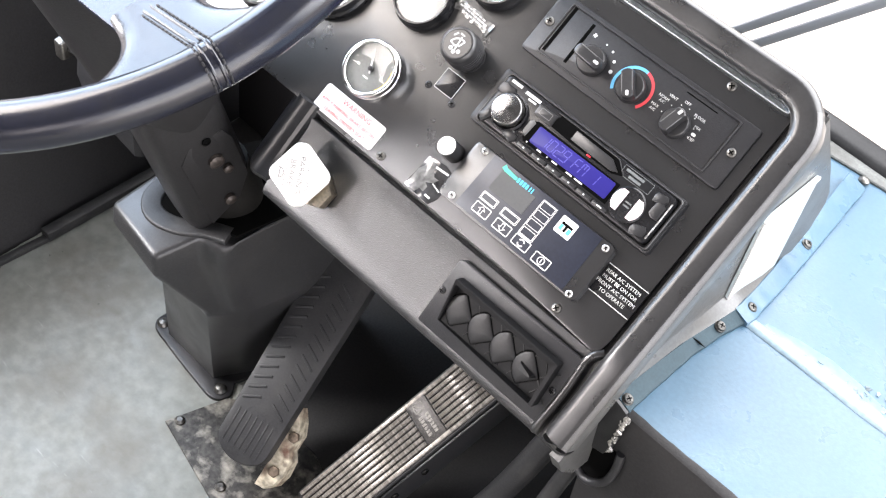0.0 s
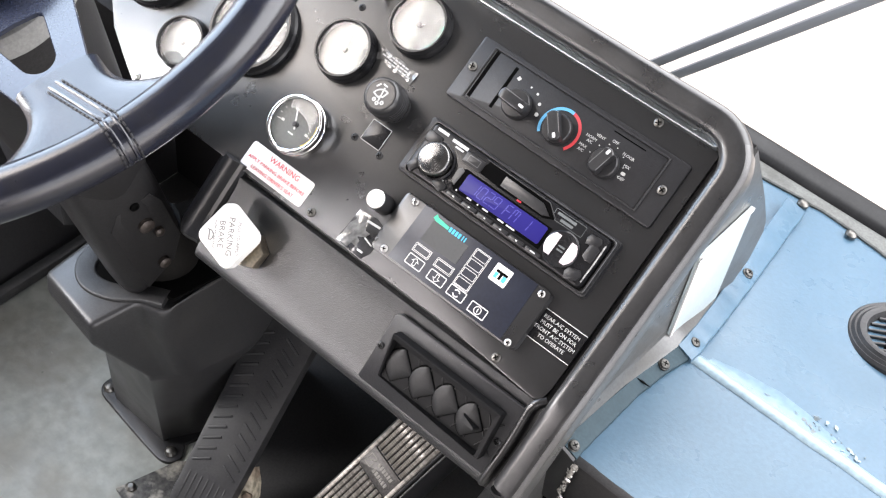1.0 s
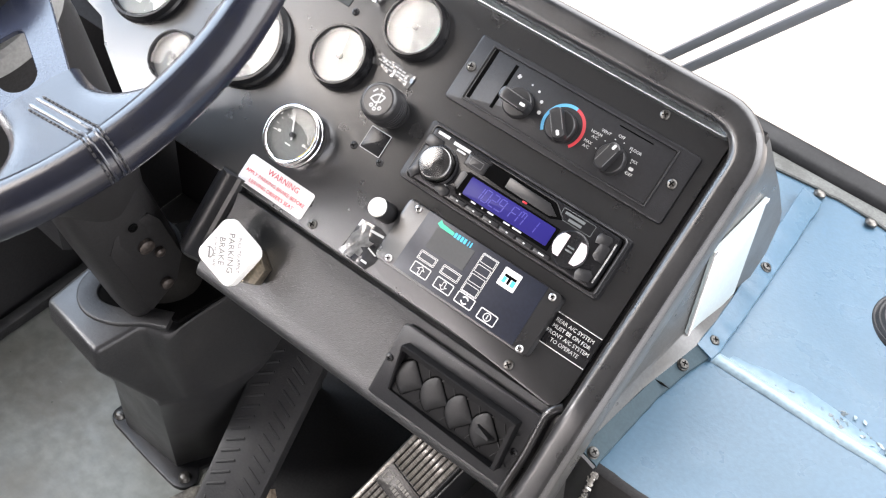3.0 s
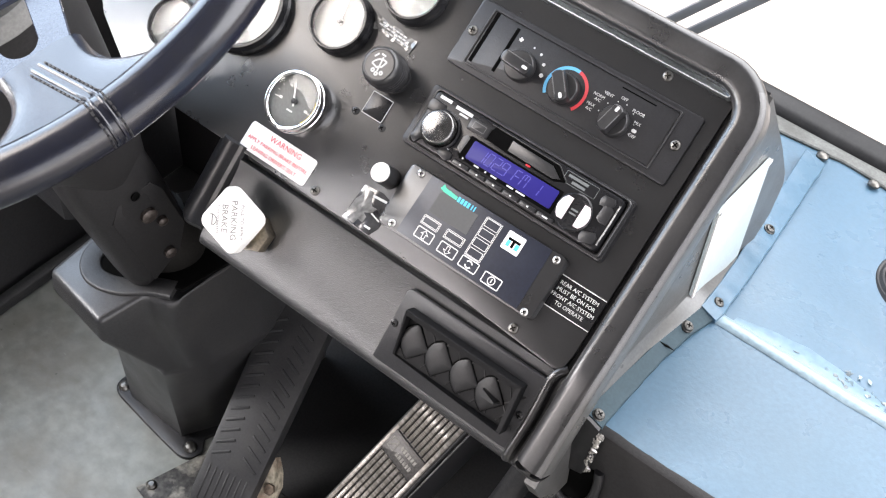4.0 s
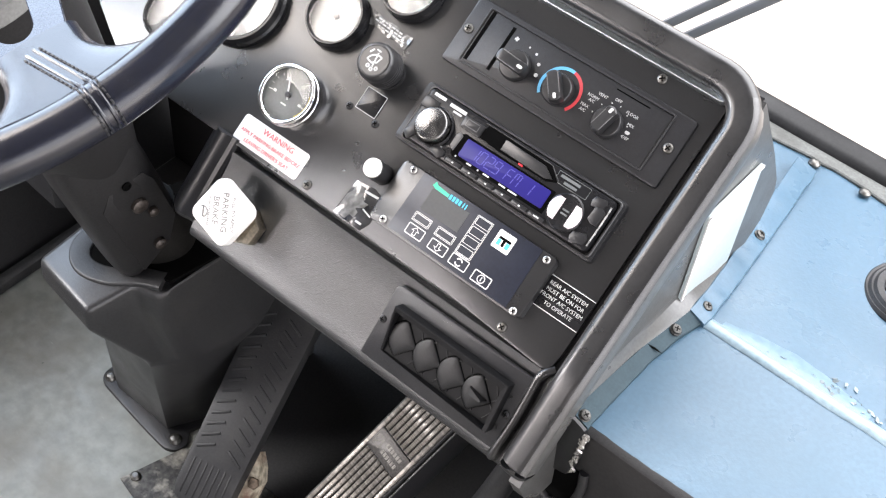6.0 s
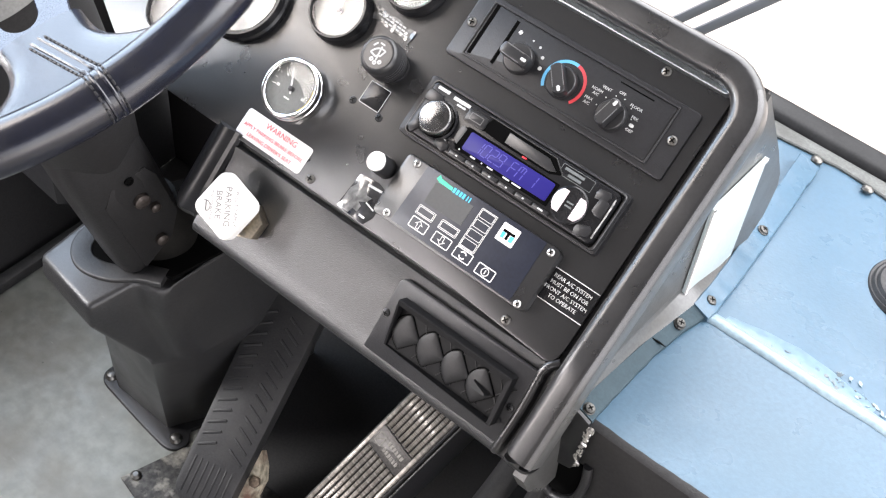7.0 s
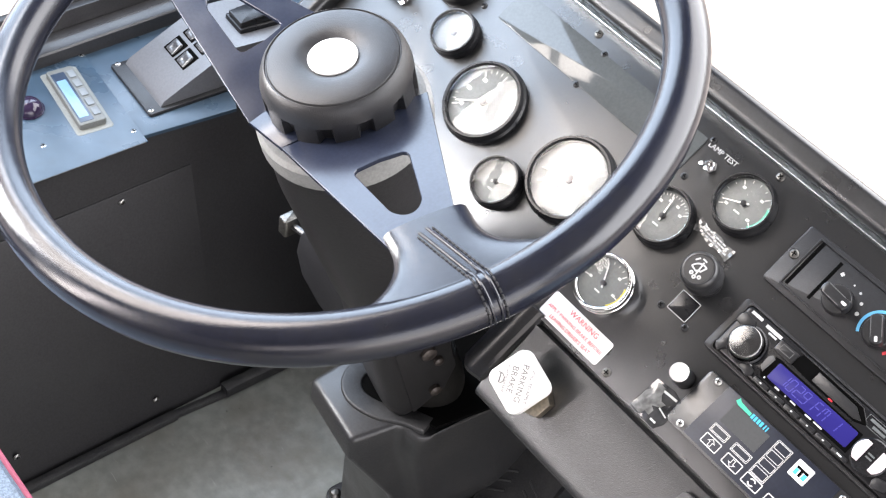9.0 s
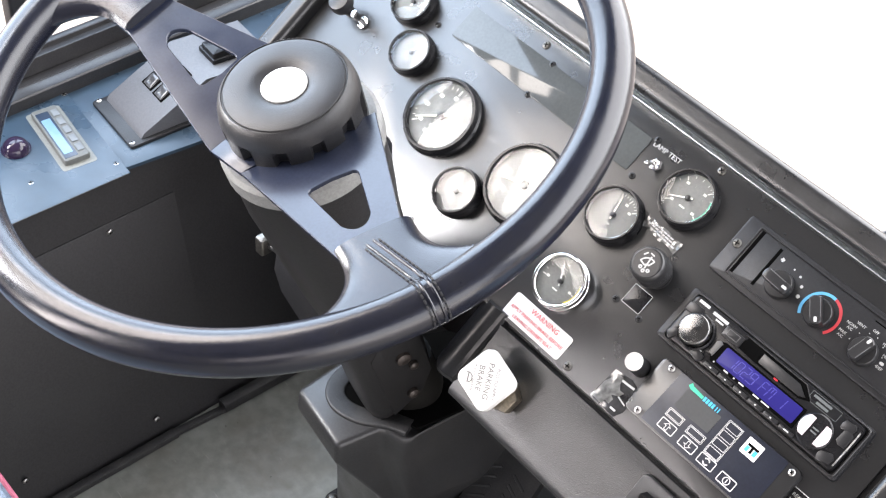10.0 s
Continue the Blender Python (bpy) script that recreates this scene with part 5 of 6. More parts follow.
for k in range(4):
    x = -0.0405 + 0.0252 * k
    if k:
        again("barrel", barrel, vent, pose(x, 0.0016, 0.0046))
        again("barrel_gap_shade", seat_mesh, vent, pose(x, 0.0016, 0.0041))
        again("rib", rib, vent, pose(x + 0.0080, 0.0016, 0.0040))
        again("rib", low_rib, vent, pose(x + 0.0080, 0.0016, 0.0040))
    for src in (rib, low_rib):
        again("rib", src, vent, pose(x + 0.0150, 0.0016, 0.0040) @ flip)
bm = bmesh.new()
loft(bm, [[(-0.011, 0.004, 0), (0.006, 0.001, 0), (0.006, -0.001, 0), (-0.011, -0.004, 0)], [(-0.010, 0.003, 0.0028), (0.004, 0.0008, 0.0070), (0.004, -0.0008, 0.0070), (-0.010, -0.003, 0.0028)]], False, True)
part("tab", bm, BARREL, vent, "small finger tab", pose(-0.0405 + 0.0252 * 3 - 0.001, 0.0016, 0.0062))

brake_valve = thing("parking_brake_valve", "white square parking-brake knob on a hexagonal brass nut", "brake valve", on_lip(-0.1230, -0.0480) @ pose(0, 0, 0, -10, 6, 0))
bm = bmesh.new()
slab(bm, disc(0, 0, 0.0165, 6, 0.35), 0.0, 0.012, 0.0018)
part("nut", bm, material("brassy_steel", (0.55, 0.48, 0.38), 0.3, metal=1.0, grain=0.15), brake_valve, "brassy hexagonal nut", pose(0.014, -0.006, 0))
bm = bmesh.new()
lathe(bm, [(0.0115, 0.011), (0.0115, 0.016), (0.010, 0.017), (0.010, 0.020)] + [(0.0095 - 0.0008 * (k % 2), 0.020 + 0.0007 * k) for k in range(6)], 28, pose(0.008, -0.003, 0))
part("shank", bm, STEEL, brake_valve, "threaded steel shank")
bm = bmesh.new()
slab(bm, rect(0, 0, 0.0445, 0.0445, 0.0085, 6), 0.0205, 0.0310, 0.0030)
cap = part("cap", bm, material("aged_white_plastic", (0.74, 0.73, 0.70), 0.35, grain=0.04, stain=0.35, stain_size=70, stain_colour=(0.45, 0.42, 0.37)), brake_valve, "white square plastic cap", pose(0, 0, 0, 0, 0, -17))
GREYINK = material("worn_grey_print", (0.17, 0.165, 0.16), 0.5)
for word, x, y, size in (("PULL TO APPLY", 0.001, 0.0120, 0.0042), ("PARKING", 0.0, 0.0040, 0.0080), ("BRAKE", -0.001, -0.0048, 0.0080), ("PUSH TO RELEASE", 0.0, -0.0112, 0.0030)):
    printed("printing", word, size, GREYINK, cap, pose(0, 0, 0.0311, 0, 0, -50) @ pose(x, y, 0))
bm = bmesh.new()
ring_flat(bm, 0.0042, 0.0052, 20, 200, 0.0, 16)
slab(bm, rect(0.0, 0.0006, 0.009, 0.0012), 0, 0.0003)
part("arrow_mark", bm, GREYINK, cap, "curved arrow mark", pose(0, 0, 0.0310, 0, 0, -50) @ pose(0.001, -0.0170, 0))


# ---- details of the wheel ----
STITCH = material("dark_thread", (0.01, 0.01, 0.012), 0.6)
bm = bmesh.new()
slab(bm, rect(0, 0, 0.0033, 0.0014, 0.0004, 2), -0.0003, 0.0011, 0.0003)
thread = mesh_of(bm, "stitch", STITCH)
for pad in (-16.5, 187.5):
    spin = pose(0, 0, 0, 0, 0, pad)
    at_rim = pose(0, 0, 0, 0, 0, pad + 2.6)
    def seam_point(x, off):
        """A point of the seam on the pad, x along it."""
        p = pose(0, 0, 0, 0, 0, 16.5) @ Vector((x, -0.0575 + off, 0))
        return spin @ Vector((p.x, p.y, pad_top(p.x, p.y)[0]))
    for off in (-0.0062, 0.0060):
        for k in range(13):
            p, q = seam_point(0.180 + 0.0042 * k, off), seam_point(0.183 + 0.0042 * k, off)
            ob = new("stitch", thread)
            ob.parent = wheel
            ob.matrix_basis = Matrix.Translation(p) @ pose(0, 0, 0, 0, -math.degrees(math.atan2(q.z - p.z, 0.003)), pad + 16.5)
        for k in range(11):
            a = radians(128 - 14 * k)
            ob = new("stitch", thread)
            ob.parent = wheel
            ob.matrix_basis = at_rim @ pose(R, off, 0) @ pose(r * 1.01 * math.cos(a), 0, r * 1.01 * math.sin(a), 0, 90 - math.degrees(a), 0)
    for off in (-0.0030, 0.0030):
        bm = bmesh.new()
        path = [tuple(seam_point(x, off)) for x in np.linspace(0.176, 0.226, 9)] + [tuple(at_rim @ Vector((R + r * 1.0 * math.cos(a), off, r * 1.0 * math.sin(a)))) for a in np.radians(np.linspace(122, -20, 14))]
        sweep(bm, path, disc(0, 0, 0.0013, 8), up=tuple(spin.to_3x3() @ Vector((-0.27, 0.96, 0))))
        part("seam_fold", bm, LEATHER, wheel, "raised fold of the leather seam")

# ---- details of the column ----
bm = bmesh.new()
lathe(bm, [(0.0045, 0.0), (0.0045, 0.0014), (0.0030, 0.0016), (0.0026, 0.0004)], 16, pose(0.0444, 0.0040, 0.170, 0, 90, 0), cap1=True)
part("plug", bm, DEEP, column, "small black plug")
for y, z, rr in ((0.0045, 0.139, 0.0078), (0.0015, 0.077, 0.0060), (0.0120, 0.121, 0.0050)):
    bm = bmesh.new()
    lathe(bm, [(rr, -0.001), (rr, 0.003), (rr * 0.7, 0.0045), (rr * 0.3, 0.005)], 16, cap1=True)
    part("bolt", bm, material("rusty_bolt", (0.055, 0.045, 0.040), 0.45, metal=0.5, grain=0.4, grain_size=300), column, "rusty bolt head", pose(0.0448, y, z, 0, 90, 0))
bm = bmesh.new()
lathe(bm, [(0.022, 0.0), (0.025, 0.010), (0.031, 0.018), (0.0345, 0.030), (0.0345, 0.044), (0.033, 0.060), (0.032, 0.085)], 32, pose(0.006, 0.010, 0.0), cap1=True)
part("joint_tube", bm, material("dusty_rubber_boot", (0.0085, 0.0078, 0.007), 0.65, spec=0.2, grain=0.3, stain=0.5, stain_size=40, stain_colour=(0.026, 0.023, 0.019)), column, "dusty rubber joint boot")
stalk = thing("indicator_stalk", "black indicator stalk below the steering wheel", "stalk", COLUMN @ pose(0, 0, L * 0.84))
bm = bmesh.new()
sweep(bm, smooth_path([(-0.05, 0.02, 0.0), (-0.075, 0.03, 0.005), (-0.10, 0.04, 0.012)], 5), disc(0, 0, 0.008, 14))
part("arm", bm, SATIN, stalk)
lever = thing("tilt_lever", "bright metal column tilt lever", "lever", pose(-0.405, -0.14, 0.443))
bm = bmesh.new()
slab(bm, rect(0, 0, 0.013, 0.018, 0.003), -0.010, 0.010, 0.003)
part("tab", bm, STEEL, lever)
bm = bmesh.new()
sweep(bm, smooth_path([(0.0, 0.0, 0.0), (0.04, 0.005, 0.005), (0.12, 0.02, 0.01)], 4), disc(0, 0, 0.0035, 10))
part("rod", bm, SATIN, lever)
bracket = thing("column_bracket", "dark moulded bracket beside the steering column", "bracket")
bm = bmesh.new()
slab(bm, [(-0.300, 0.372), (-0.300, 0.470), (-0.366, 0.474), (-0.386, 0.448), (-0.391, 0.420), (-0.379, 0.395), (-0.350, 0.380)], 0.0, 0.040, 0.010, pose(0, -0.105, 0, 90))
part("moulding", bm, BLACK, bracket)

# rubber collar, flange and screws of the floor cover
bm = bmesh.new()
horseshoe = smooth_path([(-0.316, -0.012, 0.293), (-0.318, -0.06, 0.293), (-0.3165, -0.105, 0.293), (-0.307, -0.125, 0.293), (-0.288, -0.1325, 0.2935), (-0.262, -0.126, 0.296), (-0.238, -0.109, 0.300), (-0.216, -0.099, 0.3025)], 8)
sweep(bm, horseshoe, rect(0, 0, 0.021, 0.0065, 0.0022, 3))
part("rubber_collar", bm, RUBBER, cover, "split rubber collar")
# Black sheet over the solid top paints the shade inside the collar
bm = bmesh.new()
mouth = [(p.x + 0.004, p.y + 0.004) for p in horseshoe[::3]] + [(-0.210, -0.095), (-0.198, -0.03), (-0.190, 0.089), (-0.30, 0.020)]
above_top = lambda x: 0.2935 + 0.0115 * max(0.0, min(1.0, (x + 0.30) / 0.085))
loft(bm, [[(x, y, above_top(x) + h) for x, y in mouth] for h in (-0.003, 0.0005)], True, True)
part("opening_shade", bm, DEEP, cover)
bm = bmesh.new()
flange = [(p.x, p.y) for p in smooth_path([(-0.366, -0.076, 0), (-0.3655, -0.092, 0), (-0.356, -0.101, 0), (-0.335, -0.1045, 0), (-0.300, -0.109, 0), (-0.262, -0.113, 0), (-0.240, -0.114, 0), (-0.228, -0.107, 0), (-0.226, -0.094, 0), (-0.236, -0.080, 0)], 5)] + [(-0.225, -0.05), (-0.225, 0.08), (-0.350, -0.03)]
slab(bm, flange, 0.0, 0.005, 0.002)
part("flange", bm, BLACK, cover)
for x, y in ((-0.3555, -0.0900), (-0.2390, -0.0990)):
    bm = bmesh.new()
    lathe(bm, [(0.0075, 0.004), (0.0075, 0.006), (0.005, 0.0095), (0.002, 0.0105)], 20, cap1=True)
    part("screw", bm, STEEL, cover, "round-headed steel screw", pose(x, y, 0))

# ---- pedals ----
def frame_of(a, b, d):
    """x along a-b, y towards d, z out of the pad."""
    x = (b - a).normalized()
    z = x.cross(d - a).normalized()
    y = z.cross(x)
    return Matrix(((x.x, y.x, z.x, a.x), (x.y, y.y, z.y, a.y), (x.z, y.z, z.z, a.z), (0, 0, 0, 1)))


pm = frame_of(BRAKE_A, BRAKE_B, BRAKE_D)
wide, long = (BRAKE_B - BRAKE_A).length, (BRAKE_D - BRAKE_A).length
brake.matrix_basis = pm
bm = bmesh.new()
o = [(wide * 0.5 + wide * 0.5 * math.cos(a), wide * 0.36 + wide * 0.36 * math.sin(a)) for a in np.radians(np.linspace(180, 360, 16))] + [(wide * 1.12, long), (0, long)]
slab(bm, o, -0.016, 0.0, 0.003)
part("pad", bm, RUBBER, brake)
bm = bmesh.new()
slab(bm, [(0.006, 0.02), (wide - 0.006, 0.02), (wide - 0.006, long), (0.006, long)], -0.024, -0.016)
part("backing", bm, material("rusty_steel", (0.22, 0.13, 0.08), 0.6, metal=0.4, grain=0.5, grain_size=120, stain=0.7, stain_size=60, stain_colour=(0.30, 0.14, 0.07)), brake, "rusty steel backing")
bm = bmesh.new()
slab(bm, rect(0, 0, 0.022, 0.0030, 0.001, 2), 0.0, 0.0016, 0.0007)
rib = mesh_of(bm, "tread_rib", RUBBER)
for k in range(13):
    for s in (-1, 1):
        ob = new("tread_rib", rib)
        ob.parent = brake
        ob.matrix_basis = pose(wide / 2 + s * wide * 0.27, 0.070 + 0.0125 * k, -0.0003, 0, 0, -28 * s)
bm = bmesh.new()
slab(bm, rect(0, 0.034, 0.0018, 0.040), -0.0003, 0.0008, 0.0003)
ridge = part("heel_rib", bm, RUBBER, brake, "", pose(0.010, 0, 0))
for k in range(1, 7):
    again("heel_rib", ridge, brake, pose(0.010 + (wide - 0.02) * k / 6, 0, 0))
pivot = thing("pedal_bracket", "rusty steel pedal bracket with two bolts", "bracket", pm)
bm = bmesh.new()
slab(bm, [(wide - 0.004, -0.012), (wide + 0.008, -0.011), (wide + 0.017, -0.002), (wide + 0.021, 0.012), (wide + 0.020, 0.030), (wide + 0.013, 0.040), (wide + 0.014, 0.058), (wide + 0.008, 0.072), (wide - 0.002, 0.085)], -0.040, -0.016, 0.004)
part("arm", bm, material("flaking_paint", (0.42, 0.37, 0.28), 0.55, grain=0.5, grain_size=130, stain=1.0, stain_size=48, stain_colour=(0.13, 0.04, 0.02), bump=1.0, bump_size=90), pivot)
for y in (0.012, 0.055):
    bm = bmesh.new()
    slab(bm, disc(0, 0, 0.0065, 6), 0, 0.005, 0.001, pose(wide + 0.010, y, -0.017))
    part("bolt", bm, material("rusty_nut", (0.16, 0.12, 0.09), 0.5, metal=0.5, grain=0.4, grain_size=200), pivot, "rusty bolt head")

gm = frame_of(GAS_A, GAS_B, GAS_D)
wide, long = (GAS_B - GAS_A).length, (GAS_D - GAS_A).length
gas.matrix_basis = gm
bm = bmesh.new()
slab(bm, rect(wide / 2, long / 2, wide, long, 0.004), -0.010, 0.0, 0.001)
part("treadle", bm, RUBBER, gas, "black rubber-covered treadle")
RIBMETAL = material("worn_rib", (0.33, 0.30, 0.27), 0.4, metal=0.35, grain=0.35, grain_size=60, stain=0.6, stain_size=25, stain_colour=(0.1, 0.085, 0.07))
bm = bmesh.new()
slab(bm, rect(0, 0, 0.0043, 1.0, 0.0), 0.0, 0.0028, 0.0008)
full = mesh_of(bm, "rib", RIBMETAL)
count = 9
for k in range(count):
    x = 0.005 + (wide - 0.010) * k / (count - 1)
    for y0, y1 in ((0.004, long * 0.615), (long * 0.725, long - 0.003)) if 1 <= k <= 7 else ((0.004, long - 0.003),):
        ob = new("rib", full)
        ob.parent = gas
        ob.matrix_basis = pose(x, (y0 + y1) / 2, -0.0002) @ Matrix.Diagonal((1, y1 - y0, 1, 1))
bm = bmesh.new()
slab(bm, rect(wide / 2, long * 0.670, wide * 0.80, long * 0.100, 0.002), -0.001, 0.0022, 0.0006)
badge = part("badge_plate", bm, material("dark_worn_steel", (0.065, 0.06, 0.057), 0.45, metal=0.6, grain=0.3), gas, "dark worn badge plate")
bm = bmesh.new()
outline_frame(bm, wide * 0.24, long * 0.670, 0.0105, 0.0125, 0.0010, 0.0027, 0.001)
slab(bm, rect(0, 0, 0.0125, 0.0012), 0.0020, 0.0026, 0, pose(wide * 0.24, long * 0.670, 0, 0, 0, 42))
for y in (0.652, 0.686):
    for k in range(6):
        slab(bm, rect(wide * 0.42 + 0.0042 * k, long * y, 0.0030, 0.0046), 0.0020, 0.0026)
tagged(part("badge_relief", bm, material("tarnished_relief", (0.15, 0.14, 0.125), 0.5, metal=0.4, grain=0.3), badge, "raised worn relief"), kind="stuff")
bm = bmesh.new()
slab(bm, [(wide + 0.001, 0.0), (wide + 0.004, 0.0), (wide + 0.004, long), (wide + 0.001, long)], -0.045, -0.004, 0.001)
part("side_plate", bm, SATIN, gas)
for y in (0.35, 0.52):
    bm = bmesh.new()
    lathe(bm, [(0.0045, 0), (0.0045, 0.002), (0.002, 0.0035)], 14, pose(wide + 0.004, long * y, -0.018, 0, 90, 0), cap1=True)
    part("rivet", bm, NICKEL, gas, "bright rivet")

plate = thing("floor_plate", "dirty steel floor plate under the pedals", "floor plate")
bm = bmesh.new()
slab(bm, [(-0.247, -0.172), (-0.113, -0.172 - 0.03), (0.0, -0.205), (0.015, -0.12), (-0.10, -0.075), (-0.19, -0.075), (-0.225, -0.10)], 0.0, 0.004, 0.001)
part("sheet", bm, material("dirty_black_plate", (0.035, 0.033, 0.03), 0.6, metal=0.2, grain=0.6, grain_size=160, stain=1.0, stain_size=65, stain_colour=(0.30, 0.28, 0.24), bump=1.0, bump_size=120), plate)
for x, y in ((-0.236, -0.160), (-0.140, -0.180)):
    bm = bmesh.new()
    lathe(bm, [(0.006, 0.003), (0.006, 0.006), (0.003, 0.0085)], 16, cap1=True)
    part("bolt", bm, STEEL, plate, "dirty bolt head", pose(x, y, 0))

# black sheet over the floor under the dashboard
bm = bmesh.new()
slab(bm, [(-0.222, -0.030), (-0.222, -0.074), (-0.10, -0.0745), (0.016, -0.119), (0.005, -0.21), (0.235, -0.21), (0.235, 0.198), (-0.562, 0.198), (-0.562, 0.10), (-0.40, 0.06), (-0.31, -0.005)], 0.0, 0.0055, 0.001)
tagged(part("footwell_sheet", bm, material("black_footwell_sheet", (0.013, 0.0125, 0.013), 0.75, grain=0.3, stain=0.4, stain_colour=(0.02, 0.018, 0.016))), "black sheet over the footwell floor under the dashboard", "mat")

# cables and hoses in the footwell
for k, pts in enumerate((((0.06, -0.06, 0.0), (0.10, -0.01, 0.10), (0.13, 0.05, 0.25), (0.14, 0.12, 0.42)), ((0.14, -0.08, 0.0), (0.15, -0.02, 0.12), (0.17, 0.05, 0.3)), ((-0.05, 0.14, 0.05), (0.02, 0.15, 0.2), (0.05, 0.16, 0.40)))):
    bm = bmesh.new()
    sweep(bm, smooth_path(pts, 8), disc(0, 0, (0.014, 0.009, 0.011)[k], 12), up=(1, 0, 0))
    tagged(part("hose", bm, RUBBER), "black hose in the footwell under the dashboard", "hose", "footwell hoses")

# ---- left ledge ----
clock = thing("destination_unit", "grey-framed control unit with a pale blue screen on the ledge", "control unit", Matrix.Translation((-0.7165, -0.200, 0.389)) @ pose(0, 0, 0, 0, 0, -6))
bm = bmesh.new()
slab(bm, rect(0, 0, 0.108, 0.041, 0.004), 0, 0.003, 0.001)
part("gasket", bm, material("pale_grey_plastic", (0.165, 0.170, 0.155), 0.5, grain=0.08), clock)
bm = bmesh.new()
slab(bm, rect(-0.001, 0, 0.096, 0.030, 0.003), 0.003, 0.010, 0.002)
part("case", bm, material("grey_case", (0.105, 0.11, 0.104), 0.5, grain=0.08), clock)
bm = bmesh.new()
slab(bm, rect(0.001, -0.005, 0.084, 0.0150, 0.001), 0.0098, 0.0103, 0.0002)
part("screen_surround", bm, material("dark_blue_surround", (0.022, 0.036, 0.060), 0.25), clock, "dark blue surround of the screen")
bm = bmesh.new()
slab(bm, rect(0.004, -0.0055, 0.064, 0.0105, 0.001), 0.0101, 0.0107, 0.0002)
part("screen", bm, material("pale_blue_screen", (0.13, 0.25, 0.36), 0.3, grain=0.1, grain_size=60), clock, "pale blue screen")
bm = bmesh.new()
slab(bm, rect(0, 0, 0.012, 0.0075, 0.001), 0.0098, 0.0112, 0.0005)
key = part("key", bm, material("grey_key", (0.13, 0.145, 0.155), 0.5), clock, "", pose(-0.034, 0.0085, 0))
for k in range(1, 5):
    again("key", key, clock, pose(-0.034 + 0.0165 * k, 0.0085, 0))
box_ = thing("switch_box", "black wedge-shaped switch box with rocker switches", "switch box", pose(-0.702, -0.1365, 0.389, 0, 0, -3))
bm = bmesh.new()
slab(bm, rect(0.0, 0.095, 0.094, 0.205, 0.003), 0, 0.004, 0.001)
part("base", bm, BLACK, box_)
bm = bmesh.new()
w0, dep = 0.041, 0.185
ring = lambda x: [(x, 0.008, 0.004), (x, 0.012, 0.010), (x, 0.095, 0.052), (x, dep, 0.046), (x, dep + 0.006, 0.004)]
loft(bm, [ring(-w0), ring(w0)], True, True)
bmesh.ops.bevel(bm, geom=[e for e in bm.edges if e.calc_face_angle(0) > 0.3 and max(v.co.z for v in e.verts) > 0.006], offset=0.0016, segments=2, affect="EDGES", clamp_overlap=True)
# Black plastic paled so that its colour carries the sheen
part("housing", bm, material("black_plastic_with_sheen", (0.100, 0.102, 0.110), 0.36, grain=0.08, rough_var=0.05), box_)
slope = Matrix.Translation((0, 0.012, 0.010)) @ pose(0, 0, 0, math.degrees(math.atan2(0.042, 0.083)))
ROCKER = material("worn_glossy_rocker", (0.060, 0.059, 0.060), 0.16, spec=0.8, grain=0.2, stain=0.4, stain_size=90, stain_colour=(0.16, 0.155, 0.15))
for x in (-0.012, 0.012):
    for y in (0.048, 0.074):
        # A flat black square paints the shade of the recess
        bm = bmesh.new()
        slab(bm, rect(0, 0, 0.0205, 0.0215, 0.001), 0.0, 0.0006)
        sw = part("switch_recess_shade", bm, DEEP, box_, "", slope @ pose(x, y, 0))
        bm = bmesh.new()
        loft(bm, [[(u * k, v * k - 0.0015, z + 0.0009 * v / 0.008) for u, v in rect(0, 0, 0.0150, 0.0160, 0.0015, 3)] for z, k in ((0.0004, 1.0), (0.0016, 1.0), (0.0024, 0.92), (0.0019, 0.5), (0.0016, 0.1))], False, True)
        part("rocker", bm, ROCKER, sw, "worn glossy rocker", sharp=80)
bm = bmesh.new()
slab(bm, rect(0, 0, 0.034, 0.050, 0.002), 0.0, 0.006, 0.001)
slab(bm, rect(0, 0.0, 0.028, 0.044, 0.002), 0.004, 0.015, 0.002, pose(0, 0, 0, 7))
part("rocker_switch", bm, GLOSS, box_, "large black rocker switch", Matrix.Translation((0.005, 0.140, 0.0485)) @ pose(0, 0, 0, -4))
for x, y in ((-0.044, 0.000), (0.041, -0.0035)):
    screw(box_, SCREW_SMALL, pose(x, y, 0.004), "small steel screw")
dome = thing("warning_buzzer", "dark purple-black domed button on the ledge", "button", pose(-0.728, -0.249, 0.389))
bm = bmesh.new()
lathe(bm, [(0.016, 0), (0.0165, 0.004)] + [(0.015 * math.cos(a), 0.004 + 0.013 * math.sin(a)) for a in np.radians(np.linspace(0, 80, 8))], 32, cap1=True)
part("dome", bm, material("purple_black", (0.02, 0.012, 0.03), 0.12), dome)
for x, y in ((-0.781, -0.160), (-0.644, -0.173), (-0.790, -0.02), (-0.671, -0.262)):
    ob = new("ledge_screw", SCREW_SMALL)
    ob.matrix_basis = pose(x, y, 0.3895, 0, 0, 300 * x) @ Matrix.Diagonal((1.4, 1.4, 1.4, 1))
    tagged(ob, "steel screw in the blue ledge", "screw", "ledge screws")
bm = bmesh.new()
slab(bm, [(-0.795, -0.30), (-0.628, -0.33), (-0.623, -0.168), (-0.795, -0.155)], 0.3890, 0.3915, 0.001)
ledge_cover = thing("ledge_cover", "dark blue painted cover plate screwed on the ledge", "cover plate")
part("sheet", bm, LEDGE, ledge_cover)
bm = bmesh.new()
sweep(bm, [(-0.6280, -0.33, 0.3896), (-0.6232, -0.170, 0.3896)], rect(0, 0, 0.0016, 0.0030, 0.0004, 1))
part("front_edge", bm, RUBBER, ledge_cover, "dark rubber edging")

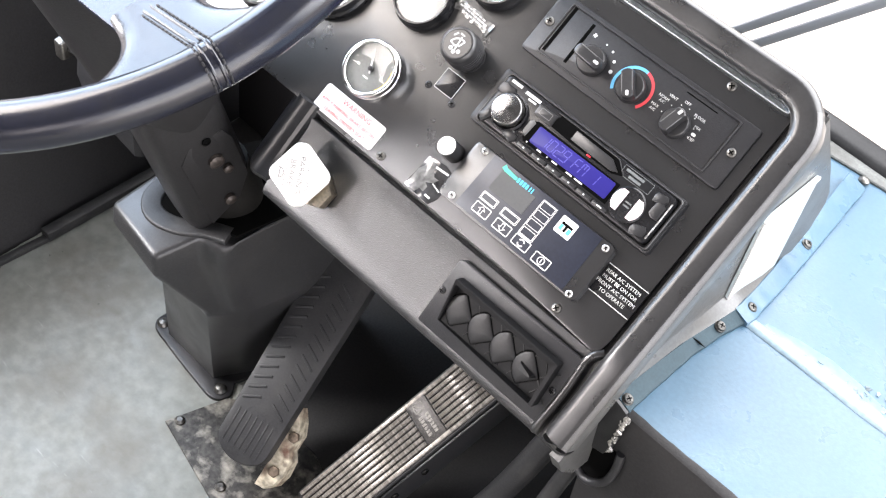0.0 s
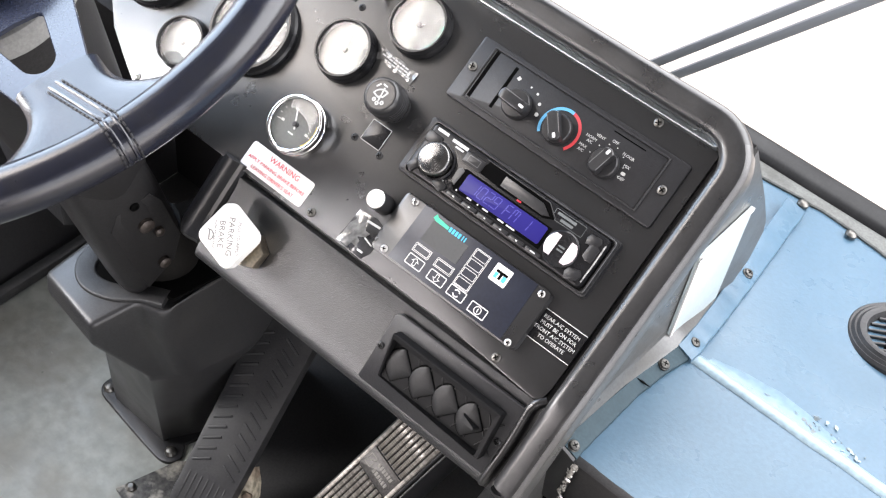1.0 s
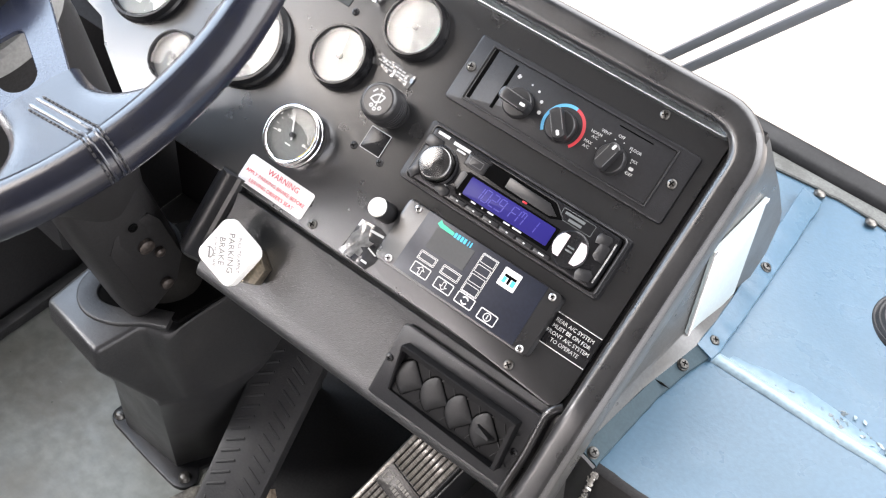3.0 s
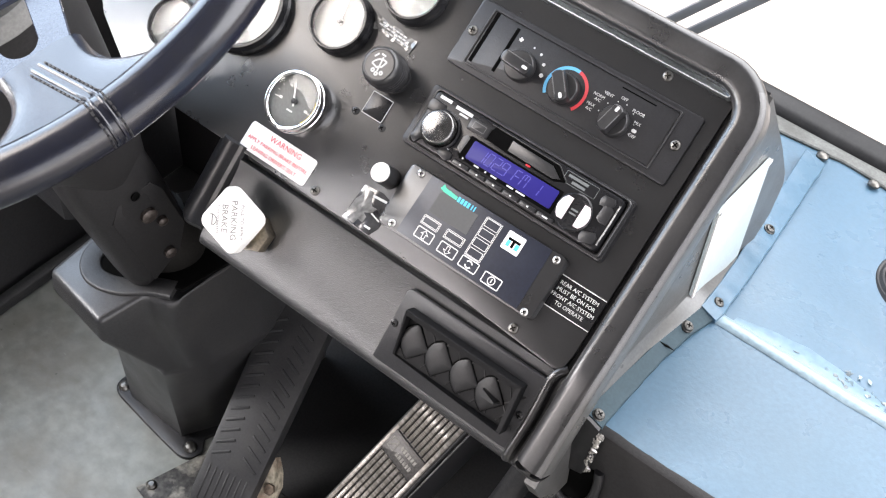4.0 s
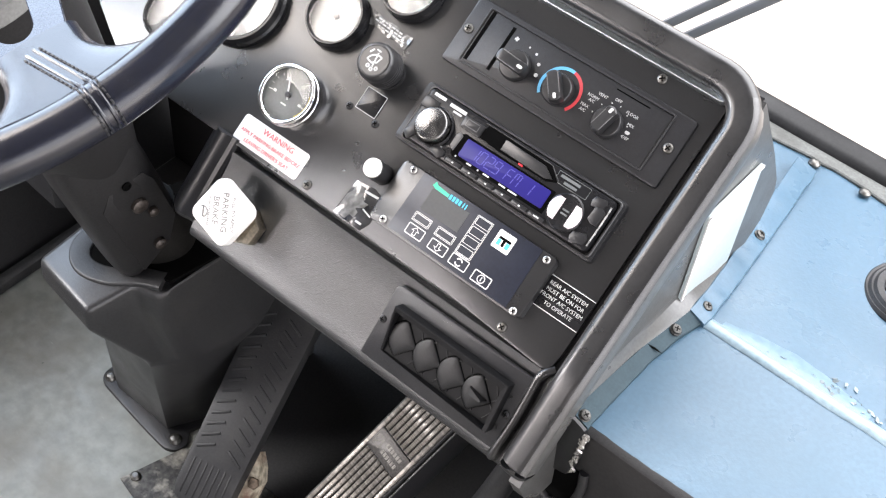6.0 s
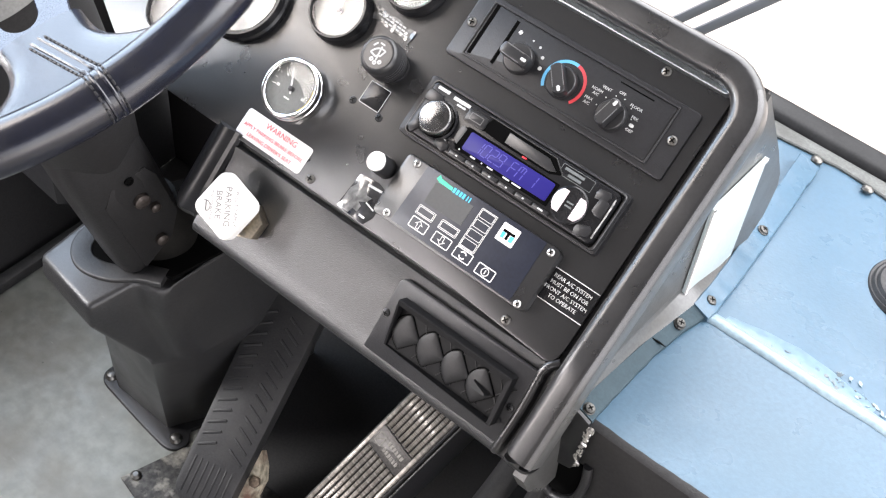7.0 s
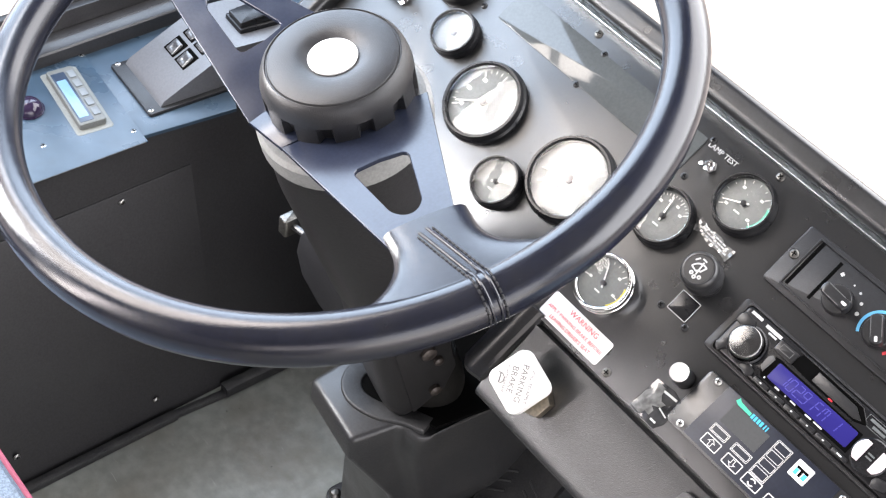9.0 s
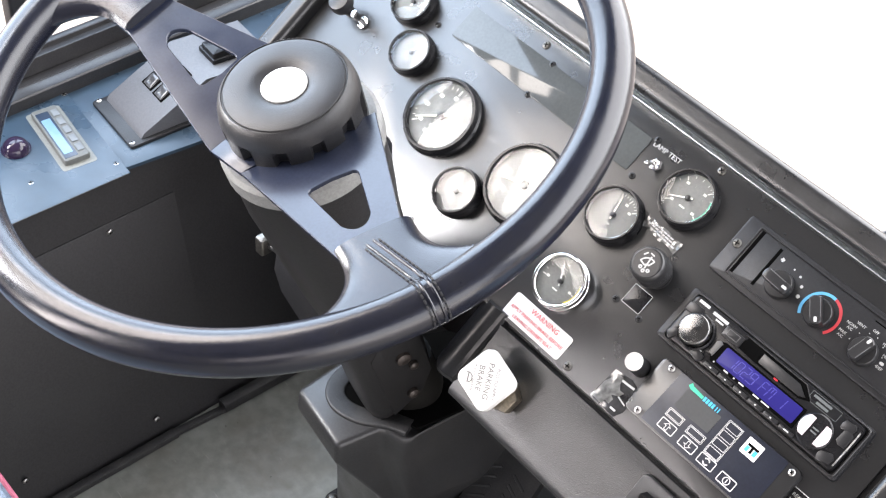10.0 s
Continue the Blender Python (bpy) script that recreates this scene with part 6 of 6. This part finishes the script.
# window sill rails and post
SILL = material("dusty_black_sill", (0.022, 0.021, 0.022), 0.34, grain=0.2, stain=0.5, stain_size=25, stain_colour=(0.04, 0.039, 0.038), bump=0.2, bump_size=300)
for outline in ([(-0.7820, 0.386), (-0.7820, 0.4060), (-0.7835, 0.4078), (-0.7970, 0.4082), (-0.7985, 0.4092), (-0.8000, 0.4082), (-0.8112, 0.4085), (-0.8120, 0.386)],
                [(-0.8125, 0.370), (-0.8125, 0.4275), (-0.8135, 0.4295), (-0.8150, 0.4298), (-0.8235, 0.4290), (-0.8245, 0.4335), (-0.8260, 0.4345), (-0.8335, 0.4345), (-0.8345, 0.4330), (-0.8345, 0.370)]):
    bm = bmesh.new()
    loft(bm, [[(x, y, z) for x, z in outline] for y in (-1.4, -0.7, -0.2, 0.40)], True, True)
    structure("window_rail", bm, SILL, "black rail of the driver's window sill", "window frame")
bm = bmesh.new()
slab(bm, rect(-0.8480, -0.170, 0.026, 0.023, 0.005), 0.40, 1.52, 0.0)
structure("window_post", bm, BLACK, "black upright post in the driver's window", "window frame")

# panel screws and board lines on the left wall
for (x, y, z) in ((-0.6240, -0.202, 0.318), (-0.569, -0.203, 0.032), (-0.572, -0.379, 0.050), (-0.60, -0.60, 0.2)):
    ob = new("wall_screw", SCREW_SMALL)
    ob.matrix_basis = pose(x, y, z, 0, 100.5, 0) @ Matrix.Diagonal((1.2, 1.2, 1.2, 1))
    tagged(ob, "small steel screw in the black side board", "screw", "side board screws")
bm = bmesh.new()
sweep(bm, [(-0.560, -1.1, 0.004), (-0.556, -0.185, 0.004)], rect(0, 0, 0.012, 0.010, 0.002, 2))
sweep(bm, [(-0.553, -0.118, 0.008), (-0.548, 0.10, 0.008)], rect(0, 0, 0.016, 0.016, 0.003, 2))
sweep(bm, [(-0.557, -0.185, 0.003), (-0.552, -0.118, 0.003)], rect(0, 0, 0.010, 0.008, 0.002, 2))
structure("baseboard", bm, RUBBER, "black rubber edging along the side board's foot", "baseboard")

# ---- driver's seat ----
FABRIC = material("blue_grey_seat_fabric", (0.13, 0.17, 0.22), 0.85, grain=0.35, grain_size=500, bump=0.8, bump_size=900)
seat = thing("driver_seat", "blue-grey fabric driver's seat with pink piping", "seat", pose(-0.29, -0.72, 0.0))
bm = bmesh.new()
slab(bm, rect(0, 0, 0.50, 0.485, 0.05, 6), 0.33, 0.455, 0.03)
cushion = part("cushion", bm, FABRIC, seat)
bm = bmesh.new()
sweep(bm, [(x, y, 0.430) for x, y in rect(0, 0, 0.498, 0.483, 0.05, 6)], disc(0, 0, 0.003, 8), closed=True)
part("piping", bm, material("pink_piping", (0.3, 0.06, 0.1), 0.7), cushion, "pink piping")
bm = bmesh.new()
slab(bm, rect(0, 0, 0.30, 0.30, 0.02), 0.0, 0.33, 0.01)
part("pedestal", bm, SATIN, seat)

# ---- right flank: flange, pale plate, shelf details ----
FLANGE = material("blue_grey_painted_flange", (0.030, 0.054, 0.066), 0.48, spec=0.14, grain=0.1, stain=0.6, stain_size=38, stain_colour=(0.036, 0.060, 0.073), bump=0.5, bump_size=110)
flange_ob = thing("flange_strip", "blue-grey painted flange strip screwed along the console's foot", "flange")


def flange_piece(points, lift):
    """A narrow sloping strip between its inner and outer edges."""
    b = bmesh.new()
    inner = smooth_path([(xi, y, z) for xi, xo, y, z in points], 14)
    outer = smooth_path([(xo, y, z) for xi, xo, y, z in points], 14)
    for p, q in zip(inner, outer):
        p.z += 0.0013 * noise.noise((p.y * 45, 2, 0))
        q.z += 0.0012 * noise.noise((p.y * 70, 7, 0))
        q.x += 0.0014 * noise.noise((p.y * 55, 4, 0))
    rows = [[(a.x - 0.002, a.y, a.z + 0.001), (a.x - 0.001, a.y, a.z + 0.0085 + lift), (a.x, a.y, a.z + 0.0090 + lift), (o.x - 0.0012, o.y, o.z + 0.0030 + lift), (o.x, o.y, o.z + 0.0022 + lift), (o.x, o.y, o.z - 0.001)] for a, o in zip(inner, outer)]
    loft(b, rows, True, True)
    return b


part("lower_piece", flange_piece([(0.2135, 0.2285, -0.058, 0.4625), (0.2145, 0.2275, -0.02, 0.462), (0.2165, 0.2275, 0.02, 0.4615), (0.2195, 0.2305, 0.06, 0.4610), (0.2245, 0.2375, 0.092, 0.4598)], 0.0), FLANGE, flange_ob)
part("upper_piece", flange_piece([(0.2235, 0.2385, 0.086, 0.4602), (0.2225, 0.2375, 0.103, 0.4575), (0.2145, 0.2305, 0.16, 0.4455), (0.2030, 0.2215, 0.22, 0.4330), (0.1800, 0.2010, 0.352, 0.4060)], 0.0012), BLUE, flange_ob, "pale blue painted piece")
bm = bmesh.new()
slab(bm, [(-0.007, -0.0006), (0.0, -0.0011), (0.0075, 0.0), (0.0, 0.0008)], 0, 0.0006, 0, pose(0.2235, 0.036, 0.4675, 0, 22, 14))
part("slit", bm, DEEP, flange_ob, "dark slit torn in the strip")
for x, y, z, tilt in ((0.2210, -0.0525, 0.4680, 0), (0.2255, 0.0630, 0.4672, 0), (0.2300, 0.1020, 0.4640, -6), (0.2130, 0.2200, 0.4400, -11.5)):
    bm = bmesh.new()
    lathe(bm, [(0.0052, -0.002), (0.0052, 0.0006), (0.0044, 0.0011), (0.0038, 0.0026), (0.002, 0.0032)], 20, cap1=True)
    slab(bm, rect(0, 0, 0.0046, 0.0010), 0.0028, 0.0034, 0, None, 1)
    slab(bm, rect(0, 0, 0.0010, 0.0046), 0.0028, 0.0034, 0, None, 1)
    ob = part("flange_screw", bm, [DULL_STEEL, DEEP], m=pose(x, y, z, tilt, 22, 0) @ pose(0, 0, 0, 0, 0, 400 * y))
    tagged(ob, "dull steel washer-head screw in the flange", "screw", "flange screws")
for x, y in ((0.192, 0.366), (0.247, 0.3655), (0.330, 0.366), (0.420, 0.366)):
    bm = bmesh.new()
    lathe(bm, [(0.0060, -0.001), (0.0060, 0.001), (0.004, 0.003), (0.002, 0.0038)], 18, cap1=True)
    ob = part("shelf_screw", bm, STEEL, m=pose(x, y, 0.392 + (0.41 - y) * 0.203 + 0.0035, -11.5))
    tagged(ob, "dull steel screw at the shelf's front edge", "screw", "shelf screws")
bm = bmesh.new()
rows_ = []
for k in range(121):
    x = 0.10 + 1.3 * k / 120
    y0 = 0.3715 + 0.0035 * math.sin(x * 38) - 0.004 * max(0, 1 - abs((x - 0.192) % 0.085 - 0.0) / 0.012)
    z0 = 0.4545 - (y0 - 0.103) * 0.2036
    rows_.append([(x, y0, z0 - 0.001), (x, y0, z0 + 0.0022), (x, y0 + 0.0015, z0 + 0.0030), (x, 0.395, 0.3990), (x, 0.395, 0.394)])
loft(bm, rows_, True, True)
structure("trim_windshield", bm, material("dull_metal_trim", (0.12, 0.125, 0.118), 0.45, spec=0.3, grain=0.2, stain=0.7, stain_size=30, stain_colour=(0.045, 0.043, 0.038)), "dull metal retaining strip along the windshield's foot", "trim")
# Pale peeling paint; along the ridge its tone also paints the highlight
PEEL = material("peeling_paint_and_ridge_highlight", (0.235, 0.325, 0.375), 0.30, grain=0.12, grain_size=200, bump=0.8, bump_size=160)
bm = bmesh.new()
n = 60
rng = random.Random(4)
topv, lowv, patch = [], [], []
for k in range(n + 1):
    x = 0.232 + 0.9 * k / n
    wob = noise.noise((x * 30, 0, 0)) * 0.003
    big = 0.024 * max(0, 1 - abs(x - 0.315) / 0.075) ** 0.5 * (0.8 + 0.4 * noise.noise((x * 60, 3, 0))) if 0.235 < x < 0.40 else 0.0
    yf = 0.099 + 0.0025 + wob * 0.5
    yp = yf + 0.001 + big
    yb = 0.088 - 0.001 + wob * 0.6
    topv.append((x, yf, 0.4545 - (yf - 0.103) * 0.2036 + 0.0009))
    lowv.append((x, yb, 0.4585 + 0.0008))
    if big > 0.002:
        patch.append((x, yf - 0.0015, yp))
mid = [(x, 0.0955, 0.4572 + 0.0026) for x, _, _ in topv]
loft(bm, [[(x, y - 0.0006, z - 0.002) for x, y, z in lowv], lowv, mid, topv, [(x, y + 0.0006, z - 0.002) for x, y, z in topv]], closed=False)
tagged(part("sealant_highlight", bm, PEEL, sharp=80), "pale blue sealant bead along the shelf's ridge, lightened as its highlight", "sealant")
bm = bmesh.new()
fall = lambda y: 0.4545 - (y - 0.103) * 0.2036
rows_ = [[(x, a, fall(a) + 0.0002), (x, a, fall(a) + 0.0009), (x, b - 0.001, fall(b) + 0.0009), (x, b, fall(b) + 0.0001)] for x, a, b in patch]
loft(bm, rows_, True, True)
tagged(part("lifted_paint", bm, material("lifted_paint_skin", (0.135, 0.22, 0.285), 0.28, grain=0.12, grain_size=150, bump=0.6, bump_size=120)), "lifted patch of pale blue paint beside the ridge", "paint patch")
bm = bmesh.new()
for k in range(34):
    x, y = 0.352 + rng.gauss(0, 0.016), 0.1125 + rng.gauss(0, 0.0045)
    if k % 5 == 0:
        x, y = rng.uniform(0.26, 0.40), rng.uniform(0.104, 0.112)
    z = 0.4545 - (y - 0.103) * 0.2036 + 0.0009
    s = rng.uniform(0.0008, 0.0034)
    slab(bm, [(s * math.cos(a) * rng.uniform(0.3, 1.5), s * 0.5 * math.sin(a) * rng.uniform(0.4, 1.4)) for a in np.linspace(0, 2 * math.pi, 8)[:-1]], 0, 0.0004, 0, pose(x, y, z, -11.5 + rng.uniform(-16, 16), rng.uniform(-16, 16), rng.uniform(0, 180)), k % 2)
tagged(part("paint_flakes", bm, [PEEL, material("bare_primer", (0.12, 0.15, 0.165), 0.4, grain=0.2)]), "flakes of peeling paint on the blue shelf", "paint flakes", kind="stuff")

plate_ob = thing("acrylic_plate", "pale frosted plastic plate leaning on the console's side", "plate")
bm = bmesh.new()
q = [(0.172, 0.566), (0.094, 0.567), (0.082, 0.461), (0.160, 0.459)]
loft(bm, [[(0.2112, y, z) for y, z in q], [(0.2135, y, z) for y, z in q], [(0.2140, y + (0.127 - y) * 0.03, z + (0.513 - z) * 0.03) for y, z in q]], True, True)
part("sheet", bm, PALE, plate_ob)
bm = bmesh.new()
for a, b in ((0, 1), (1, 2)):
    (y0, z0), (y1, z1) = q[a], q[b]
    d = Vector((y1 - y0, z1 - z0)).normalized()
    n = Vector((-d.y, d.x)) * 0.0032
    o4 = [(y0, z0), (y1, z1), (y1 + n.x, z1 + n.y), (y0 + n.x, z0 + n.y)]
    loft(bm, [[(0.2138, y, z) for y, z in o4], [(0.2150, y, z) for y, z in o4]], True, True)
part("edge_band", bm, WHITE, plate_ob, "white edge of the plate")

defrost = thing("defroster_outlet", "round black ribbed defroster outlet in the blue shelf", "air outlet", pose(0.352, 0.268, 0.4215, -11.5, 0, 35))
bm = bmesh.new()
lathe(bm, [(0.052, 0.0)] + [(0.0515 - 0.0022 * k - 0.0004 * (k % 2), 0.004 + 0.0016 * (k % 2) + 0.0008 * k) for k in range(7)] + [(0.034, 0.009), (0.031, 0.002)], 56)
part("ring", bm, RUBBER, defrost, "ribbed black ring")
# Flat black disc stands for the shade down the well
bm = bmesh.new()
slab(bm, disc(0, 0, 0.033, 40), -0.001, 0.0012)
part("well_shade", bm, DEEP, defrost)
for k in range(-3, 4):
    bm = bmesh.new()
    half = math.sqrt(0.032 ** 2 - (0.0088 * k) ** 2)
    slab(bm, rect(0, 0, 2 * half, 0.0022), 0.001, 0.006, 0.0004, pose(0, 0.0088 * k, 0, 20))
    part("slat", bm, SATIN, defrost)
bm = bmesh.new()
slab(bm, rect(0, 0, 0.003, 0.062), 0.002, 0.007, 0.0004)
part("bar", bm, SATIN, defrost)

# the flange's torn end, folded down over the board's edge
flap = thing("folded_flap", "black folded end of the flange strip with a chipped bare edge", "flap")
bm = bmesh.new()
edge = [(0.2112, 0.4735), (0.2210, 0.4700), (0.2290, 0.4662), (0.2310, 0.4500), (0.2300, 0.4300), (0.2262, 0.4080), (0.2215, 0.3990), (0.2130, 0.3960), (0.2040, 0.3930), (0.2050, 0.4150), (0.2085, 0.4400)]
bulge = lambda z: -0.0628 - 0.0030 * math.sin(math.pi * max(0.0, min(1.0, (z - 0.39) / 0.078)))
loft(bm, [[(x, -0.0600, z) for x, z in edge], [(x, bulge(z), z) for x, z in edge], [(x + (0.217 - x) * 0.10, bulge(z) - 0.0014, z + (0.43 - z) * 0.08) for x, z in edge]], True, True)
part("sheet", bm, LIPEND, flap, sharp=50)
bm = bmesh.new()
rng = random.Random(8)
for k in range(30):
    z = 0.4080 + 0.056 * (k / 29) ** 0.8
    x = 0.2262 + 0.0052 * (z - 0.408) / 0.05
    w = rng.uniform(0.0008, 0.0028)
    pts = [(w * math.cos(a) * rng.uniform(0.5, 1.3), w * 1.3 * math.sin(a) * rng.uniform(0.5, 1.3)) for a in np.linspace(0, 2 * math.pi, 8)[:-1]]
    slab(bm, pts, 0, 0.0016, 0.0004, pose(x + rng.uniform(-0.0022, 0.0010), bulge(z) + 0.0004, z, 90 + rng.uniform(-25, 25), rng.uniform(-25, 25), 0))
tagged(part("chips", bm, material("bare_chipped_metal", (0.50, 0.48, 0.45), 0.32, metal=0.7, grain=0.5, grain_size=400), flap, "bright chips along the torn edge"), kind="stuff")
pocket = thing("board_lip", "bulged black lip of the board under the torn flap", "board edge")
bm = bmesh.new()
sweep(bm, smooth_path([(0.2045, -0.0625, 0.3520), (0.2130, -0.0645, 0.3500), (0.2240, -0.0650, 0.3560), (0.2340, -0.0645, 0.3720), (0.2375, -0.0635, 0.3950), (0.2365, -0.0620, 0.4150)], 6), disc(0, 0, 0.0040, 12), up=(0, 1, 0))
part("lip", bm, BLACK, pocket)
# Black sheet painting the shade behind the lip
bm = bmesh.new()
slab(bm, [(0.2050, 0.3530), (0.2240, 0.3570), (0.2330, 0.3720), (0.2350, 0.4100), (0.2050, 0.4100)], 0.0600, 0.0622, 0, pose(0, 0, 0, 90))
part("gap", bm, DEEP, pocket)
bm = bmesh.new()
slab(bm, [(0.2010, 0.3700), (0.2080, 0.3790), (0.2100, 0.3770), (0.2060, 0.3690), (0.1985, 0.3600), (0.1940, 0.3580)], 0.0650, 0.0662, 0.0004, pose(0, 0, 0, 90))
part("torn_edge", bm, bpy.data.materials["bare_chipped_metal"], pocket, "pale torn edge")

# left-hand knobs on the panel
knob = thing("vent_knob", "black push knob at the panel's far end", "knob", on_face(-0.5215, 0.0655))
bm = bmesh.new()
lathe(bm, [(0.006, 0), (0.006, 0.012), (0.012, 0.014), (0.013, 0.02), (0.011, 0.026), (0.004, 0.0275)], 28, cap1=True)
part("cap", bm, SATIN, knob)
knob = thing("toggle_switch", "small pale-tipped toggle switch at the panel's far end", "switch", on_face(-0.4965, 0.0648))
bm = bmesh.new()
slab(bm, disc(0, 0, 0.007, 6), 0, 0.003, 0.0006)
lathe(bm, [(0.0028, 0.003), (0.003, 0.012), (0.005, 0.018), (0.004, 0.023), (0.002, 0.024)], 18, cap1=True)
part("lever", bm, CHROME, knob)

# wiper arms beyond the glass
for k, (x0, z0) in enumerate(((-0.1355, 0.2200), (-0.1030, 0.2220))):
    w = thing("windshield_wiper", "grey windshield wiper arm outside the glass", "wiper", group="windshield wipers")
    d = Vector((0.198, 0.0, 0.240)).normalized()
    p0 = Vector((x0, 0.60, z0))
    bm = bmesh.new()
    sweep(bm, [tuple(p0 - d * 0.16), tuple(p0 + d * 0.75)], rect(0, 0, 0.012, 0.010, 0.003, 2), up=(0, 1, 0))
    part("rod", bm, material("grey_wiper_metal", (0.22, 0.23, 0.24), 0.5), w)
